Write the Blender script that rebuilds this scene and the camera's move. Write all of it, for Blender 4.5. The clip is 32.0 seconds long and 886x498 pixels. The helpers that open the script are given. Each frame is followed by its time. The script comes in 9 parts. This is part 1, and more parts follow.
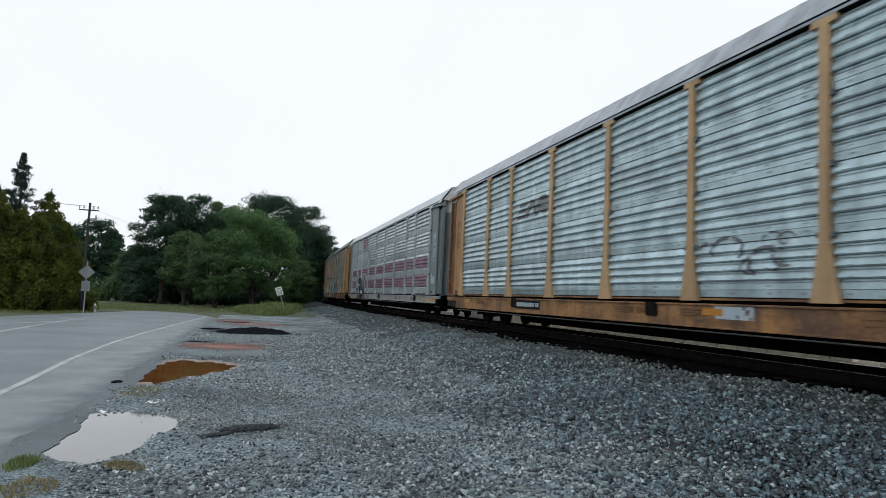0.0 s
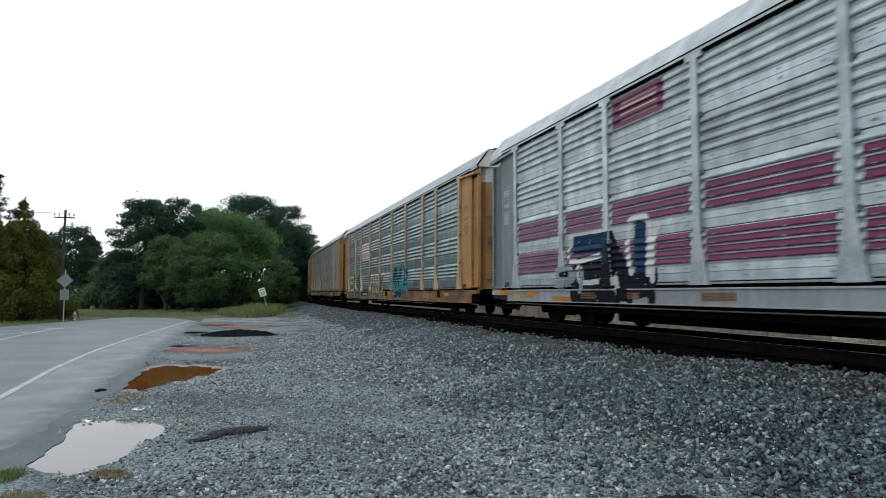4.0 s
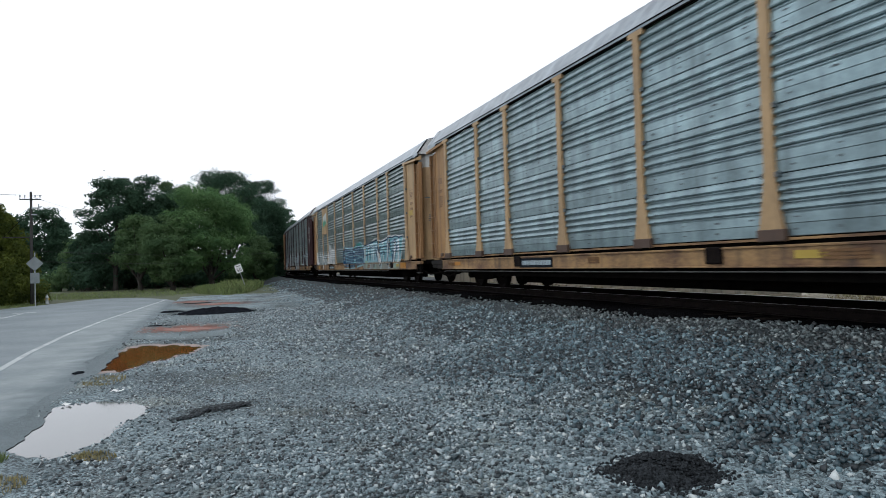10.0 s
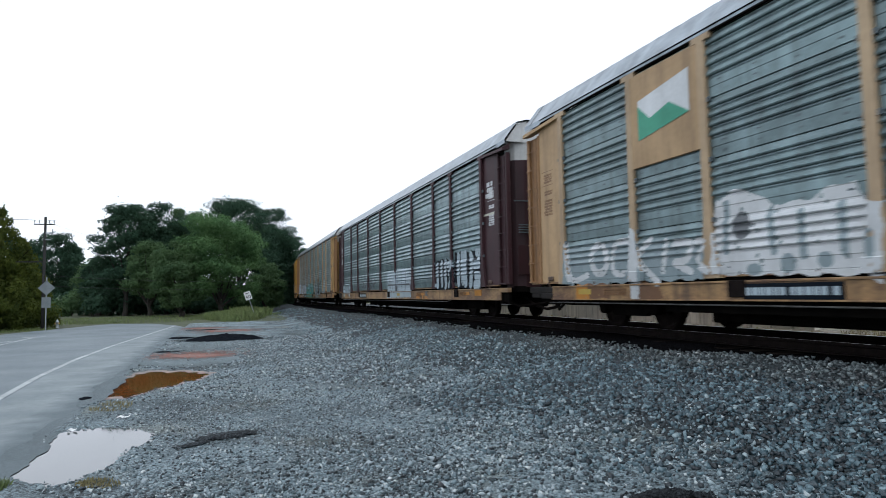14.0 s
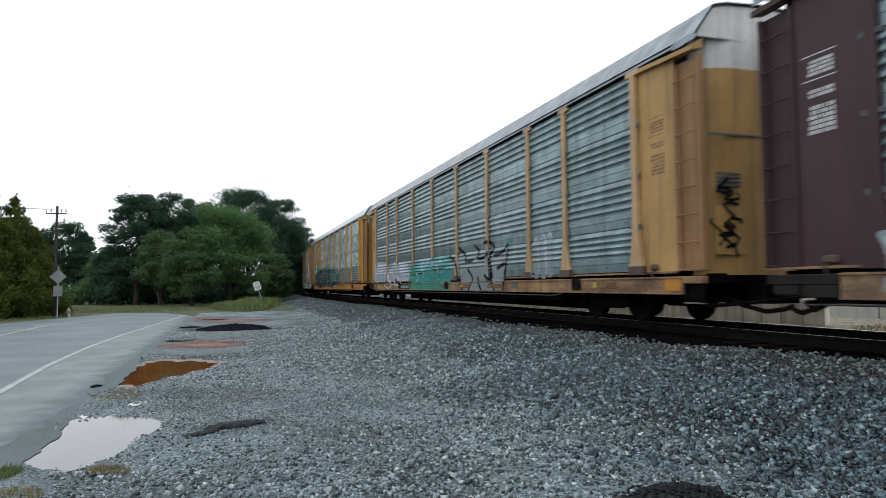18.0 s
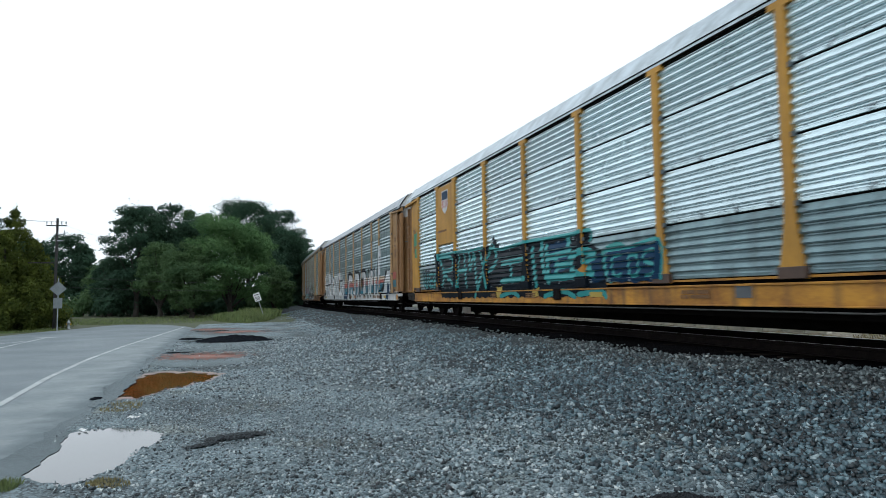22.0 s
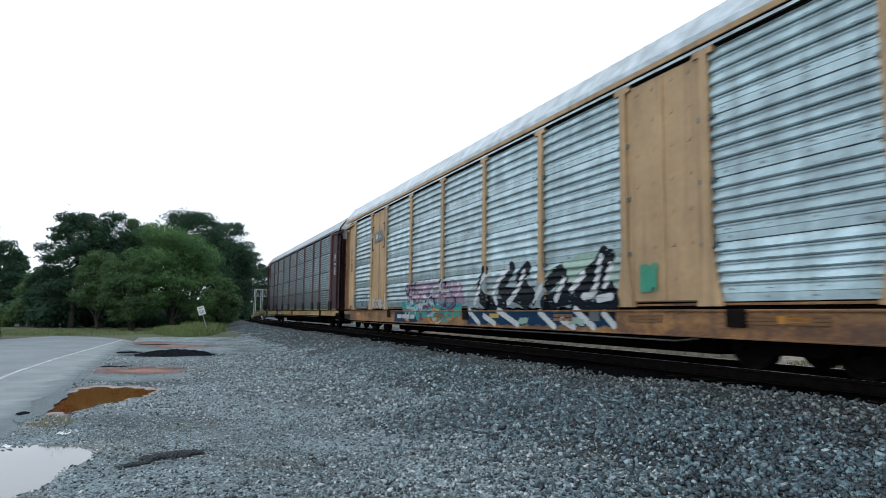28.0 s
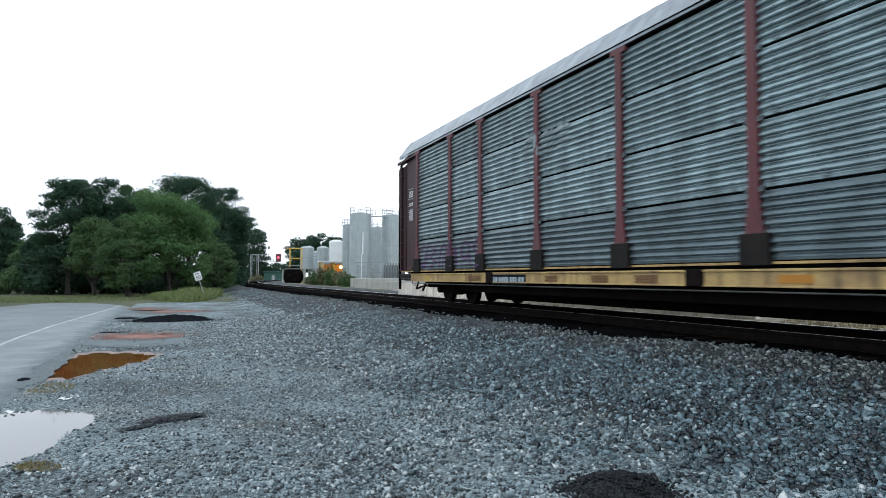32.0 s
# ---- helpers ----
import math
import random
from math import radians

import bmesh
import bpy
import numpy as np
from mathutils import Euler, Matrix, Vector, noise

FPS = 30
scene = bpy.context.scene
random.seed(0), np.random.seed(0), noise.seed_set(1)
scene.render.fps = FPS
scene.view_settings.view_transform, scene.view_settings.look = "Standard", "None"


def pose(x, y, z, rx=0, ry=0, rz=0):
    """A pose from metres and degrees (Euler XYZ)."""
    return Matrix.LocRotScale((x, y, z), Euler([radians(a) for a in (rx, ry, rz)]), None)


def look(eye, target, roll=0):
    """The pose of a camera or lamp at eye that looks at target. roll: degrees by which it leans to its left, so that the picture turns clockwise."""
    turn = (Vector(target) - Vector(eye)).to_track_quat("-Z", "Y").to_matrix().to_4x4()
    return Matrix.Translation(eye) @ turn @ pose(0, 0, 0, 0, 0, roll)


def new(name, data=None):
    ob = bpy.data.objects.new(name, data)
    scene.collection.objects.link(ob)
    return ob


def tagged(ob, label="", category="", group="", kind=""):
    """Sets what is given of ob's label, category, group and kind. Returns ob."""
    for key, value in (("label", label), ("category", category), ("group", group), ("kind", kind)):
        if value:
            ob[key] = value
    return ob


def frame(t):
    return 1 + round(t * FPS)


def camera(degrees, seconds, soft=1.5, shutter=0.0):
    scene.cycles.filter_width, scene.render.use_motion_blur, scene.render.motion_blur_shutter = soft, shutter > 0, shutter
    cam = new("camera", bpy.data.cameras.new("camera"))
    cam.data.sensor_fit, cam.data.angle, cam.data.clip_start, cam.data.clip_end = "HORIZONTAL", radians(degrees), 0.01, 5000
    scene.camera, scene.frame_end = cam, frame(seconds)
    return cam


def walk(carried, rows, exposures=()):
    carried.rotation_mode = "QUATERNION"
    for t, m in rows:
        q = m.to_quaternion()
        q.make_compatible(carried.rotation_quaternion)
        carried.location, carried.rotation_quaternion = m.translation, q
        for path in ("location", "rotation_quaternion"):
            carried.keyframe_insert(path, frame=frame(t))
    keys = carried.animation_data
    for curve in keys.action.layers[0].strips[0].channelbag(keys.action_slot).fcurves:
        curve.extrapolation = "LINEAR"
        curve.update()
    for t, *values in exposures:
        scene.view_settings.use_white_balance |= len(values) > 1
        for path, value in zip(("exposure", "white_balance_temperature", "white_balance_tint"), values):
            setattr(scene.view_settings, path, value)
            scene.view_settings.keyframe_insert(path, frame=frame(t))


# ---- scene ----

# The camera stands in one spot beside the road, held in the hand; z = 0 is the gravel under it.
EYE = 1.55
cam = camera(68.85, 32.0, soft=0.6, shutter=0.3)
# seconds, yaw, pitch, roll
TURNS = [
    (0, -16.18, 4.45, -2.53), (0.5, -16.52, 4.27, -2.75), (1, -16.78, 3.97, -3.07), (1.5, -15.90, 4.46, -3.43),
    (2, -16.06, 4.61, -3.36), (2.5, -16.06, 4.55, -3.50), (4.5, -17.28, 3.78, 0.90), (5, -16.65, 3.55, 1.49),
    (5.5, -16.76, 3.28, 0.91), (6, -17.49, 3.28, 0.44), (6.5, -16.82, 3.87, 0.61), (7, -16.26, 3.06, 0.94),
    (7.5, -17.13, 3.26, 0.71), (8, -17.99, 3.07, 1.42), (8.5, -18.27, 3.46, 1.47), (9, -18.52, 3.48, 1.54),
    (9.5, -18.38, 3.16, 1.51), (10, -19.52, 1.29, 1.67), (10.5, -18.12, 2.75, 1.33), (11, -19.03, 3.26, 1.72),
    (11.5, -18.61, 3.75, 2.03), (12, -18.55, 3.95, 1.98), (12.5, -17.93, 3.92, 1.77), (13, -18.42, 4.08, 1.28),
    (13.5, -18.22, 4.08, 0.90), (14, -18.73, 3.93, 0.93), (14.5, -18.55, 3.85, 1.06), (15, -18.54, 3.96, 1.31),
    (15.5, -17.48, 3.46, 1.57), (17.5, -18.66, 3.42, 0.85), (18, -18.00, 3.23, 0.44), (18.5, -17.73, 3.81, 0.18),
    (19, -17.75, 4.05, 0.34), (19.5, -17.76, 4.14, 0.11), (20, -17.83, 4.26, 0.08), (20.5, -17.37, 3.85, -0.22),
    (21, -17.18, 3.73, 0.14), (21.5, -16.54, 3.46, 0.74), (22, -17.97, 4.13, 0.72), (22.5, -17.93, 4.45, 0.74),
    (23, -19.73, 3.85, 0.66), (23.5, -19.93, 4.17, 0.55), (24, -21.95, 3.83, 0.53), (24.5, -22.05, 4.11, 0.27),
    (25, -22.14, 4.29, 0.20), (25.5, -21.93, 4.49, -0.17), (27.5, -20.79, 4.10, -0.38), (28, -22.39, 5.79, -0.70),
    (28.5, -21.55, 4.52, -1.40), (29, -18.43, 3.48, -0.37), (29.5, -17.34, 2.89, -1.45), (30, -19.76, 3.96, -0.40),
    (30.5, -21.83, 0.52, -0.46), (31, -22.49, 1.42, -0.24), (31.5, -21.85, 2.45, -0.11), (32, -22.73, 2.52, -0.09),
]
walk(cam, [(t, pose(0, 0, EYE, 90 + pitch, roll, yaw)) for t, yaw, pitch, roll in TURNS], [(0, -0.25, 6020, 8), (2, -0.12, 6050, 8), (8, -0.08, 6050, 8), (12, 0.0, 5700, 8), (14, 0.02, 5680, 8), (16, 0.0, 5880, 8), (18, 0.0, 6020, 8), (20, -0.05, 5900, 7), (22, -0.05, 5720, 4), (24, -0.05, 5800, 5), (25.5, -0.05, 5850, 7), (28, 0.06, 5700, 6), (30, 0.08, 5860, 5), (31, 0.18, 5700, 5), (32, 0.18, 5700, 6)])

# ---- light: an overcast sky ----
world = bpy.data.worlds.new("overcast")
scene.world = world
world.use_nodes = True
wn, wl = world.node_tree.nodes, world.node_tree.links
sky = wn.new("ShaderNodeTexSky")
sky.sky_type, sky.sun_disc = "NISHITA", False
sky.sun_elevation, sky.sun_rotation = radians(52), radians(-150)
cloud = wn.new("ShaderNodeMix")
cloud.data_type = "RGBA"
veil = wn.new("ShaderNodeTexNoise")
veil.inputs["Scale"].default_value, veil.inputs["Detail"].default_value = 1.6, 5
ramp = wn.new("ShaderNodeValToRGB")
ramp.color_ramp.elements[0].position, ramp.color_ramp.elements[0].color = 0.3, (11.0, 10.8, 10.6, 1)
ramp.color_ramp.elements[1].position, ramp.color_ramp.elements[1].color = 0.62, (11.5, 11.2, 11.0, 1)
wl.new(veil.outputs["Fac"], ramp.inputs["Fac"])
cloud.inputs["Factor"].default_value = 0.94
wl.new(sky.outputs["Color"], cloud.inputs["A"])
wl.new(ramp.outputs["Color"], cloud.inputs["B"])
wl.new(cloud.outputs["Result"], wn["Background"].inputs["Color"])
wn["Background"].inputs["Strength"].default_value = 0.108
sun = new("sun", bpy.data.lights.new("sun", "SUN"))
sun.data.energy, sun.data.angle, sun.data.color = 0.7, radians(40), (1.0, 0.97, 0.92)
sun.matrix_world = look((0, 0, 60), (26, 30, 0))
scene.view_settings.exposure = 0.0

# ---- materials ----


def mat(name, base, other=None, rough=0.7, metal=0.0, scale=4.0, mix=0.5, streak=0.0, streak_color=(0.06, 0.045, 0.035),
        bump=0.0, bump_scale=40.0, vary=0.0, island=False, spec=0.5, stretch=(1, 1, 1), rough_var=0.1):
    """Two base colours mixed by noise at two scales, dirt that runs down, fine relief."""
    m = bpy.data.materials.new(name)
    m.use_nodes = True
    n, l = m.node_tree.nodes, m.node_tree.links
    p = n["Principled BSDF"]
    other = other or tuple(c * 0.72 for c in base)
    co = n.new("ShaderNodeTexCoord")
    mp = n.new("ShaderNodeMapping")
    mp.inputs["Scale"].default_value = stretch
    l.new(co.outputs["Object"], mp.inputs["Vector"])
    n1, n2 = n.new("ShaderNodeTexNoise"), n.new("ShaderNodeTexNoise")
    n1.inputs["Scale"].default_value, n1.inputs["Detail"].default_value = scale, 6
    n2.inputs["Scale"].default_value, n2.inputs["Detail"].default_value = scale * 9, 3
    for t in (n1, n2):
        l.new(mp.outputs["Vector"], t.inputs["Vector"])
    add = n.new("ShaderNodeMath")
    add.operation = "MULTIPLY_ADD"
    l.new(n2.outputs["Fac"], add.inputs[0])
    add.inputs[1].default_value = 0.45
    l.new(n1.outputs["Fac"], add.inputs[2])
    rg = n.new("ShaderNodeMapRange")
    rg.inputs["From Min"].default_value, rg.inputs["From Max"].default_value = 0.72 - mix * 0.4, 0.72 + mix * 0.4
    l.new(add.outputs[0], rg.inputs["Value"])
    cm = n.new("ShaderNodeMix")
    cm.data_type = "RGBA"
    cm.inputs["A"].default_value, cm.inputs["B"].default_value = (*base, 1), (*other, 1)
    l.new(rg.outputs["Result"], cm.inputs["Factor"])
    out = cm.outputs["Result"]
    if streak > 0:
        ms = n.new("ShaderNodeMapping")
        ms.inputs["Scale"].default_value = (5.0, 5.0, 0.35)
        l.new(co.outputs["Object"], ms.inputs["Vector"])
        ns = n.new("ShaderNodeTexNoise")
        ns.inputs["Scale"].default_value, ns.inputs["Detail"].default_value = 1.0, 7
        l.new(ms.outputs["Vector"], ns.inputs["Vector"])
        rs = n.new("ShaderNodeMapRange")
        rs.inputs["From Min"].default_value, rs.inputs["From Max"].default_value = 0.48, 0.72
        rs.inputs["To Max"].default_value = streak
        l.new(ns.outputs["Fac"], rs.inputs["Value"])
        c2 = n.new("ShaderNodeMix")
        c2.data_type = "RGBA"
        l.new(out, c2.inputs["A"])
        c2.inputs["B"].default_value = (*streak_color, 1)
        l.new(rs.outputs["Result"], c2.inputs["Factor"])
        out = c2.outputs["Result"]
    if vary > 0:
        src = n.new("ShaderNodeNewGeometry").outputs["Random Per Island"] if island else n.new("ShaderNodeObjectInfo").outputs["Random"]
        hv = n.new("ShaderNodeHueSaturation")
        rv = n.new("ShaderNodeMapRange")
        rv.inputs["To Min"].default_value, rv.inputs["To Max"].default_value = 1 - vary, 1 + vary
        l.new(src, rv.inputs["Value"])
        l.new(rv.outputs["Result"], hv.inputs["Value"])
        l.new(out, hv.inputs["Color"])
        out = hv.outputs["Color"]
    l.new(out, p.inputs["Base Color"])
    p.inputs["Metallic"].default_value = metal
    p.inputs["Specular IOR Level"].default_value = spec
    rr = n.new("ShaderNodeMapRange")
    rr.inputs["To Min"].default_value, rr.inputs["To Max"].default_value = max(0.02, rough - rough_var), min(1, rough + rough_var)
    l.new(n1.outputs["Fac"], rr.inputs["Value"])
    l.new(rr.outputs["Result"], p.inputs["Roughness"])
    if bump > 0:
        nb = n.new("ShaderNodeTexNoise")
        nb.inputs["Scale"].default_value, nb.inputs["Detail"].default_value = bump_scale, 5
        l.new(co.outputs["Object"], nb.inputs["Vector"])
        b = n.new("ShaderNodeBump")
        b.inputs["Strength"].default_value, b.inputs["Distance"].default_value = bump, 0.02
        l.new(nb.outputs["Fac"], b.inputs["Height"])
        l.new(b.outputs["Normal"], p.inputs["Normal"])
    return m


def steel(name, base, dirt=0.5, rough=0.34, metal=0.65, streak_color=(0.075, 0.088, 0.09), worn=0.60):
    return mat(name, base, tuple(c * worn for c in base), rough=rough, metal=metal, scale=2.1, mix=0.5, streak=dirt,
               streak_color=streak_color, bump=0.10, bump_scale=12, vary=0.13)


def paint(name, base, dirt=0.45, rough=0.6, grime=(0.09, 0.055, 0.035)):
    return mat(name, base, tuple(c * 0.66 for c in base), rough=rough, scale=1.1, mix=0.7, streak=dirt,
               streak_color=grime, bump=0.1, bump_scale=9, vary=0.06)


# underside colours, taken near black to hold the shade beneath the wagons too
BLACK = mat("near_black", (0.004, 0.004, 0.004), (0.009, 0.008, 0.007), rough=0.9, scale=5, bump=0.4, spec=0.0)
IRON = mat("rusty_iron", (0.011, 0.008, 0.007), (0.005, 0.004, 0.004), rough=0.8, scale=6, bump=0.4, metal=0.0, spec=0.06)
RAIL_TOP = mat("polished_rail", (0.80, 0.80, 0.80), (0.62, 0.61, 0.60), rough=0.42, metal=0.8, scale=3)
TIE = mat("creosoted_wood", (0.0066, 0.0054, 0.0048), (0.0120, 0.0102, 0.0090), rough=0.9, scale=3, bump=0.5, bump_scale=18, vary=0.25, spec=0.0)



def gravel(name, light, dark, scale, spec=0.4, mud=0.0, tint=None):
    """Packed small stones: cells at two sizes, each with its own grey, and gaps between."""
    m = bpy.data.materials.new(name)
    m.use_nodes = True
    n, l = m.node_tree.nodes, m.node_tree.links
    p = n["Principled BSDF"]
    co = n.new("ShaderNodeTexCoord")
    last, height = None, None
    for k, (sc, w) in enumerate(((scale, 0.6), (scale * 2.3, 0.4))):
        v = n.new("ShaderNodeTexVoronoi")
        v.inputs["Scale"].default_value = sc
        l.new(co.outputs["Object"], v.inputs["Vector"])
        bw = n.new("ShaderNodeSeparateColor")
        l.new(v.outputs["Color"], bw.inputs["Color"])
        mul = n.new("ShaderNodeMath")
        mul.operation = "MULTIPLY_ADD"
        l.new(bw.outputs["Red"], mul.inputs[0])
        mul.inputs[1].default_value = w
        mul.inputs[2].default_value = 0
        if last:
            l.new(last, mul.inputs[2])
        last = mul.outputs[0]
        h = n.new("ShaderNodeMath")
        h.operation = "MULTIPLY_ADD"
        l.new(v.outputs["Distance"], h.inputs[0])
        h.inputs[1].default_value = -w
        h.inputs[2].default_value = 1
        if height:
            l.new(height, h.inputs[2])
        height = h.outputs[0]
    big = n.new("ShaderNodeTexNoise")
    big.inputs["Scale"].default_value, big.inputs["Detail"].default_value = 0.55, 6
    l.new(co.outputs["Object"], big.inputs["Vector"])
    mr = n.new("ShaderNodeMapRange")
    mr.inputs["From Min"].default_value, mr.inputs["From Max"].default_value = 0.3, 0.7
    mr.inputs["To Min"].default_value, mr.inputs["To Max"].default_value = -0.25, 0.25
    l.new(big.outputs["Fac"], mr.inputs["Value"])
    soil = n.new("ShaderNodeTexNoise")
    soil.inputs["Scale"].default_value, soil.inputs["Detail"].default_value = 1.3, 7
    l.new(co.outputs["Object"], soil.inputs["Vector"])
    calm = n.new("ShaderNodeMapRange")
    calm.inputs["From Min"].default_value, calm.inputs["From Max"].default_value = 0.44, 0.62
    calm.inputs["To Max"].default_value = mud
    l.new(soil.outputs["Fac"], calm.inputs["Value"])
    even = n.new("ShaderNodeMix")
    l.new(calm.outputs["Result"], even.inputs["Factor"])
    l.new(last, even.inputs["A"])
    even.inputs["B"].default_value = 0.46
    add = n.new("ShaderNodeMath")
    l.new(even.outputs["Result"], add.inputs[0])
    l.new(mr.outputs["Result"], add.inputs[1])
    ramp = n.new("ShaderNodeValToRGB")
    ramp.color_ramp.elements[0].position, ramp.color_ramp.elements[0].color = 0.20, (*dark, 1)
    ramp.color_ramp.elements[1].position, ramp.color_ramp.elements[1].color = 0.88, (*light, 1)
    l.new(add.outputs[0], ramp.inputs["Fac"])
    out = ramp.outputs["Color"]
    if tint:
        warm = n.new("ShaderNodeTexNoise")
        warm.inputs["Scale"].default_value, warm.inputs["Detail"].default_value = 0.8, 5
        l.new(co.outputs["Object"], warm.inputs["Vector"])
        wr = n.new("ShaderNodeMapRange")
        wr.inputs["From Min"].default_value, wr.inputs["From Max"].default_value = 0.50, 0.68
        wr.inputs["To Max"].default_value = 0.8
        l.new(warm.outputs["Fac"], wr.inputs["Value"])
        tm = n.new("ShaderNodeMix")
        tm.data_type, tm.blend_type = "RGBA", "MULTIPLY"
        l.new(wr.outputs["Result"], tm.inputs["Factor"])
        l.new(out, tm.inputs["A"])
        tm.inputs["B"].default_value = (*tint, 1)
        out = tm.outputs["Result"]
    l.new(out, p.inputs["Base Color"])
    p.inputs["Roughness"].default_value = 0.72
    p.inputs["Specular IOR Level"].default_value = spec
    b = n.new("ShaderNodeBump")
    b.inputs["Strength"].default_value, b.inputs["Distance"].default_value = 0.9, 0.03
    l.new(height, b.inputs["Height"])
    l.new(b.outputs["Normal"], p.inputs["Normal"])
    return m


BALLAST_BED = gravel("packed_gravel", (0.30, 0.385, 0.415), (0.016, 0.022, 0.025), 46, mud=0.55, tint=(1.0, 0.86, 0.72))
# near black, so it stands in for the shaded gaps between ballast stones
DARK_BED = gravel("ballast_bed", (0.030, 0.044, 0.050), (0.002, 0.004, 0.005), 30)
WET_GRIT = gravel("dark_wet_grit", (0.215, 0.262, 0.280), (0.115, 0.145, 0.158), 80)
GRIT = gravel("wet_grit", (0.225, 0.28, 0.295), (0.105, 0.132, 0.14), 80)
# grimy track bed; the shade under the train is put into its near-black
SHADED_BED = gravel("shaded_ballast", (0.007, 0.007, 0.008), (0.002, 0.002, 0.002), 30, 0.0)


def crushed(name, stops, rough=0.40):
    """Crushed stone: each piece takes its own grey from a ramp, wet and a little glossy."""
    m = mat(name, (1, 1, 1), (0.62, 0.64, 0.66), rough=rough, scale=14, mix=0.7, bump=0.25, bump_scale=70, spec=0.55)
    n, l = m.node_tree.nodes, m.node_tree.links
    p = n["Principled BSDF"]
    speck = p.inputs["Base Color"].links[0].from_socket
    ramp = n.new("ShaderNodeValToRGB")
    while len(ramp.color_ramp.elements) < len(stops):
        ramp.color_ramp.elements.new(0.5)
    for e, (at, c) in zip(ramp.color_ramp.elements, stops):
        e.position, e.color = at, (*c, 1)
    l.new(n.new("ShaderNodeNewGeometry").outputs["Random Per Island"], ramp.inputs["Fac"])
    mx = n.new("ShaderNodeMix")
    mx.data_type, mx.blend_type = "RGBA", "MULTIPLY"
    mx.inputs["Factor"].default_value = 1
    l.new(ramp.outputs["Color"], mx.inputs["A"])
    l.new(speck, mx.inputs["B"])
    l.new(mx.outputs["Result"], p.inputs["Base Color"])
    return m


# near stones darker than far ones: lens fall-off is put into the colour
STONE = crushed("granite_ballast", [(0.0, (0.004, 0.008, 0.011)), (0.30, (0.013, 0.024, 0.031)), (0.66, (0.056, 0.098, 0.118)), (0.94, (0.165, 0.245, 0.275)), (1.0, (0.40, 0.47, 0.48))])
FAR_STONE = crushed("far_ballast", [(0.0, (0.005, 0.010, 0.014)), (0.28, (0.024, 0.042, 0.052)), (0.68, (0.112, 0.176, 0.200)), (0.95, (0.25, 0.34, 0.365)), (1.0, (0.42, 0.48, 0.48))])
RUST_STONE = crushed("stained_ballast", [(0.0, (0.005, 0.006, 0.007)), (0.30, (0.026, 0.034, 0.037)), (0.70, (0.085, 0.106, 0.108)), (0.95, (0.19, 0.225, 0.225)), (1.0, (0.40, 0.42, 0.40))])
LOT_STONE = crushed("grey_gravel", [(0.0, (0.006, 0.010, 0.013)), (0.30, (0.036, 0.054, 0.062)), (0.66, (0.205, 0.272, 0.296)), (0.92, (0.44, 0.50, 0.515)), (1.0, (0.66, 0.69, 0.67))])
PALE_MUD = mat("pale_red_mud", (0.27, 0.20, 0.165), (0.17, 0.16, 0.155), rough=0.6, scale=1.6, mix=0.8, bump=0.4, bump_scale=40)
ASPHALT = mat("worn_asphalt", (0.165, 0.198, 0.215), (0.105, 0.13, 0.142), rough=0.6, scale=0.5, mix=0.75, bump=0.4, bump_scale=120)
DUSTY_ASPHALT = mat("dusty_asphalt", (0.225, 0.258, 0.266), (0.15, 0.178, 0.188), rough=0.7, scale=1.1, mix=0.55, bump=0.4, bump_scale=120)
# towards the gravel the dusty margin turns damp and dark, in ragged streaks
n, l = DUSTY_ASPHALT.node_tree.nodes, DUSTY_ASPHALT.node_tree.links
co, axes, streaks = n.new("ShaderNodeTexCoord"), n.new("ShaderNodeSeparateXYZ"), n.new("ShaderNodeTexNoise")
l.new(co.outputs["Object"], axes.inputs["Vector"])
l.new(co.outputs["Object"], streaks.inputs["Vector"])
streaks.inputs["Scale"].default_value, streaks.inputs["Detail"].default_value = 2.2, 9
shift, damp, blend = n.new("ShaderNodeMath"), n.new("ShaderNodeMapRange"), n.new("ShaderNodeMix")
shift.operation = "MULTIPLY_ADD"
l.new(streaks.outputs["Fac"], shift.inputs[0])
shift.inputs[1].default_value = 0.9
l.new(axes.outputs["X"], shift.inputs[2])
damp.inputs["From Min"].default_value, damp.inputs["From Max"].default_value = -2.05, -1.62
l.new(shift.outputs[0], damp.inputs["Value"])
blend.data_type = "RGBA"
surface = n["Principled BSDF"]
l.new(damp.outputs["Result"], blend.inputs["Factor"])
l.new(surface.inputs["Base Color"].links[0].from_socket, blend.inputs["A"])
blend.inputs["B"].default_value = (0.098, 0.126, 0.138, 1)
l.new(blend.outputs["Result"], surface.inputs["Base Color"])
LINE = mat("road_paint", (0.52, 0.55, 0.55), (0.21, 0.23, 0.24), rough=0.7, scale=1.8, mix=0.7, bump=0.2)
WATER = mat("still_water", (0.11, 0.115, 0.115), (0.09, 0.095, 0.095), rough=0.03, scale=0.5, rough_var=0.015, spec=0.9)
MUDDY = mat("muddy_water", (0.19, 0.062, 0.013), (0.11, 0.038, 0.010), rough=0.03, scale=1.3, mix=0.9, rough_var=0.015, spec=0.5)
CLAY = mat("red_clay", (0.27, 0.085, 0.05), (0.16, 0.105, 0.085), rough=0.7, scale=4.5, mix=0.95, bump=0.6, bump_scale=22)
CRUMB = gravel("asphalt_crumbs", (0.045, 0.051, 0.057), (0.005, 0.006, 0.007), 60, 0.1)
TAR_GRIT = gravel("tarred_grit", (0.10, 0.115, 0.125), (0.010, 0.012, 0.014), 55, 0.1)
TAR = mat("dark_wet_gravel", (0.006, 0.007, 0.009), (0.016, 0.018, 0.022), rough=0.95, scale=8, bump=0.9, bump_scale=45, spec=0.0)
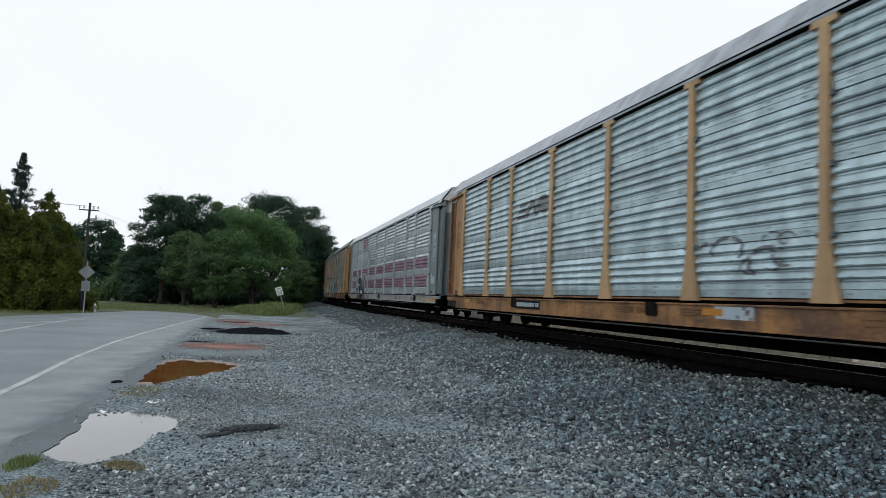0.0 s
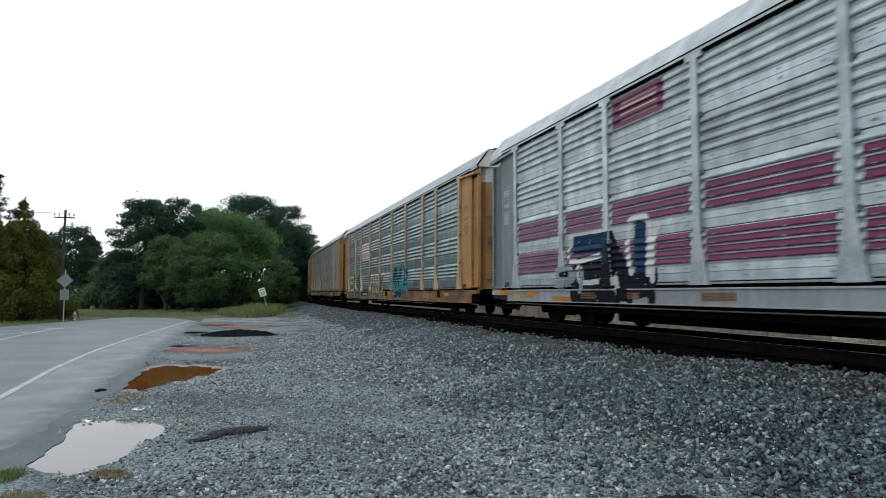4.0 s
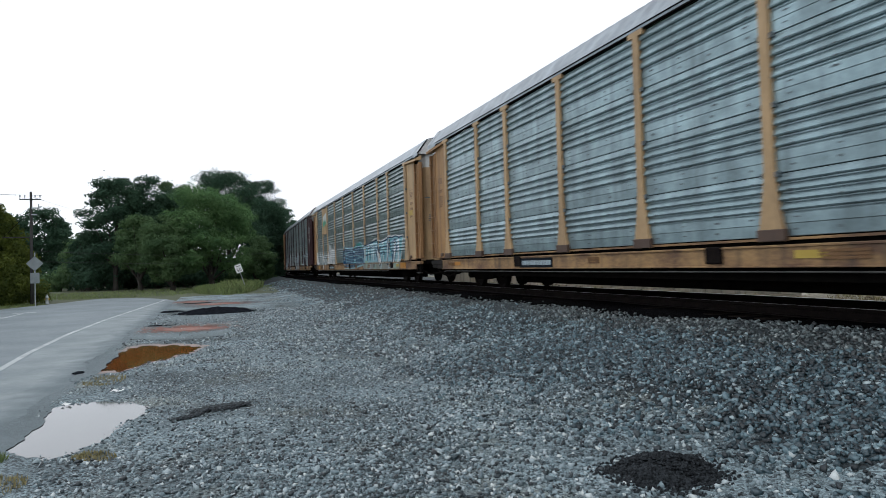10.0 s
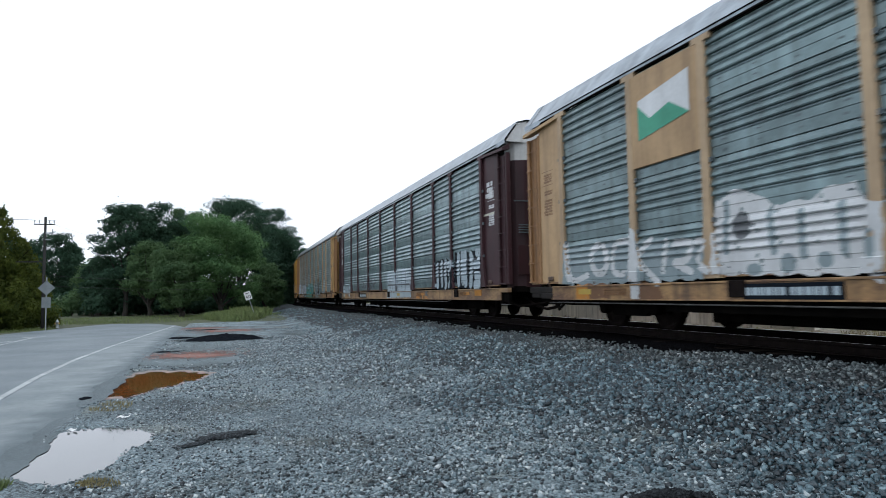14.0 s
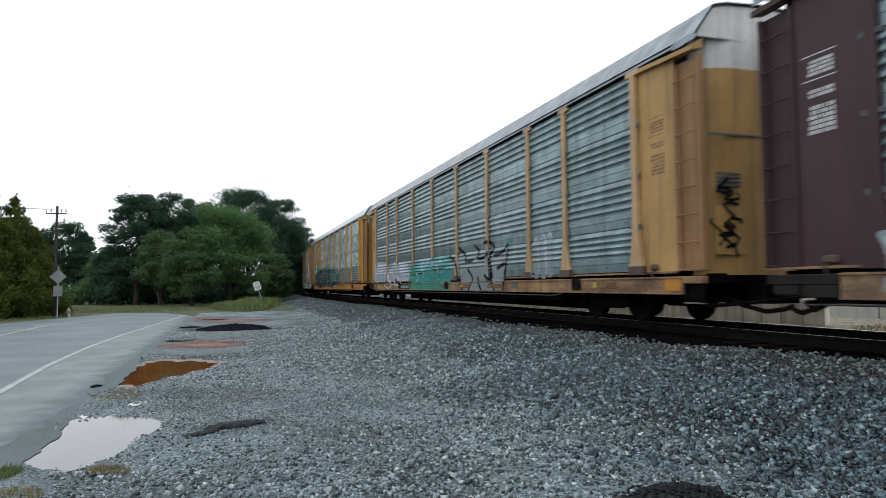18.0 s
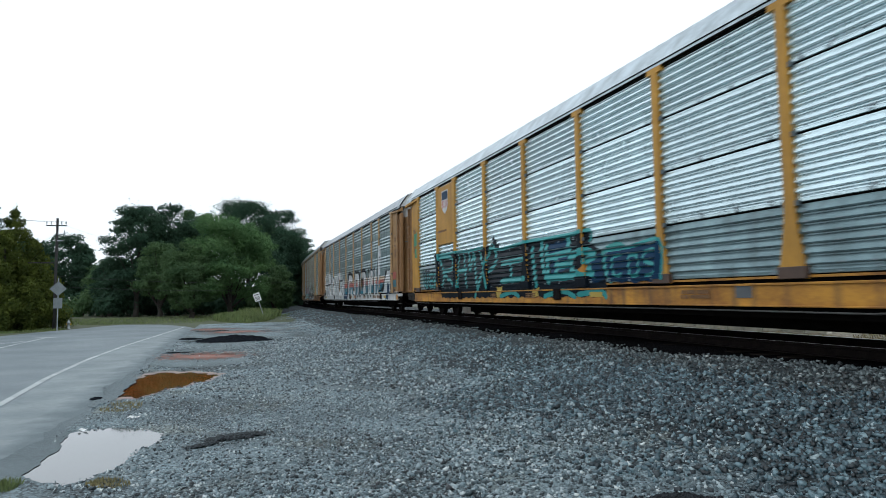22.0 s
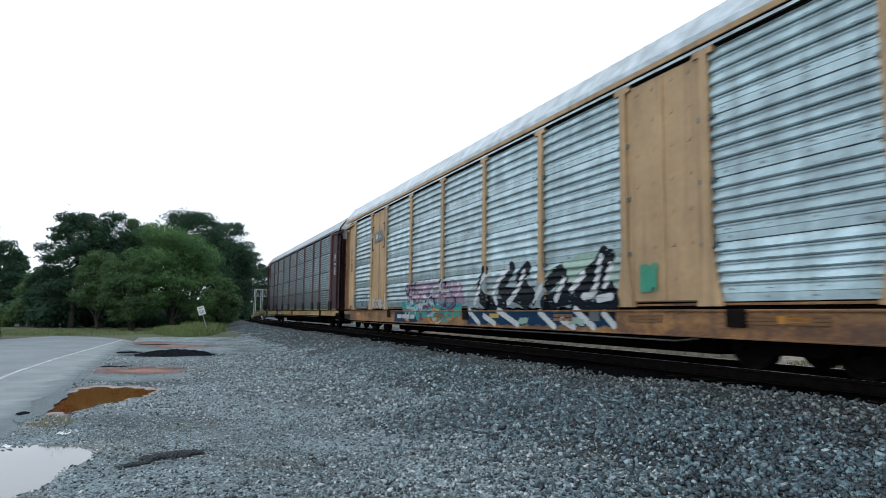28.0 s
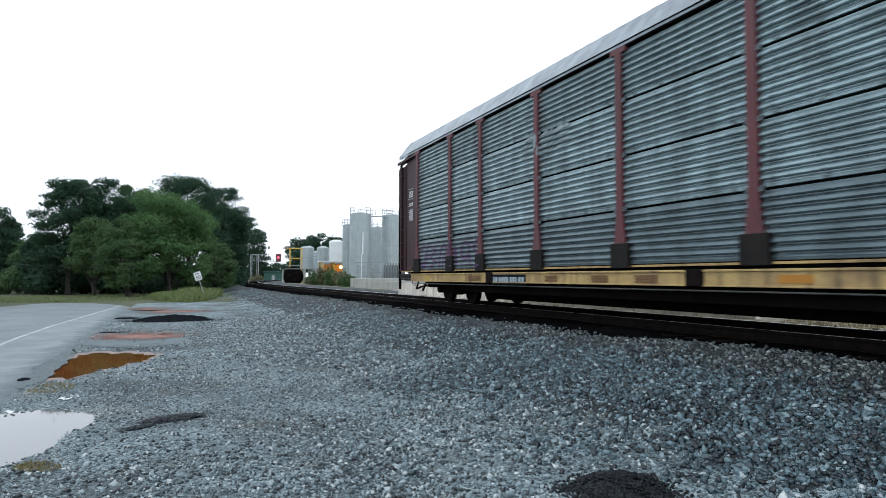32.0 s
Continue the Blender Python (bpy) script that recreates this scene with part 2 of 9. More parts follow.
GRASS_SOIL = mat("verge_soil", (0.075, 0.085, 0.04), (0.05, 0.062, 0.03), rough=0.95, scale=0.8, mix=0.8, bump=0.6, bump_scale=30)
GRASS = mat("green_grass", (0.105, 0.165, 0.045), (0.155, 0.175, 0.065), rough=0.8, scale=0.5, mix=0.9, vary=0.4, island=True)
DRY_GRASS = mat("dry_grass", (0.26, 0.21, 0.10), (0.19, 0.18, 0.08), rough=0.85, scale=0.6, mix=0.9, vary=0.3, island=True)
DIRT = gravel("stone_dust", (0.36, 0.315, 0.225), (0.085, 0.070, 0.042), 14)


def leafy(name, base, other, scale=0.5):
    """Leaves: matt, and lit from behind as well."""
    m = mat(name, base, other, rough=0.75, scale=scale, mix=0.6, vary=0.22, island=True, spec=0.1)
    n, l = m.node_tree.nodes, m.node_tree.links
    p, back, both = n["Principled BSDF"], n.new("ShaderNodeBsdfTranslucent"), n.new("ShaderNodeMixShader")
    l.new(p.inputs["Base Color"].links[0].from_socket, back.inputs["Color"])
    both.inputs["Fac"].default_value = 0.4
    l.new(p.outputs["BSDF"], both.inputs[1])
    l.new(back.outputs["BSDF"], both.inputs[2])
    l.new(both.outputs["Shader"], n["Material Output"].inputs["Surface"])
    return m


BARK = mat("bark", (0.024, 0.021, 0.018), (0.042, 0.037, 0.03), rough=0.95, scale=3, bump=0.8, bump_scale=14, stretch=(1, 1, 0.2))
OAK_LEAF = leafy("oak_leaves", (0.108, 0.170, 0.070), (0.058, 0.104, 0.050))
DARK_LEAF = leafy("dark_oak_leaves", (0.058, 0.105, 0.062), (0.032, 0.064, 0.042))
FRESH_LEAF = leafy("fresh_leaves", (0.125, 0.215, 0.078), (0.062, 0.125, 0.052), 0.42)
PINE_LEAF = leafy("pine_needles", (0.040, 0.062, 0.046), (0.022, 0.040, 0.030), 0.8)
DRY_LEAF = mat("dry_scrub_leaves", (0.17, 0.165, 0.085), (0.085, 0.10, 0.05), rough=0.7, scale=0.5, mix=0.7, vary=0.5, island=True, spec=0.2)
CEDAR_LEAF = leafy("cedar_foliage", (0.128, 0.152, 0.027), (0.030, 0.048, 0.013), 1.3)
POLE_WOOD = mat("weathered_pole", (0.030, 0.029, 0.028), (0.018, 0.017, 0.016), rough=0.9, scale=3, bump=0.5, stretch=(1, 1, 0.15))
GALV = mat("galvanised_metal", (0.38, 0.40, 0.41), (0.28, 0.30, 0.31), rough=0.5, metal=0.6, scale=3)
SIGN_WHITE = mat("sign_white", (0.75, 0.76, 0.75), (0.6, 0.61, 0.6), rough=0.5, scale=3)
SIGN_BACK = mat("sign_back", (0.19, 0.215, 0.22), (0.14, 0.16, 0.165), rough=0.6, metal=0.3, scale=3)
INK = mat("black_ink", (0.015, 0.015, 0.016), (0.03, 0.03, 0.03), rough=0.6)
CONCRETE = mat("pale_concrete", (0.46, 0.46, 0.43), (0.34, 0.34, 0.32), rough=0.9, scale=1.0, mix=0.8, streak=0.5, streak_color=(0.2, 0.2, 0.18), bump=0.3)
SILO = mat("silo_metal", (0.43, 0.48, 0.49), (0.31, 0.36, 0.37), rough=0.45, metal=0.3, scale=0.7, mix=0.8, streak=0.3, streak_color=(0.20, 0.23, 0.24))
TANK_WHITE = mat("white_tank_paint", (0.74, 0.76, 0.76), (0.62, 0.65, 0.66), rough=0.5, scale=0.6)
SAFETY = mat("safety_yellow", (0.62, 0.42, 0.05), (0.5, 0.33, 0.05), rough=0.55, scale=2)
ORANGE = mat("orange_plant", (0.72, 0.30, 0.03), (0.5, 0.2, 0.03), rough=0.6, scale=1)
GREENBOX = mat("green_shed", (0.03, 0.10, 0.08), (0.02, 0.07, 0.06), rough=0.6, scale=1)
GLOW = bpy.data.materials.new("signal_lamp")
GLOW.use_nodes = True
GLOW.node_tree.nodes["Principled BSDF"].inputs["Base Color"].default_value = (0.6, 0.05, 0.08, 1)
GLOW.node_tree.nodes["Principled BSDF"].inputs["Emission Color"].default_value = (1.0, 0.1, 0.15, 1)
GLOW.node_tree.nodes["Principled BSDF"].inputs["Emission Strength"].default_value = 2.5
FLOOD = bpy.data.materials.new("flood_lamp")
FLOOD.use_nodes = True
FLOOD.node_tree.nodes["Principled BSDF"].inputs["Emission Color"].default_value = (1.0, 0.62, 0.15, 1)
FLOOD.node_tree.nodes["Principled BSDF"].inputs["Emission Strength"].default_value = 6

# ---- mesh helpers ----


class Mesh:
    """Collects faces for one mesh."""

    def __init__(self):
        self.v, self.f, self.m = [], [], []

    def face(self, points, slot=0):
        a = len(self.v)
        self.v += [tuple(p) for p in points]
        self.f.append(tuple(range(a, a + len(points))))
        self.m.append(slot)

    def add(self, verts, faces, slot=0):
        a = len(self.v)
        self.v += [tuple(p) for p in verts]
        self.f += [tuple(a + i for i in f) for f in faces]
        self.m += [slot] * len(faces)

    def box(self, x0, x1, y0, y1, z0, z1, c=0.0, slot=0):
        """A box, with its edges along y and z bevelled by c."""
        if c <= 0:
            vs = [(x, y, z) for x in (x0, x1) for y in (y0, y1) for z in (z0, z1)]
            self.add(vs, [(0, 1, 3, 2), (4, 6, 7, 5), (0, 4, 5, 1), (2, 3, 7, 6), (0, 2, 6, 4), (1, 5, 7, 3)], slot)
            return
        bm = bmesh.new()
        bmesh.ops.create_cube(bm, size=1.0)
        for q in bm.verts:
            q.co = Vector(((x0 + x1) / 2 + q.co.x * (x1 - x0), (y0 + y1) / 2 + q.co.y * (y1 - y0), (z0 + z1) / 2 + q.co.z * (z1 - z0)))
        bmesh.ops.bevel(bm, geom=bm.edges[:], offset=c, segments=1, affect="EDGES")
        bm.verts.index_update()
        self.add([q.co for q in bm.verts], [[q.index for q in f.verts] for f in bm.faces], slot)
        bm.free()

    def extrude(self, profile, along, closed=True, slot=0, caps=True):
        """Rings of one profile; along: functions or offsets giving each ring's points."""
        a, n = len(self.v), len(profile)
        for place in along:
            self.v += [tuple(place(q)) for q in profile]
        k = n if closed else n - 1
        for r in range(len(along) - 1):
            for i in range(k):
                j = (i + 1) % n
                self.f.append((a + r * n + i, a + r * n + j, a + (r + 1) * n + j, a + (r + 1) * n + i))
                self.m.append(slot)
        if caps and closed:
            self.f += [tuple(a + i for i in range(n))[::-1], tuple(a + (len(along) - 1) * n + i for i in range(n))]
            self.m += [slot, slot]

    def tube(self, points, radii, n=8, slot=0):
        """A tube through points; radii: one or one a point."""
        pts = [Vector(p) for p in points]
        rad = radii if isinstance(radii, (list, tuple)) else [radii] * len(pts)
        a = len(self.v)
        for i, q in enumerate(pts):
            d = (pts[min(i + 1, len(pts) - 1)] - pts[max(i - 1, 0)]).normalized()
            s = d.cross(Vector((0.31, 0.23, 0.92)) if abs(d.z) < 0.9 else Vector((1, 0, 0))).normalized()
            w = d.cross(s)
            self.v += [tuple(q + (s * math.cos(math.tau * k / n) + w * math.sin(math.tau * k / n)) * rad[i]) for k in range(n)]
        for i in range(len(pts) - 1):
            for k in range(n):
                j = (k + 1) % n
                self.f.append((a + i * n + k, a + i * n + j, a + (i + 1) * n + j, a + (i + 1) * n + k))
                self.m.append(slot)
        e = a + (len(pts) - 1) * n
        self.f += [tuple(a + k for k in range(n))[::-1], tuple(e + k for k in range(n))]
        self.m += [slot, slot]

    def lathe(self, rings, n=24, center=(0, 0, 0), axis="z", slot=0):
        """Rings of (radius, height) turned round an axis."""
        a = len(self.v)
        for r, h in rings:
            for k in range(n):
                c, s = r * math.cos(math.tau * k / n), r * math.sin(math.tau * k / n)
                q = (c, s, h) if axis == "z" else (h, c, s) if axis == "x" else (s, h, c)
                self.v.append((q[0] + center[0], q[1] + center[1], q[2] + center[2]))
        for i in range(len(rings) - 1):
            for k in range(n):
                j = (k + 1) % n
                self.f.append((a + i * n + k, a + i * n + j, a + (i + 1) * n + j, a + (i + 1) * n + k))
                self.m.append(slot)
        self.f += [tuple(a + k for k in range(n))[::-1], tuple(a + (len(rings) - 1) * n + k for k in range(n))]
        self.m += [slot, slot]

    def data(self, name, materials, smooth=False):
        me = bpy.data.meshes.new(name)
        me.from_pydata(self.v, [], self.f)
        for m in materials if isinstance(materials, (list, tuple)) else [materials]:
            me.materials.append(m)
        me.polygons.foreach_set("material_index", self.m)
        if smooth:
            me.polygons.foreach_set("use_smooth", [True] * len(self.f))
        me.update()
        return me


def part(name, mesh, material, parent, label="", smooth=False):
    """One mesh as one object under a thing or part."""
    ob = new(name, mesh.data(name, material, smooth) if isinstance(mesh, Mesh) else mesh)
    ob.parent = parent
    if label:
        ob["label"] = label
    return ob


def thing(name, label, category, at=None, group="", kind="", mesh=None, material=None, smooth=False):
    ob = new(name, mesh.data(name, material, smooth) if mesh else None)
    if at is not None:
        ob.matrix_world = at
    return tagged(ob, label, category, group, kind)


def big_mesh(name, verts, faces, materials, slots=None):
    """Numpy arrays to a mesh, fast; faces all triangles or all quads."""
    me = bpy.data.meshes.new(name)
    k = faces.shape[1]
    me.vertices.add(len(verts))
    me.vertices.foreach_set("co", verts.astype(np.float32).ravel())
    me.loops.add(faces.size)
    me.loops.foreach_set("vertex_index", faces.astype(np.int32).ravel())
    me.polygons.add(len(faces))
    me.polygons.foreach_set("loop_start", np.arange(0, faces.size, k, dtype=np.int32))
    for m in materials:
        me.materials.append(m)
    if slots is not None:
        me.polygons.foreach_set("material_index", slots.astype(np.int32))
    me.update(calc_edges=True)
    return me

# ---- the railway line ----
RAIL_Z = 0.78
TRACK_X = 8.88           # the near track's centre beside the camera
BEND_AT, BEND_R = 50.85, 517.7


def on_track(u, side=0.0):
    """The place at u metres along the near track, side metres to its right, and the heading's turn to the right."""
    a = max(0.0, u - BEND_AT) / BEND_R
    if a == 0:
        return TRACK_X + side, u, 0.0
    return (TRACK_X + BEND_R * (1 - math.cos(a)) + side * math.cos(a), BEND_AT + BEND_R * math.sin(a) - side * math.sin(a), a)


def near_edge(y):
    """x of the near track's centre at y."""
    d = max(0.0, y - BEND_AT)
    return TRACK_X + BEND_R - math.sqrt(BEND_R ** 2 - min(d, BEND_R * 0.9) ** 2)


def shade_edge(y):
    """How far the bed darkened for the train's shade reaches out from the near track's centre."""
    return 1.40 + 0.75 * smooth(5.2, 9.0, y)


def smooth(a, b, v):
    k = np.clip((v - a) / (b - a), 0, 1)
    return k * k * (3 - 2 * k)


def lump(x, y, s):
    """Cheap smooth unevenness, about -1 to 1."""
    return (np.sin(x * s + 1.3 * np.sin(y * s * 0.7)) + np.sin(y * s * 1.3 + 1.7 * np.sin(x * s * 0.6 + 2)) + np.sin((x + y) * s * 2.1 + 0.5)) / 3


# patches on the ground: a centre and the corners of the outline, which is rounded and frayed
def patch_shape(cx, cy, corners, seed):
    ang = np.array([math.atan2(y - cy, x - cx) for x, y in corners])
    rad = np.array([math.hypot(x - cx, y - cy) for x, y in corners])
    o = np.argsort(ang)
    return cx, cy, ang[o], rad[o], seed


def oval(cx, cy, rx, ry, seed, turn=0):
    t = radians(turn)
    pts = []
    for k in range(16):
        u, v = rx * math.cos(k * math.tau / 16), ry * math.sin(k * math.tau / 16)
        pts.append((cx + u * math.cos(t) - v * math.sin(t), cy + u * math.sin(t) + v * math.cos(t)))
    return patch_shape(cx, cy, pts, seed)


PUDDLE = patch_shape(-1.36, 7.6, [(-1.84, 7.02), (-1.85, 7.66), (-1.84, 8.28), (-1.76, 8.73), (-1.62, 8.89), (-1.37, 8.86), (-1.04, 8.69), (-0.79, 8.32), (-0.76, 7.78), (-0.93, 7.57), (-0.98, 7.16), (-1.02, 6.77), (-1.2, 6.4), (-1.36, 6.33), (-1.49, 6.34), (-1.67, 6.67)], 1)
RED_PUDDLE = patch_shape(-1.2, 13.3, [(-1.80, 11.6), (-1.82, 12.85), (-1.77, 14.4), (-1.47, 15.14), (-0.86, 15.04), (-0.41, 14.54), (-0.36, 13.6), (-0.7, 13.02), (-0.99, 12.4), (-1.3, 11.87), (-1.42, 11.33), (-1.68, 11.42)], 2)
DEPRESSIONS, LEVELS = (PUDDLE, RED_PUDDLE), (-0.007, -0.016)


def reach(ang, b):
    """The outline's radius in a direction."""
    cx, cy, a, r, seed = b
    a3, r3 = np.concatenate([a - math.tau, a, a + math.tau]), np.concatenate([r, r, r])
    base = (np.interp(ang - 0.12, a3, r3) + 2 * np.interp(ang, a3, r3) + np.interp(ang + 0.12, a3, r3)) / 4
    fray = 0.25 if seed == 1 else 1.0
    return base * (1 + fray * (0.05 * np.sin(7 * ang + seed) + 0.04 * np.sin(13 * ang + 2.1 * seed) + 0.03 * np.sin(23 * ang + seed) + 0.02 * np.sin(37 * ang + 3 * seed)))


def blob(x, y, b):
    """Below 1 inside the patch b."""
    dx, dy = x - b[0], y - b[1]
    return np.hypot(dx, dy) / reach(np.arctan2(dy, dx), b)


def ground_z(x, y):
    """Height of the ground: flat gravel, a road that lies a little lower, the ballast's bank, puddle hollows."""
    x, y = np.asarray(x, float), np.asarray(y, float)
    d = np.clip(y - BEND_AT, 0, 500)
    tx = TRACK_X + BEND_R - np.sqrt(BEND_R ** 2 - d ** 2)
    off = x - tx
    z = 0.035 * lump(x, y, 0.9) * smooth(-1.9, -0.9, x) + 0.012 * lump(x, y, 3.7) * smooth(-1.9, -1.2, x)
    z = z + 0.60 * smooth(-6.2, -1.9, off) * (1 - 0.86 * smooth(6.5, 10.5, off))
    z = z - 0.03 * smooth(-1.86, -1.98, x)
    for b, level in zip(DEPRESSIONS, LEVELS):
        q = blob(x, y, b)
        shore = level + 0.075 * (q - 1) + 0.006 * lump(x, y, 15.0) + 0.003 * lump(x, y, 37.0)
        w = (1 - smooth(1.12, 1.7, q)) * smooth(-1.95, -1.78, x)
        z = z * (1 - w) + shore * w
    # a grassy bank by the speed sign
    z = z + 0.25 * np.exp(-(((x - 1.2) / 2.0) ** 2 + ((y - 49) / 6.0) ** 2))
    return z


def axis(stops):
    """Grid lines: (from, to, step) pieces one after the other."""
    out = []
    for a, b, s in stops:
        out += list(np.linspace(a, b, max(1, int(round((b - a) / s))), endpoint=False))
    return np.array(out + [stops[-1][1]])


gx = axis([(-900, -60, 60), (-60, -12, 4), (-12, -2.2, 0.7), (-2.2, 5.0, 0.075), (5.0, 16, 0.22), (16, 60, 2), (60, 900, 60)])
gy = axis([(-400, -10, 30), (-10, 3, 0.25), (3, 18, 0.085), (18, 40, 0.3), (40, 130, 1.6), (130, 300, 10), (300, 1500, 100)])
GX, GY = np.meshgrid(gx, gy)
GZ = ground_z(GX, GY)
nx, ny = len(gx), len(gy)
idx = np.arange(nx * ny).reshape(ny, nx)
quads = np.stack([idx[:-1, :-1], idx[:-1, 1:], idx[1:, 1:], idx[1:, :-1]], -1).reshape(-1, 4)
qx, qy = (GX[:-1, :-1] + GX[1:, 1:]).ravel() / 2, (GY[:-1, :-1] + GY[1:, 1:]).ravel() / 2
tx = np.array([near_edge(v) for v in np.clip(qy, -400, 480)])
slot = np.zeros(len(quads), int)
slot[(qx < -1.9)] = 1
slot[(qy > 41) & (qx < tx - 5.0)] = 1
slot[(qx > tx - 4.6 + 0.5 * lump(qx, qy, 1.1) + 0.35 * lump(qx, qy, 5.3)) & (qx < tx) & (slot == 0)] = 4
slot[(qx > tx - shade_edge(qy) - 0.1) & (qx < tx + 2.0)] = 3
slot[qx > tx + 1.75 + 0.2 * lump(qx, qy, 2.1)] = 2
slot[(qx > tx + 1.75) & (qx < tx + 5.5) & (qy > 33)] = 4
slot[(qx > tx + 5.5) & (qy > 33) & (lump(qx, qy, 0.35) > -0.3)] = 1
ground = new("ground", big_mesh("ground", np.stack([GX, GY, GZ], -1).reshape(-1, 3), quads, [BALLAST_BED, GRASS_SOIL, DIRT, SHADED_BED, DARK_BED], slot))
tagged(ground, "grey gravel lot with grass verge and pale dirt", "ground", kind="structure")

# ---- road ----
road = Mesh()
edge = [(-1.84 - 0.04 * math.sin(k * 0.83) - 0.05 * math.sin(k * 0.31) - 0.03 * math.sin(k * 1.9) - 0.015 * math.sin(k * 5.1), -40 + k * 0.25) for k in range(308)]
for (xa, ya), (xb, yb) in zip(edge[:-1], edge[1:]):
    wa, wb = [float(np.interp(y, [-40, 24, 32, 37.6], [-11, -10.8, -10.3, -9.0])) for y in (ya, yb)]
    road.face([(wa, ya, -0.012), (xa, ya, -0.012), (xb, yb, -0.012), (wb, yb, -0.012)])
    road.face([(xa, ya, -0.012), (xa + 0.02, ya, -0.14), (xb + 0.02, yb, -0.14), (xb, yb, -0.012)])
road.face([(-9.15, 36.75, -0.012), (edge[-1][0], 36.75, -0.012), (-2.6, 40, -0.012), (-4.2, 43.5, -0.012), (-6.6, 45, -0.012), (-7.4, 43, -0.012), (-7.8, 41, -0.012), (-9.0, 37.6, -0.012)])
road = thing("road", "worn grey asphalt road with cracked ragged edge", "road", kind="structure", mesh=road, material=ASPHALT)


def road_line(name, points, width, label):
    m = Mesh()
    left, right = [], []
    for i, (x, y) in enumerate(points):
        a, b = Vector(points[max(0, i - 1)]), Vector(points[min(len(points) - 1, i + 1)])
        n = (b - a).normalized()
        w = width / 2 * (1 + 0.06 * math.sin(i * 2.3))
        left.append((x - n.y * w, y + n.x * w, -0.007))
        right.append((x + n.y * w, y - n.x * w, -0.007))
    for i in range(len(points) - 1):
        m.face([left[i], right[i], right[i + 1], left[i + 1]])
    return thing(name, label, "road marking", group="road markings", kind="structure", mesh=m, material=LINE)


road_line("edge_line", [(float(np.interp(y, [-20, 8, 11.4, 15.2, 19.2, 24.2, 30, 37.3, 40], [-3.1, -3.2, -3.33, -3.56, -3.62, -3.47, -3.1, -2.64, -2.5])), y) for y in np.arange(-20, 39.5, 0.5)], 0.115, "worn white edge line along the asphalt")
road_line("lane_line", [(-7.2 - 0.25 * smooth(15, 30, y), y) for y in np.arange(-20, 32, 1.0)], 0.12, "faded white lane line on the asphalt")
road_line("lane_line", [(-8.9 + 1.2 * smooth(26, 29, y), y) for y in np.arange(20, 29.1, 0.5)], 0.12, "faded white lane line on the asphalt")
road_line("stop_line", [(-7.9 + 0.2 * k, 31.3 + 0.06 * k) for k in range(5)], 0.3, "faded white stop line")

# grit that has washed over the road's edge, in two ragged strips
def grit_strip(x_out, x_in, seed, z, material, label):
    m = Mesh()
    ys = np.arange(2, 36, 0.12)
    wave = lambda y, s: 0.07 * math.sin(y * 1.1 + s) + 0.05 * math.sin(y * 3.3 + 2 * s) + 0.035 * math.sin(y * 8.9 + 3 * s) + 0.02 * math.sin(y * 23 + s)
    a = [(x_in + wave(y, seed), y) for y in ys]
    b = [(x_out + 0.6 * wave(y, seed + 4), y) for y in ys]
    for i in range(len(ys) - 1):
        m.face([(*a[i], z), (*b[i], z + 0.002), (*b[i + 1], z + 0.002), (*a[i + 1], z)])
    thing("shoulder", label, "road shoulder", kind="structure", mesh=m, material=material)


# the dusty strip outside the edge line
m = Mesh()
for (xa, ya), (xb, yb) in zip(edge[:-1:2], edge[2::2]):
    la, lb = [float(np.interp(y, [-20, 8, 11.4, 15.2, 19.2, 24.2, 30, 37.3, 40], [-3.1, -3.2, -3.33, -3.56, -3.62, -3.47, -3.1, -2.64, -2.5])) + 0.10 + 0.03 * math.sin(y * 2.3) for y in (ya, yb)]
    m.face([(la, ya, -0.0095), (xa - 0.03, ya, -0.0095), (xb - 0.03, yb, -0.0095), (lb, yb, -0.0095)])
thing("road_margin", "pale dusty asphalt outside the edge line", "road margin", kind="structure", mesh=m, material=DUSTY_ASPHALT)
grit_strip(-1.77, -2.05, 2.7, -0.0025, WET_GRIT, "grey grit along the asphalt edge")

# ---- puddles and patches ----


def sheet(name, b, z, material, label, category, rings=3, follow=False, bulge=0.0, grow=1.0):
    """A flat patch with the outline of b; follow: lies on the ground; bulge: a low heap."""
    m, n = Mesh(), 96
    grid = []
    for r in range(rings + 1):
        row = []
        for k in range(n):
            ang = math.tau * k / n - math.pi
            q = r / rings * float(reach(ang, b)) * grow
            x, y = b[0] + q * math.cos(ang), b[1] + q * math.sin(ang)
            rough = 0.16 * math.sin(9 * x + 3 * y) * math.sin(8 * y) + 0.10 * math.sin(31 * x + 17 * y)
            h = z + (float(ground_z(x, y)) if follow else 0) + bulge * (1 - (r / rings) ** 2) * (0.95 + rough)
            row.append((x, y, h))
        grid.append(row)
    for r in range(rings):
        for k in range(n):
            j = (k + 1) % n
            if r == 0:
                m.face([grid[0][0], grid[1][k], grid[1][j]])
            else:
                m.face([grid[r][k], grid[r + 1][k], grid[r + 1][j], grid[r][j]])
    return thing(name, label, category, kind="structure", mesh=m, material=material, smooth=True)


sheet("puddle", PUDDLE, -0.007, WATER, "still rain puddle that mirrors the white sky", "puddle", grow=1.22)
sheet("muddy_rim", RED_PUDDLE, 0.004, PALE_MUD, "pale red mud round the brown puddle", "mud", rings=10, follow=True, grow=1.09)
sheet("muddy_puddle", RED_PUDDLE, -0.016, MUDDY, "red-brown muddy puddle beside the road", "puddle", grow=1.15)
sheet("mud_film", oval(-0.75, 17.6, 1.15, 1.9, 13), 0.008, GRIT, "film of grey mud over the gravel", "mud", rings=10, follow=True)
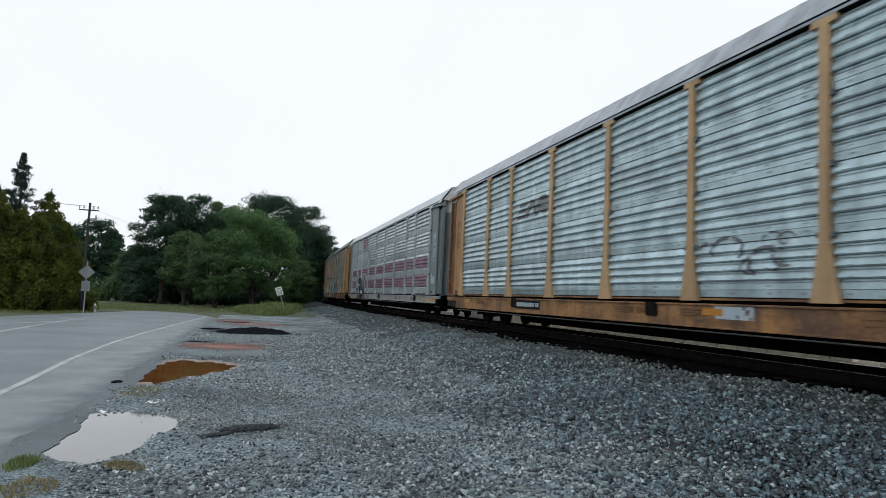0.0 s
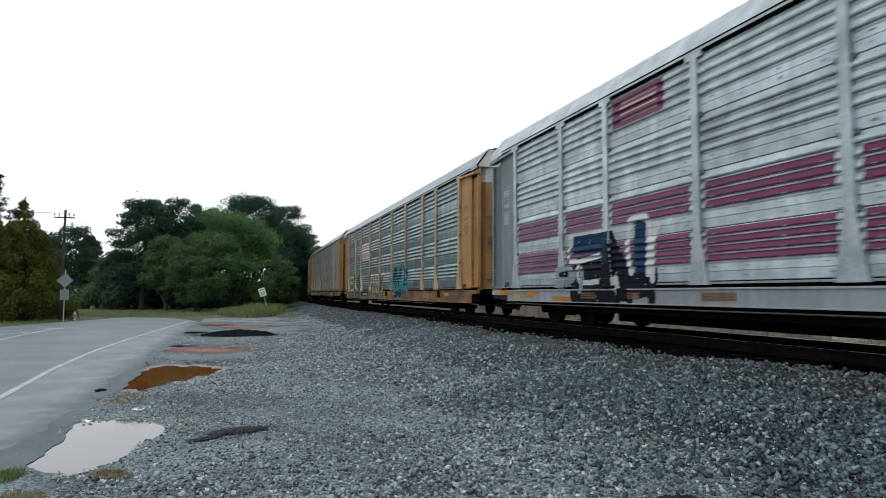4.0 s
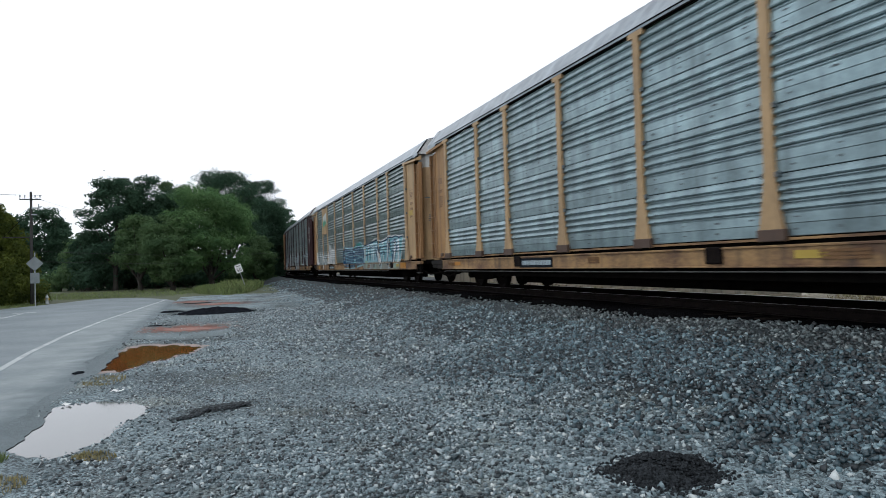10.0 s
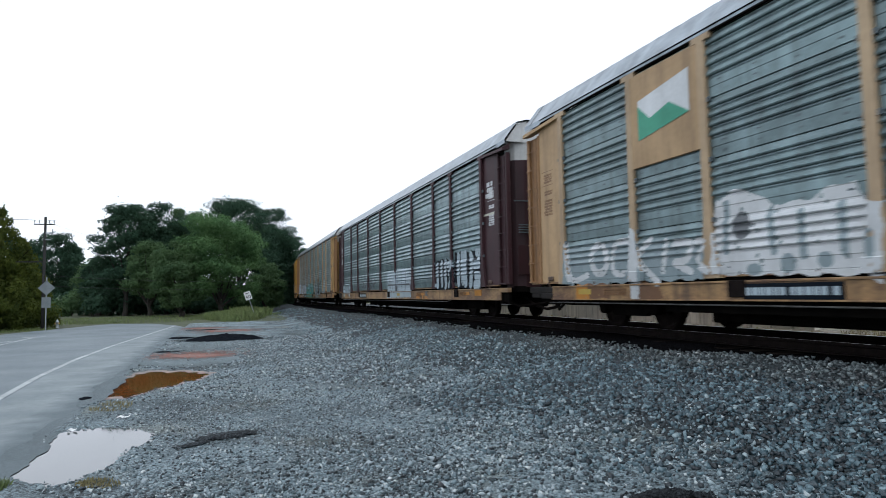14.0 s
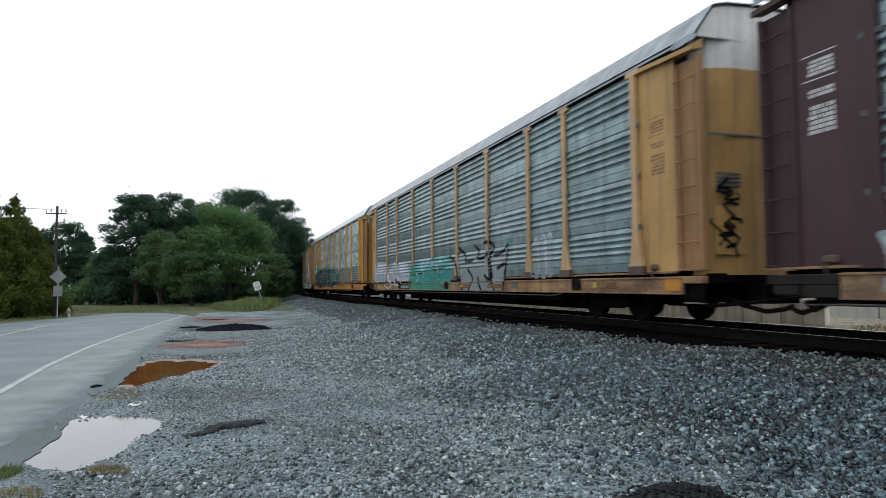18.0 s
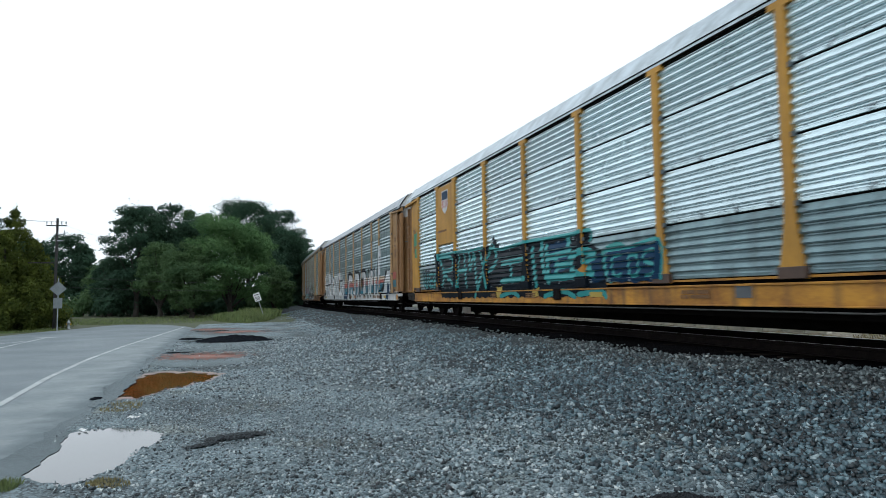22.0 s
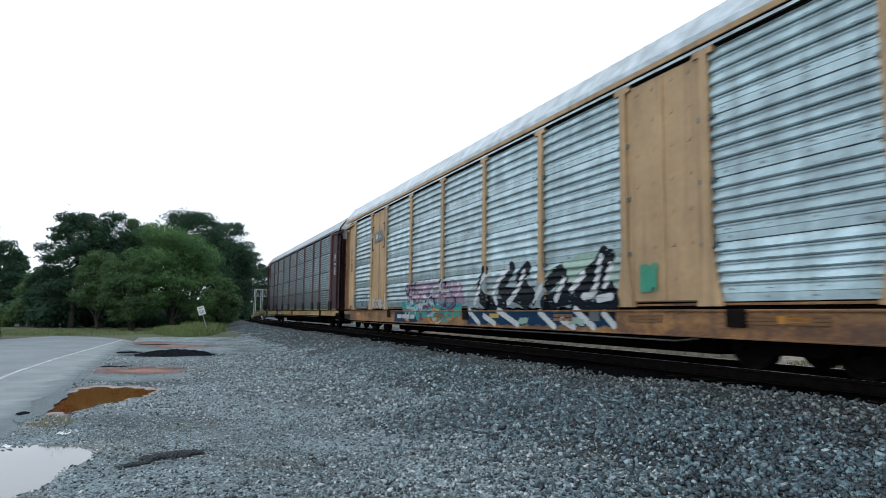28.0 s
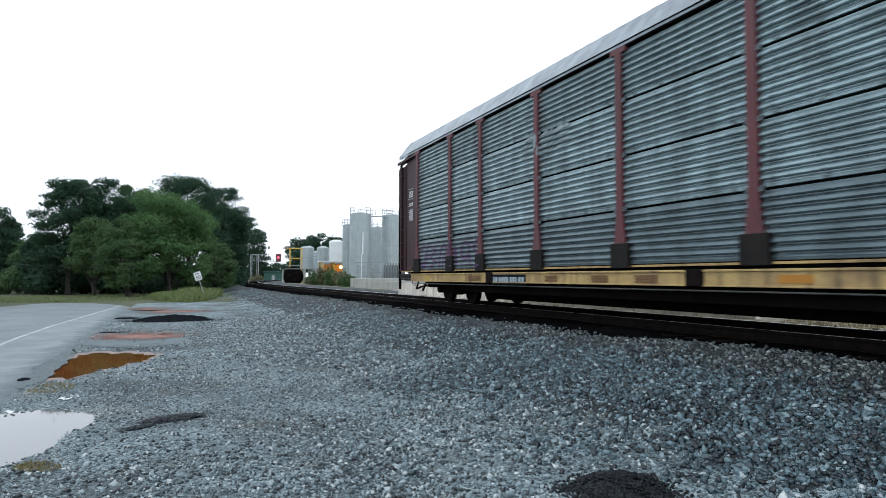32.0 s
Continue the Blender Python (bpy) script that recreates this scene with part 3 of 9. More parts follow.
sheet("mud_film", oval(-0.55, 22.6, 1.25, 2.2, 10), 0.008, GRIT, "film of grey mud over the gravel", "mud", rings=10, follow=True)
sheet("mud_film", oval(-0.35, 30.5, 1.4, 4.6, 12), 0.008, GRIT, "film of grey mud over the gravel", "mud", rings=10, follow=True)
CLAY_SPOTS = (oval(-0.72, 18.9, 1.12, 1.25, 3), oval(0.2, 31.2, 1.5, 1.3, 5), oval(-0.9, 34.6, 1.0, 1.3, 8))
sheet("red_clay_patch", oval(-0.72, 18.9, 1.12, 1.25, 3), 0.010, CLAY, "patch of wet red clay on the gravel", "clay", rings=8, follow=True, grow=0.66)
sheet("red_clay_patch", oval(0.2, 31.2, 1.5, 1.3, 5), 0.010, CLAY, "patch of wet red clay on the gravel", "clay", rings=8, follow=True, grow=0.66)
sheet("red_clay_patch", oval(-0.9, 34.6, 1.0, 1.3, 8), 0.010, CLAY, "patch of wet red clay on the gravel", "clay", rings=8, follow=True, grow=0.66)


def flecks(name, label, category, b, n, near, wide, size, stretch, material, seed):
    """Small flat crumbs of a patch, thinning out past its rim."""
    m, rng = Mesh(), random.Random(seed)
    for k in range(n):
        ang = rng.uniform(-math.pi, math.pi)
        q = (near + abs(rng.gauss(0, wide))) * float(reach(ang, b))
        x, y = b[0] + q * math.cos(ang) * stretch, b[1] + q * math.sin(ang)
        s = size * rng.uniform(0.4, 1.5)
        h = float(ground_z(x, y)) + 0.017 + 0.000004 * k
        m.face([(x + s * math.cos(j * math.tau / 6) * rng.uniform(0.8, 2.0), y + s * math.sin(j * math.tau / 6) * rng.uniform(0.6, 1.2), h) for j in range(6)])
    thing(name, label, category, kind="stuff", mesh=m, material=material)


for k, b in enumerate(CLAY_SPOTS):
    flecks("clay_crumbs", "crumbs of red clay strewn over the gravel", "clay", b, 900, 0.5, 0.32, 0.03, 1.12, CLAY, 40 + k)
flecks("tar_crumbs", "crumbs of dark tar strewn over the gravel", "tar crumbs", oval(0.05, 7.76, 0.36, 0.12, 7, 24), 240, 0.85, 0.3, 0.011, 1.1, TAR_GRIT, 51)
flecks("tar_crumbs", "crumbs of dark gravel round the heap", "gravel", oval(0.05, 25.2, 1.34, 1.15, 4, 0), 420, 0.95, 0.16, 0.03, 1.05, TAR, 53)
sheet("dark_heap", oval(0.05, 25.2, 1.34, 1.15, 4, 0), 0.004, TAR, "low heap of dark wet gravel", "gravel heap", rings=12, follow=True, bulge=0.20)
sheet("dark_streak", oval(-1.62, 26.9, 0.6, 0.55, 6), 0.016, TAR, "small strip of dark wet tar", "tar patch", rings=4, follow=True)
sheet("dark_streak", oval(-1.5, 20.25, 0.36, 0.16, 6), 0.016, TAR, "small strip of dark wet tar", "tar patch", rings=4, follow=True)
sheet("dark_streak", oval(-0.9, 32.6, 0.8, 0.4, 7), 0.018, TAR, "small strip of dark wet tar", "tar patch", rings=4, follow=True)
sheet("dark_streak", oval(-2.04, 11.55, 0.085, 0.17, 7), -0.002, TAR, "small lump of black tar on the asphalt", "tar patch", rings=4, bulge=0.02)
sheet("tar_patch", oval(0.05, 7.76, 0.36, 0.12, 7, 24), 0.02, TAR_GRIT, "dark wet tar smear on the gravel", "tar patch", rings=5, follow=True, bulge=0.03)
sheet("tar_patch", oval(-0.28, 7.45, 0.2, 0.055, 9, 20), 0.018, TAR_GRIT, "dark wet tar smear on the gravel", "tar patch", rings=4, follow=True, bulge=0.02)
sheet("asphalt_lump", oval(3.0, 3.88, 0.37, 0.31, 8, -40), 0.0, CRUMB, "lump of black asphalt crumbs on the gravel", "asphalt lump", rings=16, follow=True, bulge=0.125)
m, rng = Mesh(), random.Random(15)
for k in range(900):
    a, q = rng.uniform(0, math.tau), 1.28 * rng.random() ** 0.6
    e = float(reach(a - math.pi, oval(3.0, 3.88, 0.37, 0.31, 8, -40)))
    x, y, s = 3.0 + q * e * math.cos(a - math.pi), 3.88 + q * e * math.sin(a - math.pi), rng.uniform(0.008, 0.022)
    z = float(ground_z(x, y)) + 0.122 * max(0.0, 1 - q * q) + 0.004
    m.add([(x + s * rng.uniform(0.7, 1.3) * u, y + s * rng.uniform(0.7, 1.3) * v, z + s * 0.8 * w) for u, v, w in ((1, 0, 0), (-1, 0, 0), (0, 1, 0), (0, -1, 0), (0.2, 0.1, 1), (0, 0, -1))],
          [(0, 2, 4), (2, 1, 4), (1, 3, 4), (3, 0, 4), (2, 0, 5), (1, 2, 5), (3, 1, 5), (0, 3, 5)])
thing("asphalt_crumbs", "black asphalt crumbs strewn over the lump", "asphalt crumbs", kind="stuff", mesh=m, material=CRUMB)

m, rng = Mesh(), random.Random(5)
for k in range(46):
    a = rng.uniform(-1.9, 0.9)
    q = float(reach(a, PUDDLE)) * rng.uniform(0.70, 1.02)
    x, y, s = PUDDLE[0] + q * math.cos(a), PUDDLE[1] + q * math.sin(a), 0.004 + 0.015 * rng.random() ** 3
    m.add([(x + s * rng.uniform(0.7, 1.3) * u, y + s * rng.uniform(0.7, 1.3) * v, -0.012 + s * 0.6 * w) for u, v, w in ((1, 0, 0), (-1, 0, 0), (0, 1, 0), (0, -1, 0), (0.2, 0.1, 1), (0, 0, -1))],
          [(0, 2, 4), (2, 1, 4), (1, 3, 4), (3, 0, 4), (2, 0, 5), (1, 2, 5), (3, 1, 5), (0, 3, 5)])
thing("wet_stones", "small dark stones in the puddle's edge", "stones", kind="stuff", mesh=m, material=CRUMB)
for x, y, w in ((-1.68, 8.78, 0.10), (-1.22, 9.45, 0.16)):
    m = Mesh()
    for k in range(4):
        m.face([(x + w * (k / 4 - 0.5), y - 0.05, 0.012 + 0.012 * math.sin(2 * k)), (x + w * ((k + 1) / 4 - 0.5), y - 0.05, 0.012 + 0.012 * math.sin(2 * k + 2)),
                (x + w * ((k + 1) / 4 - 0.5), y + 0.05, 0.018 + 0.012 * math.sin(2 * k + 1.5)), (x + w * (k / 4 - 0.5), y + 0.05, 0.018 + 0.012 * math.sin(2 * k - 0.5))])
    thing("paper_scrap", "crumpled scrap of white paper on the gravel", "litter", group="litter", mesh=m, material=SIGN_WHITE)

# ---- tracks: ties, rails, each rail in one length ----


def build_track(side, u0, u1, label, wood):
    line = thing("railway_track", label, "railway track", kind="structure")
    steps = list(np.arange(u0, u1 + 0.1, 4.0))
    for s in (-0.7525, 0.7525):
        prof = [(-0.07, 0.0), (0.07, 0.0), (0.07, 0.015), (0.012, 0.03), (0.012, 0.12), (0.036, 0.135), (0.036, 0.168), (0.03, 0.172),
                (-0.03, 0.172), (-0.036, 0.168), (-0.036, 0.135), (-0.012, 0.12), (-0.012, 0.03), (-0.07, 0.015)]
        m = Mesh()
        rings = []
        for u in steps:
            x, y, a = on_track(u, side + s)
            rings.append(lambda q, x=x, y=y, a=a: (x + q[0] * math.cos(a), y - q[0] * math.sin(a), RAIL_Z - 0.172 + q[1]))
        m.extrude(prof, rings)
        # near rail's top left dark: its reflection of the train is put in colour
        for i, f in enumerate(m.f):
            if s > 0 and len(f) == 4 and all(m.v[k][2] > RAIL_Z - 0.006 for k in f):
                m.m[i] = 1
        rail = part("rail", m, [IRON, RAIL_TOP], line)
        if s < 0:
            m = Mesh()
            m.extrude([(0.006, 0.172), (0.020, 0.172), (0.020, 0.1735), (0.006, 0.1735)], rings)
            part("running_band", m, RAIL_TOP, rail, "narrow polished running band")
    tie = Mesh()
    tie.box(-1.3, 1.3, -0.115, 0.115, -0.18, 0, c=0.012)
    data = tie.data("tie", wood)
    k = 0
    rng = random.Random(int(side * 10) + 3)
    u = max(u0, -14.0)
    while u < min(u1, 120):
        x, y, a = on_track(u, side)
        ob = part("tie", data, None, line)
        ob.matrix_local = pose(x, y, RAIL_Z - 0.176 + rng.uniform(-0.006, 0.004), 0, rng.uniform(-0.4, 0.4), -math.degrees(a) + rng.uniform(-1.2, 1.2))
        u += 0.55 if u < 60 else 1.1
        k += 1
    # the ties further off, joined
    m = Mesh()
    for u in list(np.arange(u0, -14.0, 0.9)) + list(np.arange(120.5, u1, 1.1)):
        x, y, a = on_track(float(u), side)
        c, s = math.cos(a), math.sin(a)
        m.add([(x + p * c + q * s, y - p * s + q * c, RAIL_Z - 0.176 + h) for p in (-1.3, 1.3) for q in (-0.115, 0.115) for h in (-0.18, 0)],
              [(0, 1, 3, 2), (4, 6, 7, 5), (0, 4, 5, 1), (2, 3, 7, 6), (0, 2, 6, 4), (1, 5, 7, 3)])
    part("far_ties", m, wood, line)["kind"] = "stuff"
    return line


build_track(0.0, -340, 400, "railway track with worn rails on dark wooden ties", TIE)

# low wall of upright concrete slabs behind the track, stained by rain
SLAB = mat("weathered_concrete", (0.74, 0.69, 0.61), (0.50, 0.465, 0.41), rough=0.9, scale=2.6, mix=0.9, streak=0.55, streak_color=(0.16, 0.14, 0.12), bump=0.3, bump_scale=25, vary=0.18)
wall = thing("retaining_wall", "low stained concrete wall of upright slabs behind the track", "retaining wall", pose(TRACK_X + 3.4, 0, 0), kind="structure")
rng = random.Random(8)
for k in range(42):
    m = Mesh()
    h = rng.uniform(1.10, 1.26)
    m.box(rng.uniform(-0.02, 0.0), 0.16, 10.89 + 0.6 * k, 11.46 + 0.6 * k + rng.uniform(-0.012, 0.006), 0.30, h, c=0.012)
    part("slab", m, SLAB, wall)
m = Mesh()
m.box(0.06, 0.12, 10.92, 36.0, 0.30, 1.15)
part("backing", m, BLACK, wall)

# ---- autorack wagons ----
PITCH, BODY = 28.65, 27.34
HALF = BODY / 2
POSTS = [1.80, 4.58, 6.54, 9.43, 12.27, 15.16, 18.02, 20.85, 22.85, 25.54]
SILL0, SILL1, EAVE, ROOF = 0.58, 0.96, 4.91, 5.62     # above the rail
ROWS = (1.0, 1.88, 2.85, 3.83, 4.875)                 # seams between the rows of side sheets
FINE_ROWS = (1.0, 1.99, 2.96, 3.95, 4.885)
SIDE = 1.46


def rib_profile(h, ribs=4, flat=0.34):
    """(height, depth outward) of one corrugated sheet h high: a flat band below, then ribs with a sharp under-edge."""
    out = [(0.006, 0.0), (0.012, 0.010), (flat * 0.52, 0.012), (flat * 0.55, 0.019), (flat - 0.03, 0.015)]
    pitch = (h - 0.014 - flat) / ribs
    for k in range(ribs):
        z = flat + k * pitch
        out += [(z, 0.0), (z + pitch * 0.15, 0.0), (z + pitch * 0.19, 0.040), (z + pitch * 0.32, 0.047), (z + pitch * 0.62, 0.032), (z + pitch * 0.96, 0.004)]
    return out + [(h - 0.010, 0.004), (h - 0.003, 0.0)]


def side_profile(spec):
    """(height above the rail, depth outward) up the whole side of a wagon."""
    rows = spec.get("rows", ROWS)
    out = [(spec.get("sill0", SILL0), SIDE + 0.062), (SILL1 - 0.066, SIDE + 0.062), (SILL1 - 0.060, SIDE + 0.022), (SILL1 + 0.034, SIDE + 0.022)]
    for a, b in zip(rows[:-1], rows[1:]):
        out += [(a + h, SIDE + d) for h, d in rib_profile(b - a, spec.get("ribs", 4), spec.get("flat_band", 0.34))]
    return out


def outward(z):
    """Depth of the wagon's side at height z above the rail, for plates and lettering."""
    return SIDE + (0.065 if z < SILL1 - 0.03 else 0.048)


def post_half(z):
    """Half-width of a side post at height z: it flares at its foot."""
    return 0.085 + 0.15 * max(0.0, 1 - (z - SILL1) / 0.95) ** 1.3


def sheet_mesh(y0, y1, z0, z1, side, ribs=4, flat=0.34, marks=False):
    m = Mesh()
    pr = rib_profile(z1 - z0, ribs, flat) if ribs else [(0.0, 0.01), (0.02, 0.03), (z1 - z0 - 0.02, 0.03), (z1 - z0, 0.01)]
    for y in (y0, y1):
        m.v += [(side * (SIDE + d), y, z0 + h) for h, d in pr]
        m.v += [(side * (SIDE - 0.02), y, z0 + h) for h, d in pr]
    n = len(pr)
    for i in range(n - 1):
        m.f += [(i, i + 1, 2 * n + i + 1, 2 * n + i), (n + i, 3 * n + i, 3 * n + i + 1, n + i + 1)]
        m.f += [(i, n + i, n + i + 1, i + 1), (2 * n + i, 2 * n + i + 1, 3 * n + i + 1, 3 * n + i)]
        m.m += [0, 0, 0, 0]
    if marks:
        # grime round the fixings, in upright rows
        crests = [h for h, d in pr if d == 0.047]
        spots = [(h, 0.047, 0.05, 0.009) for h in crests] + [(flat * 0.30, 0.016, 0.045, 0.017), (flat * 0.78, 0.019, 0.055, 0.013)]
        rng = random.Random(int(y0 * 37 + z0 * 91))
        for c in (0.12, 0.37, 0.63, 0.88):
            y = y0 + (y1 - y0) * c
            for h, d, w, t in spots:
                if rng.random() < 0.2:
                    continue
                w, t = w * rng.uniform(0.6, 1.3), t * rng.uniform(0.6, 1.3)
                x, q = side * (SIDE + d + 0.003), y + rng.uniform(-0.04, 0.04)
                m.face([(x, q - w, z0 + h - t), (x, q + w * 0.9, z0 + h - t * 0.7), (x, q + w * 0.7, z0 + h + t), (x, q - w * 0.8, z0 + h + t * 0.8)], 1)
    return m


def roof_section(q=0.0, lift=0.0):
    """Cross-section of the roof, x to z, from eave to eave, raised outward by q."""
    half = [(SIDE + 0.05, EAVE - 0.02), (SIDE + 0.05, EAVE + 0.10), (SIDE - 0.34, EAVE + 0.62), (SIDE - 0.62, ROOF - 0.02), (0.0, ROOF + 0.03)]
    half = [(x, z + q + (lift if z > EAVE else 0)) for x, z in half]
    return half + [(-x, z) for x, z in half[-2::-1]]


SHARED = {}


def wheelset_data():
    if "wheelset" not in SHARED:
        m = Mesh()
        m.lathe([(0.075, -0.95), (0.075, 0.95)], 10, axis="x")
        for s in (-1, 1):
            prof = [(0.10, 0.66), (0.36, 0.675), (0.445, 0.68), (0.445, 0.71), (0.42, 0.715), (0.415, 0.81), (0.36, 0.815), (0.33, 0.775), (0.14, 0.77), (0.11, 0.83)]
            m.lathe([(r, s * h) for r, h in prof], 28, axis="x")
        for k in range(3):
            a = math.tau * k / 3
            m.box(0.835, 0.85, 0.05 * math.cos(a) - 0.02, 0.05 * math.cos(a) + 0.02, 0.05 * math.sin(a) - 0.02, 0.05 * math.sin(a) + 0.02)
        SHARED["wheelset"] = m.data("wheelset", IRON)
    return SHARED["wheelset"]


def truck_data():
    if "truck" not in SHARED:
        m = Mesh()
        for s in (-1, 1):
            x0, x1 = (0.92 * s, 1.06 * s) if s > 0 else (1.06 * s, 0.92 * s)
            prof = [(-1.12, 0.48), (-1.12, 0.62), (-0.62, 0.74), (0.62, 0.74), (1.12, 0.62), (1.12, 0.48), (0.86, 0.50), (0.52, 0.26), (-0.52, 0.26), (-0.86, 0.50)]
            m.extrude(prof, [lambda q, x=x: (x, q[0], q[1]) for x in (x0, x1)])
            for y in (-0.16, 0.0, 0.16):
                m.lathe([(0.06, 0.30), (0.06, 0.56)], 10, center=(s * 1.0, y, 0.0))
            for y in (-0.86, 0.86):
                m.lathe([(0.13, 0.98), (0.13, 1.13), (0.09, 1.15)] if s > 0 else [(0.13, -0.98), (0.13, -1.13), (0.09, -1.15)], 14, center=(0, y, 0.42), axis="x")
        m.box(-1.0, 1.0, -0.2, 0.2, 0.40, 0.58, c=0.02)
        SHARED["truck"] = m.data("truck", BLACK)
    return SHARED["truck"]


WAGONS, WHEELSETS = [], []
SOOTY = mat("sooty_steel", (0.007, 0.007, 0.007), (0.024, 0.021, 0.019), rough=0.8, scale=3, mix=0.8, bump=0.2, bump_scale=14, spec=0.15)
PIPE = mat("worn_pipe", (0.20, 0.20, 0.195), (0.06, 0.055, 0.05), rough=0.55, scale=4, mix=0.7, metal=0.2)


def autorack(spec):
    """One tri-level autorack wagon; its origin lies on the rails at mid-length, its front towards -y."""
    panel, frame_paint, roof_steel = spec["panel"], spec["frame"], spec["roof"]
    sill_paint, end_paint = spec.get("sill", frame_paint), spec.get("end", frame_paint)
    car = thing("autorack_wagon", spec["label"], "freight wagon", group="train of autorack wagons")
    corner_paint = spec["corner"] if "corner" in spec else RUST_TAN if end_paint in (TAN, YELLOW, AMBER, BRIGHT_Y) else end_paint
    yy = lambda p: p - HALF
    # underframe
    m = Mesh()
    m.box(-1.38, 1.38, -HALF + 0.7, HALF - 0.7, SILL1 - 0.18, SILL1 + 0.05)
    m.box(-1.2, 1.2, -HALF + 0.1, HALF - 0.1, SILL1 - 0.18, SILL1 - 0.02)
    m.box(-0.35, 0.35, -HALF - 0.2, HALF + 0.2, 0.42, SILL1 - 0.18)
    m.box(-0.55, 0.55, -8.3, 8.3, 0.17, SILL1 - 0.18, c=0.03)
    m.box(-1.30, -1.10, -8.6, 8.6, 0.38, SILL1 - 0.18)
    for y in np.arange(-11, 11.1, 2.2):
        m.box(-1.36, 1.36, y - 0.07, y + 0.07, SILL0 + 0.05, SILL1 - 0.18)
    m.box(-0.9, -0.4, -4.6, -2.6, 0.34, 0.72, c=0.04)
    m.box(0.4, 0.9, 1.5, 3.0, 0.36, 0.72, c=0.04)
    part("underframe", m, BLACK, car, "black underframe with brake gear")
    # side sills: a proud lower beam with stakes
    for s in (-1, 1):
        m = Mesh()
        x0, x1 = sorted((s * (SIDE - 0.06), s * (SIDE + 0.06)))
        low = spec.get("sill0", SILL0)
        m.box(x0, x1, -HALF + 0.48, HALF - 1.25, low, SILL1 - 0.065, c=0.012)
        m.box(x0, x1, -HALF - 0.02, -HALF + 0.47, 0.77, SILL1 - 0.065, c=0.012)
        part("side_sill", m, sill_paint, car)
        m = Mesh()
        m.box(x0, x1, HALF - 1.24, HALF - 0.06, 0.74, SILL1 - 0.075, c=0.012)
        clean = sill_paint in (RUST_SILL, SILVER_SILL)
        part("end_sill", m, sill_paint if clean else SOOTY, car, "" if clean else "soot-blackened end of the sill")
        m = Mesh()
        m.box(x0, x1 - 0.02 * s, HALF - 1.24, HALF - 0.66, low + 0.02, 0.735, c=0.012)
        m.box(x0, x1 - 0.03 * s, HALF - 0.60, HALF - 0.16, low + 0.04, 0.735, c=0.02)
        part("step_box", m, SOOTY, car, "near-black step box")
        # air pipe on brackets under the sill
        m = Mesh()
        px = s * (SIDE - 0.02)
        m.tube([(px, -HALF + 4.9, low - 0.02), (px, -HALF + 5.4, low - 0.07), (px, -4.0, low - 0.06), (px, 4.0, low - 0.07), (px, HALF - 1.4, low - 0.06), (px * 0.8, HALF - 0.4, low - 0.09)], 0.014, 5)
        part("air_pipe", m, PIPE, car)
        xa, xb = sorted((s * (SIDE + 0.061), s * (SIDE + 0.085)))
        for za, zb in ((SILL1 - 0.10, SILL1 - 0.07), (low, low + 0.025)):
            m = Mesh()
            m.box(xa, xb, -HALF + 0.48, HALF - 1.25, za, zb, c=0.004)
            part("sill_flange", m, sill_paint, car)
        m = Mesh()
        xa, xb = sorted((s * (SIDE - 0.06), s * (SIDE + 0.02)))
        m.box(xa, xb, -HALF + 0.75, HALF - 0.10, SILL1 - 0.005, SILL1 + 0.03)
        part("deck_ledge", m, sill_paint, car)
    # corrugated sheets, each bay in four rows
    bays, rows = list(zip(POSTS[:-1], POSTS[1:])), spec.get("rows", ROWS)
    for i, (a, b) in enumerate(bays):
        for k in range(4):
            flat = spec.get("flat", ())
            if i in flat:
                continue
            paint_of = spec.get("row_tone", {}).get(k, panel)
            marks = PALE_GRIME if panel in (GALV_C, GALV_E, SILVER) else GRIME
            part("side_panel", sheet_mesh(yy(a) + 0.02, yy(b) - 0.02, rows[k], rows[k + 1] - spec.get("seam", 0.0), -1, spec.get("ribs", 4), spec.get("flat_band", 0.34), True), [paint_of, marks], car)
        if i in spec.get("flat", ()):
            m = sheet_mesh(yy(a) + 0.0, yy(b) - 0.0, SILL1 + 0.06, EAVE - 0.04, -1, ribs=0)
            mid = (yy(a) + yy(b)) / 2
            m.box(-SIDE - 0.05, -SIDE - 0.03, mid - 0.05, mid + 0.05, SILL1 + 0.1, EAVE - 0.1)
            for z in np.arange(SILL1 + 0.4, EAVE - 0.2, 0.55):
                for y in (yy(a) + 0.35, yy(a) + 0.75, yy(b) - 0.75, yy(b) - 0.35):
                    m.box(-SIDE - 0.042, -SIDE - 0.028, y - 0.03, y + 0.03, z, z + 0.05)
            part("flat_panel", m, end_paint, car, "flat painted steel panel")
    # far side in one piece; an added black sheet keeps light out, seams dark
    m = Mesh()
    for k in range(4):
        q = sheet_mesh(yy(POSTS[0]), yy(POSTS[-1]), rows[k], rows[k + 1] - 0.014, 1)
        m.add(q.v, q.f)
    part("far_side", m, panel, car)
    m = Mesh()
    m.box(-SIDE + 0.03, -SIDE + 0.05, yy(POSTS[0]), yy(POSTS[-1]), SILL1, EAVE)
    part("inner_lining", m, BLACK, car)
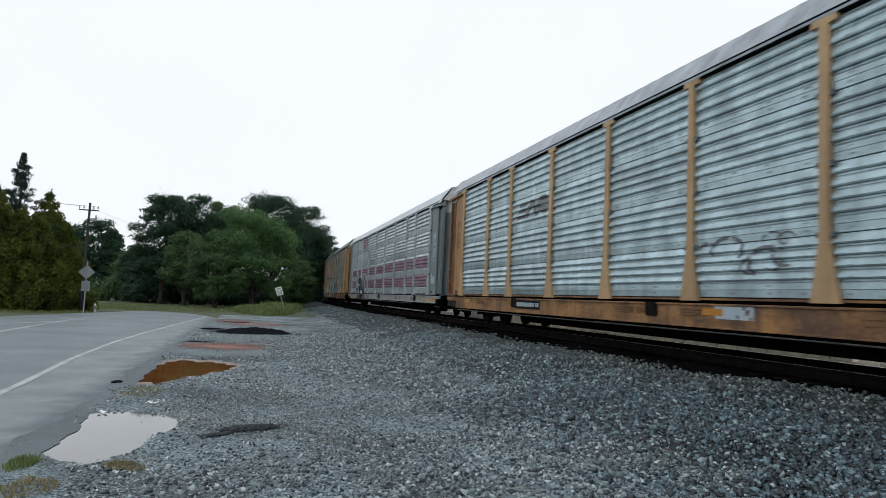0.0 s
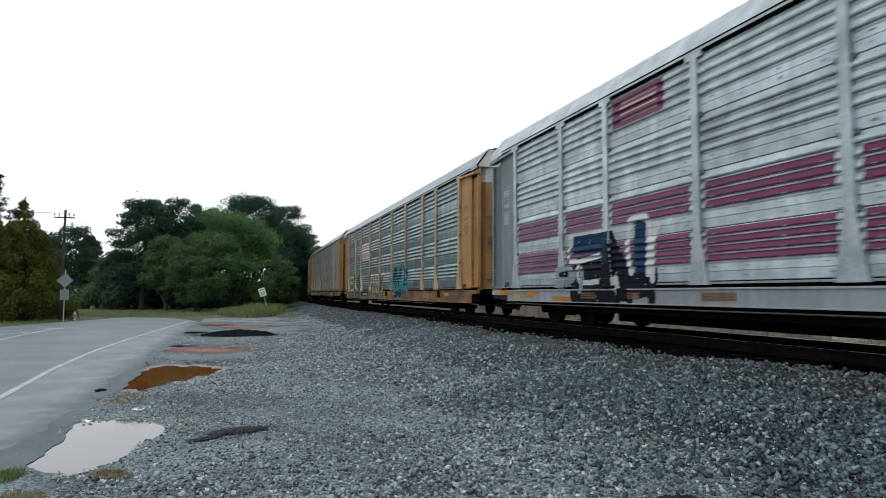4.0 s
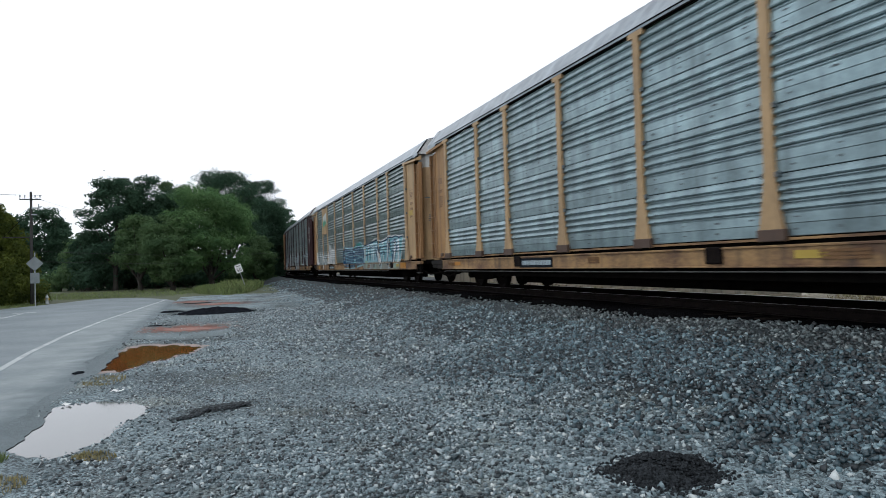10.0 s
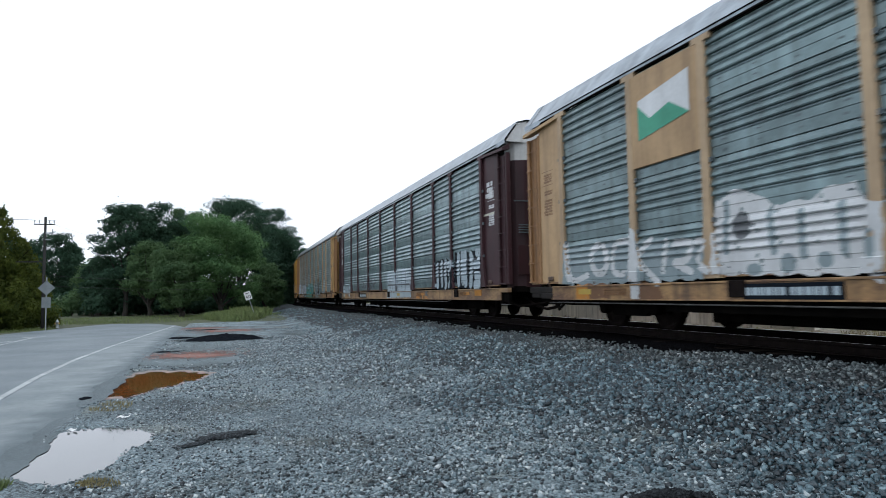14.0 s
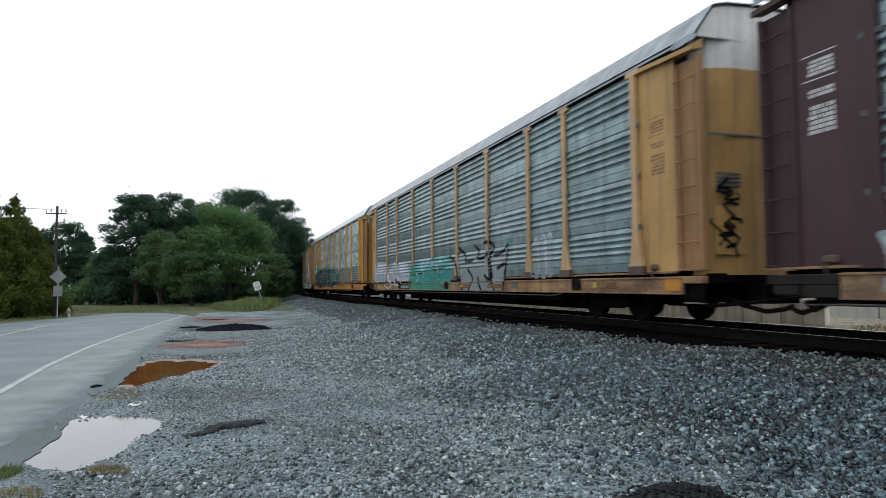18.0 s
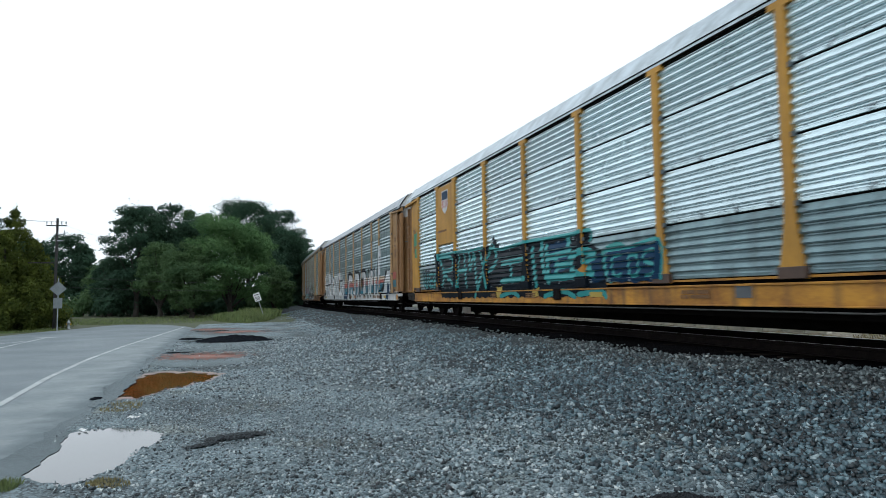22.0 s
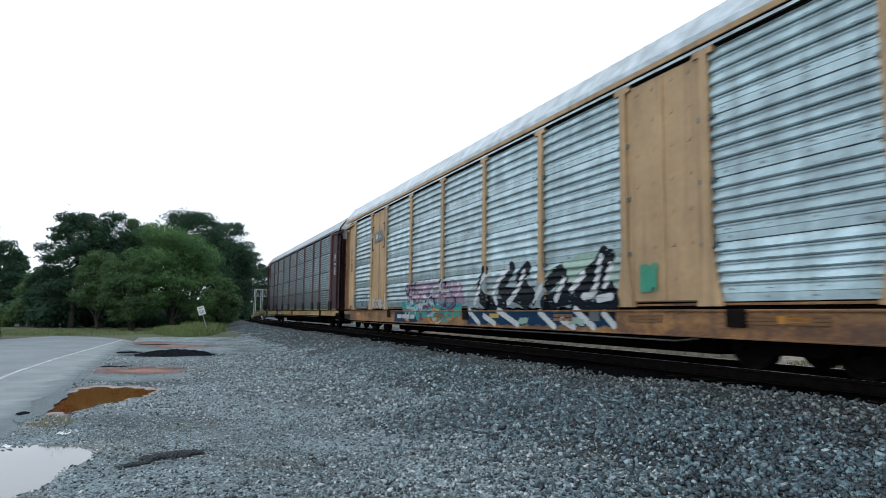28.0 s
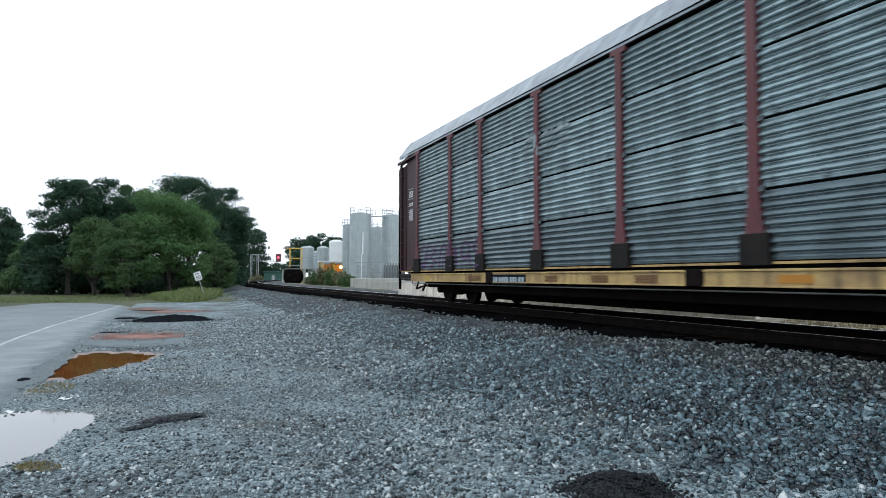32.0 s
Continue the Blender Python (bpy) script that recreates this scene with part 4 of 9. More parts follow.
    # posts with flared feet and T-shaped heads
    for p in POSTS:
        for s in (-1,) if p not in (POSTS[0], POSTS[-1]) else (-1, 1):
            m = Mesh()
            zs = [SILL1 - 0.02] + list(np.linspace(SILL1 + 0.12, SILL1 + 1.0, 6)) + [EAVE - 0.02]
            prof = [(-1, 0.0), (1, 0.0), (1, 0.075), (0.8, 0.085), (-0.8, 0.085), (-1, 0.075)]
            rings = [lambda q, z=z: (s * (SIDE + q[1]), yy(p) + q[0] * post_half(z), z) for z in zs]
            m.extrude(prof, rings)
            x0, x1 = sorted((s * SIDE, s * (SIDE + 0.078)))
            m.box(x0, x1, yy(p) - 0.21, yy(p) + 0.21, EAVE - 0.10, EAVE + 0.0)
            if s < 0:
                # bolted brackets where the sheets meet
                for z in rows[1:4]:
                    w = post_half(z)
                    for q in (-1, 1):
                        ya, yb = sorted((yy(p) + q * w, yy(p) + q * (w + 0.06)))
                        m.box(-SIDE - 0.062, -SIDE - 0.02, ya, yb, z - 0.045, z + 0.03, slot=1)
            post = part("side_post", m, [spec.get("post", frame_paint), GRIME], car)
            if s < 0 and spec.get("foot"):
                m = Mesh()
                x0, x1 = -SIDE - 0.094, -SIDE
                m.box(x0, x1, yy(p) - 0.24, yy(p) + 0.24, SILL1 - 0.02, SILL1 + spec.get("foot_height", 0.15), c=0.008)
                part("foot_plate", m, spec["foot"], post)
    # roof of ribbed steel, end caps
    m = Mesh()
    lift = spec.get("lift", 0.0)
    sec = roof_section(0.0, lift)
    n = 110
    rings = []
    for k in range(n + 1):
        y = -HALF + 0.25 + (BODY - 0.5) * k / n
        q = 0.008 * (k % 2)
        rings.append(lambda w, y=y, q=q: (w[0], y, w[1] + (q if w[1] > EAVE + 0.05 else 0)))
    m.extrude(sec, rings, closed=False)
    part("roof", m, roof_steel, car, "ribbed galvanised roof")
    # thin black strips stand in for the shaded gaps at the eave
    m = Mesh()
    for s in (-1, 1):
        x0, x1 = sorted((s * (SIDE + 0.02), s * (SIDE + 0.062)))
        m.box(x0, x1, yy(POSTS[0]) - 1.2, yy(POSTS[-1]) + 1.0, EAVE - 0.02, EAVE + 0.012)
        m.box(x0, x1, yy(POSTS[0]) - 1.2, yy(POSTS[-1]) + 1.0, EAVE + 0.07, EAVE + 0.088)
    part("eave_rail", m, BLACK, car)
    if lift:
        m = Mesh()
        m.box(-SIDE - 0.07, -SIDE - 0.02, -HALF + 0.1, HALF - 0.1, EAVE + 0.095, EAVE + 0.20, c=0.008)
        part("eave_beam", m, frame_paint, car, "tan beam under the eave")
    # end bays: flat panel, radial door, white top, ladder
    for e, (a, b) in ((-1, (0.0, POSTS[0])), (1, (POSTS[-1], BODY))):
        for s in (-1, 1):
            m = Mesh()
            q0, q1 = (0.66, POSTS[0]) if e < 0 else (POSTS[-1], BODY - 0.62)
            x0, x1 = sorted((s * (SIDE - 0.06), s * (SIDE - 0.01)))
            m.box(x0, x1, yy(q0), yy(q1), SILL1 + 0.02, EAVE - 0.05, c=0.01)
            part("end_panel", m, end_paint, car, spec.get("end_label", ""))
            # corner plate, set a little in, and its two posts, which carry the ladder
            c0, c1 = (0.0, 0.66) if e < 0 else (BODY - 0.62, BODY)
            m = Mesh()
            xa, xb = sorted((s * (SIDE - 0.14), s * (SIDE - 0.07)))
            m.box(xa, xb, yy(c0) + 0.06, yy(c1) - 0.06, SILL1 + 0.03, EAVE - 0.25)
            part("corner_plate", m, corner_paint, car)
            for c in (c0, c1 - 0.06):
                m = Mesh()
                xa, xb = sorted((s * (SIDE - 0.10), s * (SIDE + 0.02)))
                m.box(xa, xb, yy(c), yy(c) + 0.06, SILL1 + 0.03, EAVE - 0.25, c=0.01)
                part("corner_post", m, corner_paint, car)
            if s < 0:
                ladder = Mesh()
                for c in (c0 + 0.10, c1 - 0.14):
                    ladder.tube([(s * (SIDE + 0.03), yy(c), SILL1 + 0.03), (s * (SIDE + 0.03), yy(c), EAVE - 0.35)], 0.016, 6)
                lad = part("ladder", ladder, corner_paint, car)
                for z in np.arange(SILL1 + 0.05, EAVE - 0.4, 0.47):
                    rung = Mesh()
                    rung.tube([(s * (SIDE + 0.055), yy(c0) + 0.05, z), (s * (SIDE + 0.055), yy(c1) - 0.05, z)], 0.012, 6)
                    part("rung", rung, corner_paint, lad)
        # brake gear by the corner, dark with grease
        m = Mesh()
        q = 1.12 if e < 0 else BODY - 1.28
        m.box(-SIDE - 0.04, -SIDE, yy(q + 0.06), yy(q + 0.30), SILL1 + 0.06, SILL1 + 0.17, c=0.02)
        m.tube([(-SIDE - 0.03, yy(q + 0.2), SILL1 + 0.1), (-SIDE - 0.03, yy(q + 0.26), SILL1 + 0.02), (-SIDE + 0.1, yy(q + 0.3), SILL0)], 0.02, 6)
        part("brake_gear", m, RUSTY, car, "greasy dark brake gear")
        # doors of the end, curved at the corners
        m = Mesh()
        y_out = yy(0.05) if e < 0 else yy(BODY - 0.05)
        prof = []
        for k in range(13):
            t = -1 + k / 6
            prof.append((t * (SIDE - 0.12), y_out - e * 0.35 * abs(t) ** 5))
        m.extrude(prof, [lambda w, z=z: (w[0], w[1], z) for z in (SILL1 - 0.05, EAVE - 0.42)], closed=False)
        door = part("end_door", m, end_paint, car, "curved steel end door")
        m = Mesh()
        m.extrude(prof, [lambda w, z=z: (w[0], w[1], z) for z in (EAVE - 0.42, EAVE + 0.12)], closed=False)
        part("upper_shield", m, spec.get("shield", WHITE_STEEL), car, "pale upper shield of the end")
        top = [(x, z) for x, z in roof_section(0.0, lift) if z > EAVE + 0.05]
        m = Mesh()
        m.face([(x * 0.97, y_out, z - 0.03) for x, z in top])
        part("roof_gable", m, spec.get("shield", WHITE_STEEL), car)
        m = Mesh()
        m.box(-0.04, 0.04, y_out - 0.02, y_out + 0.02, SILL1, EAVE - 0.6)
        part("door_bar", m, end_paint, door)
        m = Mesh()
        m.box(-SIDE + 0.3, -0.55, y_out - 0.015, y_out + 0.015, 1.25, 2.08, c=0.01)
        part("hatch", m, end_paint, door)
        for k in range(4):
            m = Mesh()
            m.box(-SIDE + 0.36, -0.62, y_out - 0.02, y_out + 0.02, 2.42 + k * 0.07, 2.45 + k * 0.07)
            part("vent_slat", m, GRIME, door)
        m = Mesh()
        m.box(-SIDE + 0.22, SIDE - 0.22, y_out - 0.018, y_out + 0.018, 3.30, 3.33)
        part("door_seam", m, GRIME, door)
        # hanging canopy corner over the end
        for s in (-1, 1):
            m = Mesh()
            x0, x1 = sorted((s * (SIDE - 0.1), s * (SIDE + 0.06)))
            ya, yb = (yy(0.0), yy(POSTS[0] + 0.1)) if e < 0 else (yy(POSTS[-1] - 0.1), yy(BODY))
            tip = ya if e < 0 else yb
            foot = yb if e < 0 else ya
            out = s * (SIDE + 0.13)
            m.add([(s * (SIDE - 0.1), tip, EAVE - 0.16), (out, tip, EAVE - 0.20), (out, tip, EAVE - 0.12), (s * (SIDE - 0.1), tip, EAVE + 0.02),
                   (s * (SIDE - 0.1), foot, EAVE - 0.10), (s * (SIDE + 0.06), foot, EAVE - 0.08), (s * (SIDE + 0.06), foot, EAVE + 0.0), (s * (SIDE - 0.1), foot, EAVE + 0.02)],
                  [(0, 1, 2, 3), (4, 7, 6, 5), (0, 4, 5, 1), (1, 5, 6, 2), (2, 6, 7, 3), (3, 7, 4, 0)])
            part("canopy_bracket", m, end_paint, car)
        m = Mesh()
        sec2 = roof_section(0.012, lift)
        ya, yb = (yy(-0.02), yy(0.30)) if e < 0 else (yy(BODY - 0.30), yy(BODY + 0.02))
        m.extrude(sec2, [lambda w, y=y: (w[0] * 1.005, y, w[1]) for y in (ya, yb)], closed=False)
        part("end_canopy", m, spec.get("canopy", roof_steel), car)
        # coupler with shank and hoses
        m = Mesh()
        y_face = e * HALF
        ys = sorted((y_face, y_face + e * 0.70))
        m.box(-0.09, 0.09, ys[0], ys[1], 0.72, 0.90, c=0.02)
        ys = sorted((y_face + e * 0.52, y_face + e * 0.74))
        m.box(-0.17, 0.15, ys[0], ys[1], 0.66, 0.96, c=0.03)
        m.tube([(-0.7, y_face - e * 0.6, 0.62), (-0.62, y_face - e * 0.1, 0.40), (-0.5, y_face + e * 0.3, 0.30), (-0.38, y_face + e * 0.55, 0.34), (-0.30, y_face + e * 0.69, 0.40)], 0.04, 6)
        m.tube([(-1.2, y_face - e * 1.1, 0.62), (-1.0, y_face - e * 0.4, 0.38), (-0.5, y_face + e * 0.22, 0.46), (0.6, y_face + e * 0.22, 0.55), (1.1, y_face + e * 0.05, 0.80)], 0.035, 6)
        part("coupler", m, IRON, car)
        if e < 0:
            # boxed step below the ladder: opening filled black as shade, with a worn tread
            step = Mesh()
            for q in (0.01, 0.43):
                step.box(-SIDE - 0.03, -SIDE + 0.02, yy(q), yy(q) + 0.05, 0.44, 0.80, c=0.008)
            step.box(-SIDE + 0.03, -SIDE + 0.07, yy(0.03), yy(0.46), 0.50, 0.80)
            step = part("step", step, BLACK, car, "black step with its opening filled dark")
            m = Mesh()
            m.box(-SIDE - 0.045, -SIDE + 0.04, yy(0.01), yy(0.48), 0.43, 0.45)
            part("tread", m, PIPE, step)
        if spec.get("end") is MAROON:
            m = Mesh()
            for dy in (0.05, 0.17):
                m.tube([(-SIDE + 0.02, y_face + e * dy, 0.35), (-SIDE + 0.02, y_face + e * dy, EAVE - 0.35), (-SIDE + 0.05, y_face + e * (dy - 0.04), EAVE - 0.18), (-SIDE + 0.1, y_face - e * 0.15, EAVE - 0.08)], 0.03, 6)
            part("grab_pole", m, BLACK, car)
        # running gear
        truck = part("truck", truck_data(), None, car, "black two-axle truck")
        truck.matrix_local = pose(0, e * 10.06, 0)
        for q in (-0.86, 0.86):
            w = part("wheelset", wheelset_data(), None, truck)
            w.matrix_local = pose(0, q, 0.42)
            WHEELSETS.append((w, q))
    WAGONS.append(car)
    return car




def sill(name, base, rust=(0.13, 0.058, 0.026)):
    return mat(name, base, rust, rough=0.65, scale=1.5, mix=0.42, streak=0.7, streak_color=(0.05, 0.035, 0.026), bump=0.2, bump_scale=14, stretch=(1, 0.8, 1.6), vary=0.06)


WHITE_STEEL = paint("white_shield", (0.62, 0.63, 0.62), 0.35)
GALV_A = steel("galvanised_blue_grey", (0.29, 0.39, 0.42), 0.45)
GALV_B = steel("galvanised_dark", (0.236, 0.332, 0.354), 0.5)
GALV_C = steel("galvanised_silver", (0.76, 0.91, 0.95), 0.05, rough=0.24, metal=0.7, worn=0.82)
GALV_D = steel("galvanised_grimy", (0.19, 0.258, 0.268), 0.5)
GALV_E = steel("galvanised_pale", (0.45, 0.58, 0.62), 0.3)
GRIME = mat("dark_grime", (0.07, 0.088, 0.095), (0.12, 0.145, 0.155), rough=0.8, scale=6)
PALE_GRIME = mat("pale_grime", (0.15, 0.18, 0.20), (0.25, 0.29, 0.31), rough=0.7, scale=6)
SILVER = steel("silver_paint", (0.50, 0.58, 0.61), 0.25, rough=0.36, metal=0.5)
ROOF_A = steel("roof_grey", (0.27, 0.315, 0.355), 0.35)
ROOF_B = steel("roof_pale", (0.47, 0.54, 0.58), 0.2)
YELLOW = paint("faded_yellow", (0.33, 0.18, 0.062), 0.65)
TAN = paint("faded_tan", (0.47, 0.315, 0.16), 0.45)
WARM_Y = paint("orange_yellow", (0.42, 0.225, 0.075), 0.55)
BRIGHT_Y = paint("railway_yellow", (0.50, 0.255, 0.026), 0.35)
BRIGHT_SILL = sill("stained_yellow_sill", (0.47, 0.225, 0.020), (0.24, 0.100, 0.014))
MAROON = paint("maroon_paint", (0.034, 0.0065, 0.0105), 0.5, grime=(0.011, 0.007, 0.008))
RED_POST = paint("red_brown_paint", (0.120, 0.030, 0.036), 0.6, grime=(0.05, 0.035, 0.04))
RUSTY = paint("rusty_foot", (0.085, 0.05, 0.035), 0.6)
PALE_POST = paint("pale_tan", (0.46, 0.335, 0.20), 0.4)
GREY_END = paint("grey_paint", (0.185, 0.228, 0.240), 0.35)
GALV_F = steel("galvanised_sooty", (0.285, 0.375, 0.40), 0.5)
GALV_G = steel("galvanised_low_row", (0.135, 0.182, 0.20), 0.55)
SILVER_SILL = paint("silver_sill", (0.30, 0.33, 0.35), 0.4)
RUST_SILL = sill("rusty_orange_sill", (0.30, 0.150, 0.045), (0.085, 0.040, 0.020))
TAN_SILL = sill("stained_tan_sill", (0.35, 0.212, 0.085), (0.11, 0.058, 0.032))
RUST_TAN = paint("rusty_tan", (0.32, 0.175, 0.072), 0.65)
DEEP_RUST = paint("rust_brown_corner", (0.20, 0.092, 0.036), 0.6)
AMBER = paint("amber_paint", (0.44, 0.265, 0.085), 0.5)
DULL_SILL = sill("dull_brown_sill", (0.33, 0.21, 0.095), (0.12, 0.07, 0.04))
CREAM = sill("cream_yellow", (0.47, 0.335, 0.12), (0.30, 0.20, 0.09))
WHITE_SILL = paint("white_sill", (0.58, 0.59, 0.58), 0.4)

SPECS = [
    dict(sill0=0.48, flat_band=0.24, panel=GALV_E, frame=TAN, end=YELLOW, corner=DEEP_RUST, sill=RUST_SILL, roof=ROOF_A, label="autorack wagon, pale galvanised sides, tan posts, rusty orange sill"),
    dict(flat_band=0.3, panel=SILVER, frame=SILVER, end=GREY_END, sill=SILVER_SILL, roof=ROOF_B, label="silver autorack wagon with purple stripes and graffiti"),
    dict(sill0=0.46, panel=GALV_B, frame=WARM_Y, post=PALE_POST, sill=RUST_SILL, roof=ROOF_A, label="grimy autorack wagon, orange-yellow frame, flag panel, teal graffiti"),
    dict(foot=RUSTY, panel=GALV_A, frame=TAN, end=YELLOW, sill=TAN_SILL, roof=ROOF_A, label="autorack wagon with blue-grey sides and tan posts"),
    dict(panel=GALV_D, frame=TAN, post=PALE_POST, sill=TAN_SILL, roof=ROOF_A, label="dark autorack wagon, tan ends, blue and white graffiti"),
    dict(sill0=0.55, panel=GALV_B, frame=MAROON, sill=DULL_SILL, roof=ROOF_A, label="autorack wagon with maroon ends and dark grey sides"),
    dict(foot=RUSTY, panel=GALV_B, frame=TAN, end=AMBER, sill=TAN_SILL, roof=ROOF_A, label="autorack wagon, grey sides, yellow ends, green graffiti"),
    # lowest sheets darker: the ground they mirror is put into the colour
    dict(sill0=0.55, rows=FINE_ROWS, flat_band=0.1, ribs=6, foot=RUSTY, panel=GALV_C, row_tone={0: GALV_B}, seam=0.024, frame=BRIGHT_Y, sill=BRIGHT_SILL, roof=ROOF_B, label="bright silver autorack wagon with yellow frame, black-teal graffiti"),
    dict(panel=GALV_A, frame=TAN, end=YELLOW, sill=WHITE_SILL, roof=ROOF_A, label="grey autorack wagon with large white graffiti letters"),
    dict(sill0=0.47, flat_band=0.24, panel=GALV_E, frame=TAN, sill=RUST_SILL, roof=ROOF_B, lift=0.20, flat=(1, 7), label="pale autorack wagon with wide tan panels and graffiti"),
    # lowest sheets in a darker steel than the rows above
    dict(sill0=0.64, rows=FINE_ROWS, flat_band=0.09, foot=SOOTY, foot_height=0.42, panel=GALV_F, row_tone={0: GALV_G}, ribs=7, seam=0.028, frame=RED_POST, end=MAROON, sill=CREAM, roof=ROOF_A, label="grimy last autorack wagon, maroon ends, cream sill"),
]
for spec in SPECS:
    autorack(spec)

# ---- paint on the wagons: lettering blocks, badges, graffiti that follows the ribs ----


def spray(name, rgb, rough=0.42):
    return mat(name, rgb, tuple(c * 0.7 for c in rgb), rough=rough, scale=1.6, mix=0.8, streak=0.25, streak_color=tuple(0.5 * c for c in rgb), bump=0.08, bump_scale=10, spec=0.06 if max(rgb) < 0.1 else 0.35, metal=0.0 if max(rgb) < 0.1 else 0.2)


SPRAY = {k: spray("spray_" + k, c) for k, c in dict(
    white=(0.60, 0.62, 0.63), cream=(0.52, 0.52, 0.42), black=(0.005, 0.009, 0.015), navy=(0.008, 0.036, 0.085), steel_blue=(0.035, 0.12, 0.165), sky=(0.28, 0.47, 0.54),
    deep_blue=(0.006, 0.056, 0.130), cyan=(0.04, 0.29, 0.29), teal=(0.03, 0.24, 0.22), green=(0.06, 0.30, 0.19), olive=(0.088, 0.108, 0.068), silver=(0.25, 0.31, 0.33), violet=(0.10, 0.045, 0.14),
    magenta=(0.14, 0.024, 0.075), red=(0.42, 0.10, 0.08), pink=(0.54, 0.39, 0.40), yellow=(0.50, 0.36, 0.07), orange=(0.50, 0.22, 0.03), brown=(0.17, 0.09, 0.045),
    putty=(0.26, 0.27, 0.24), haze=(0.36, 0.44, 0.55), rose=(0.64, 0.56, 0.56), peach=(0.50, 0.38, 0.26), blue_green=(0.035, 0.17, 0.24), cyan_pale=(0.13, 0.36, 0.41), green_mist=(0.30, 0.42, 0.35), ink_brown=(0.22, 0.12, 0.055),
    lilac=(0.26, 0.19, 0.27), mist=(0.42, 0.50, 0.55), grey=(0.12, 0.13, 0.14)).items()}

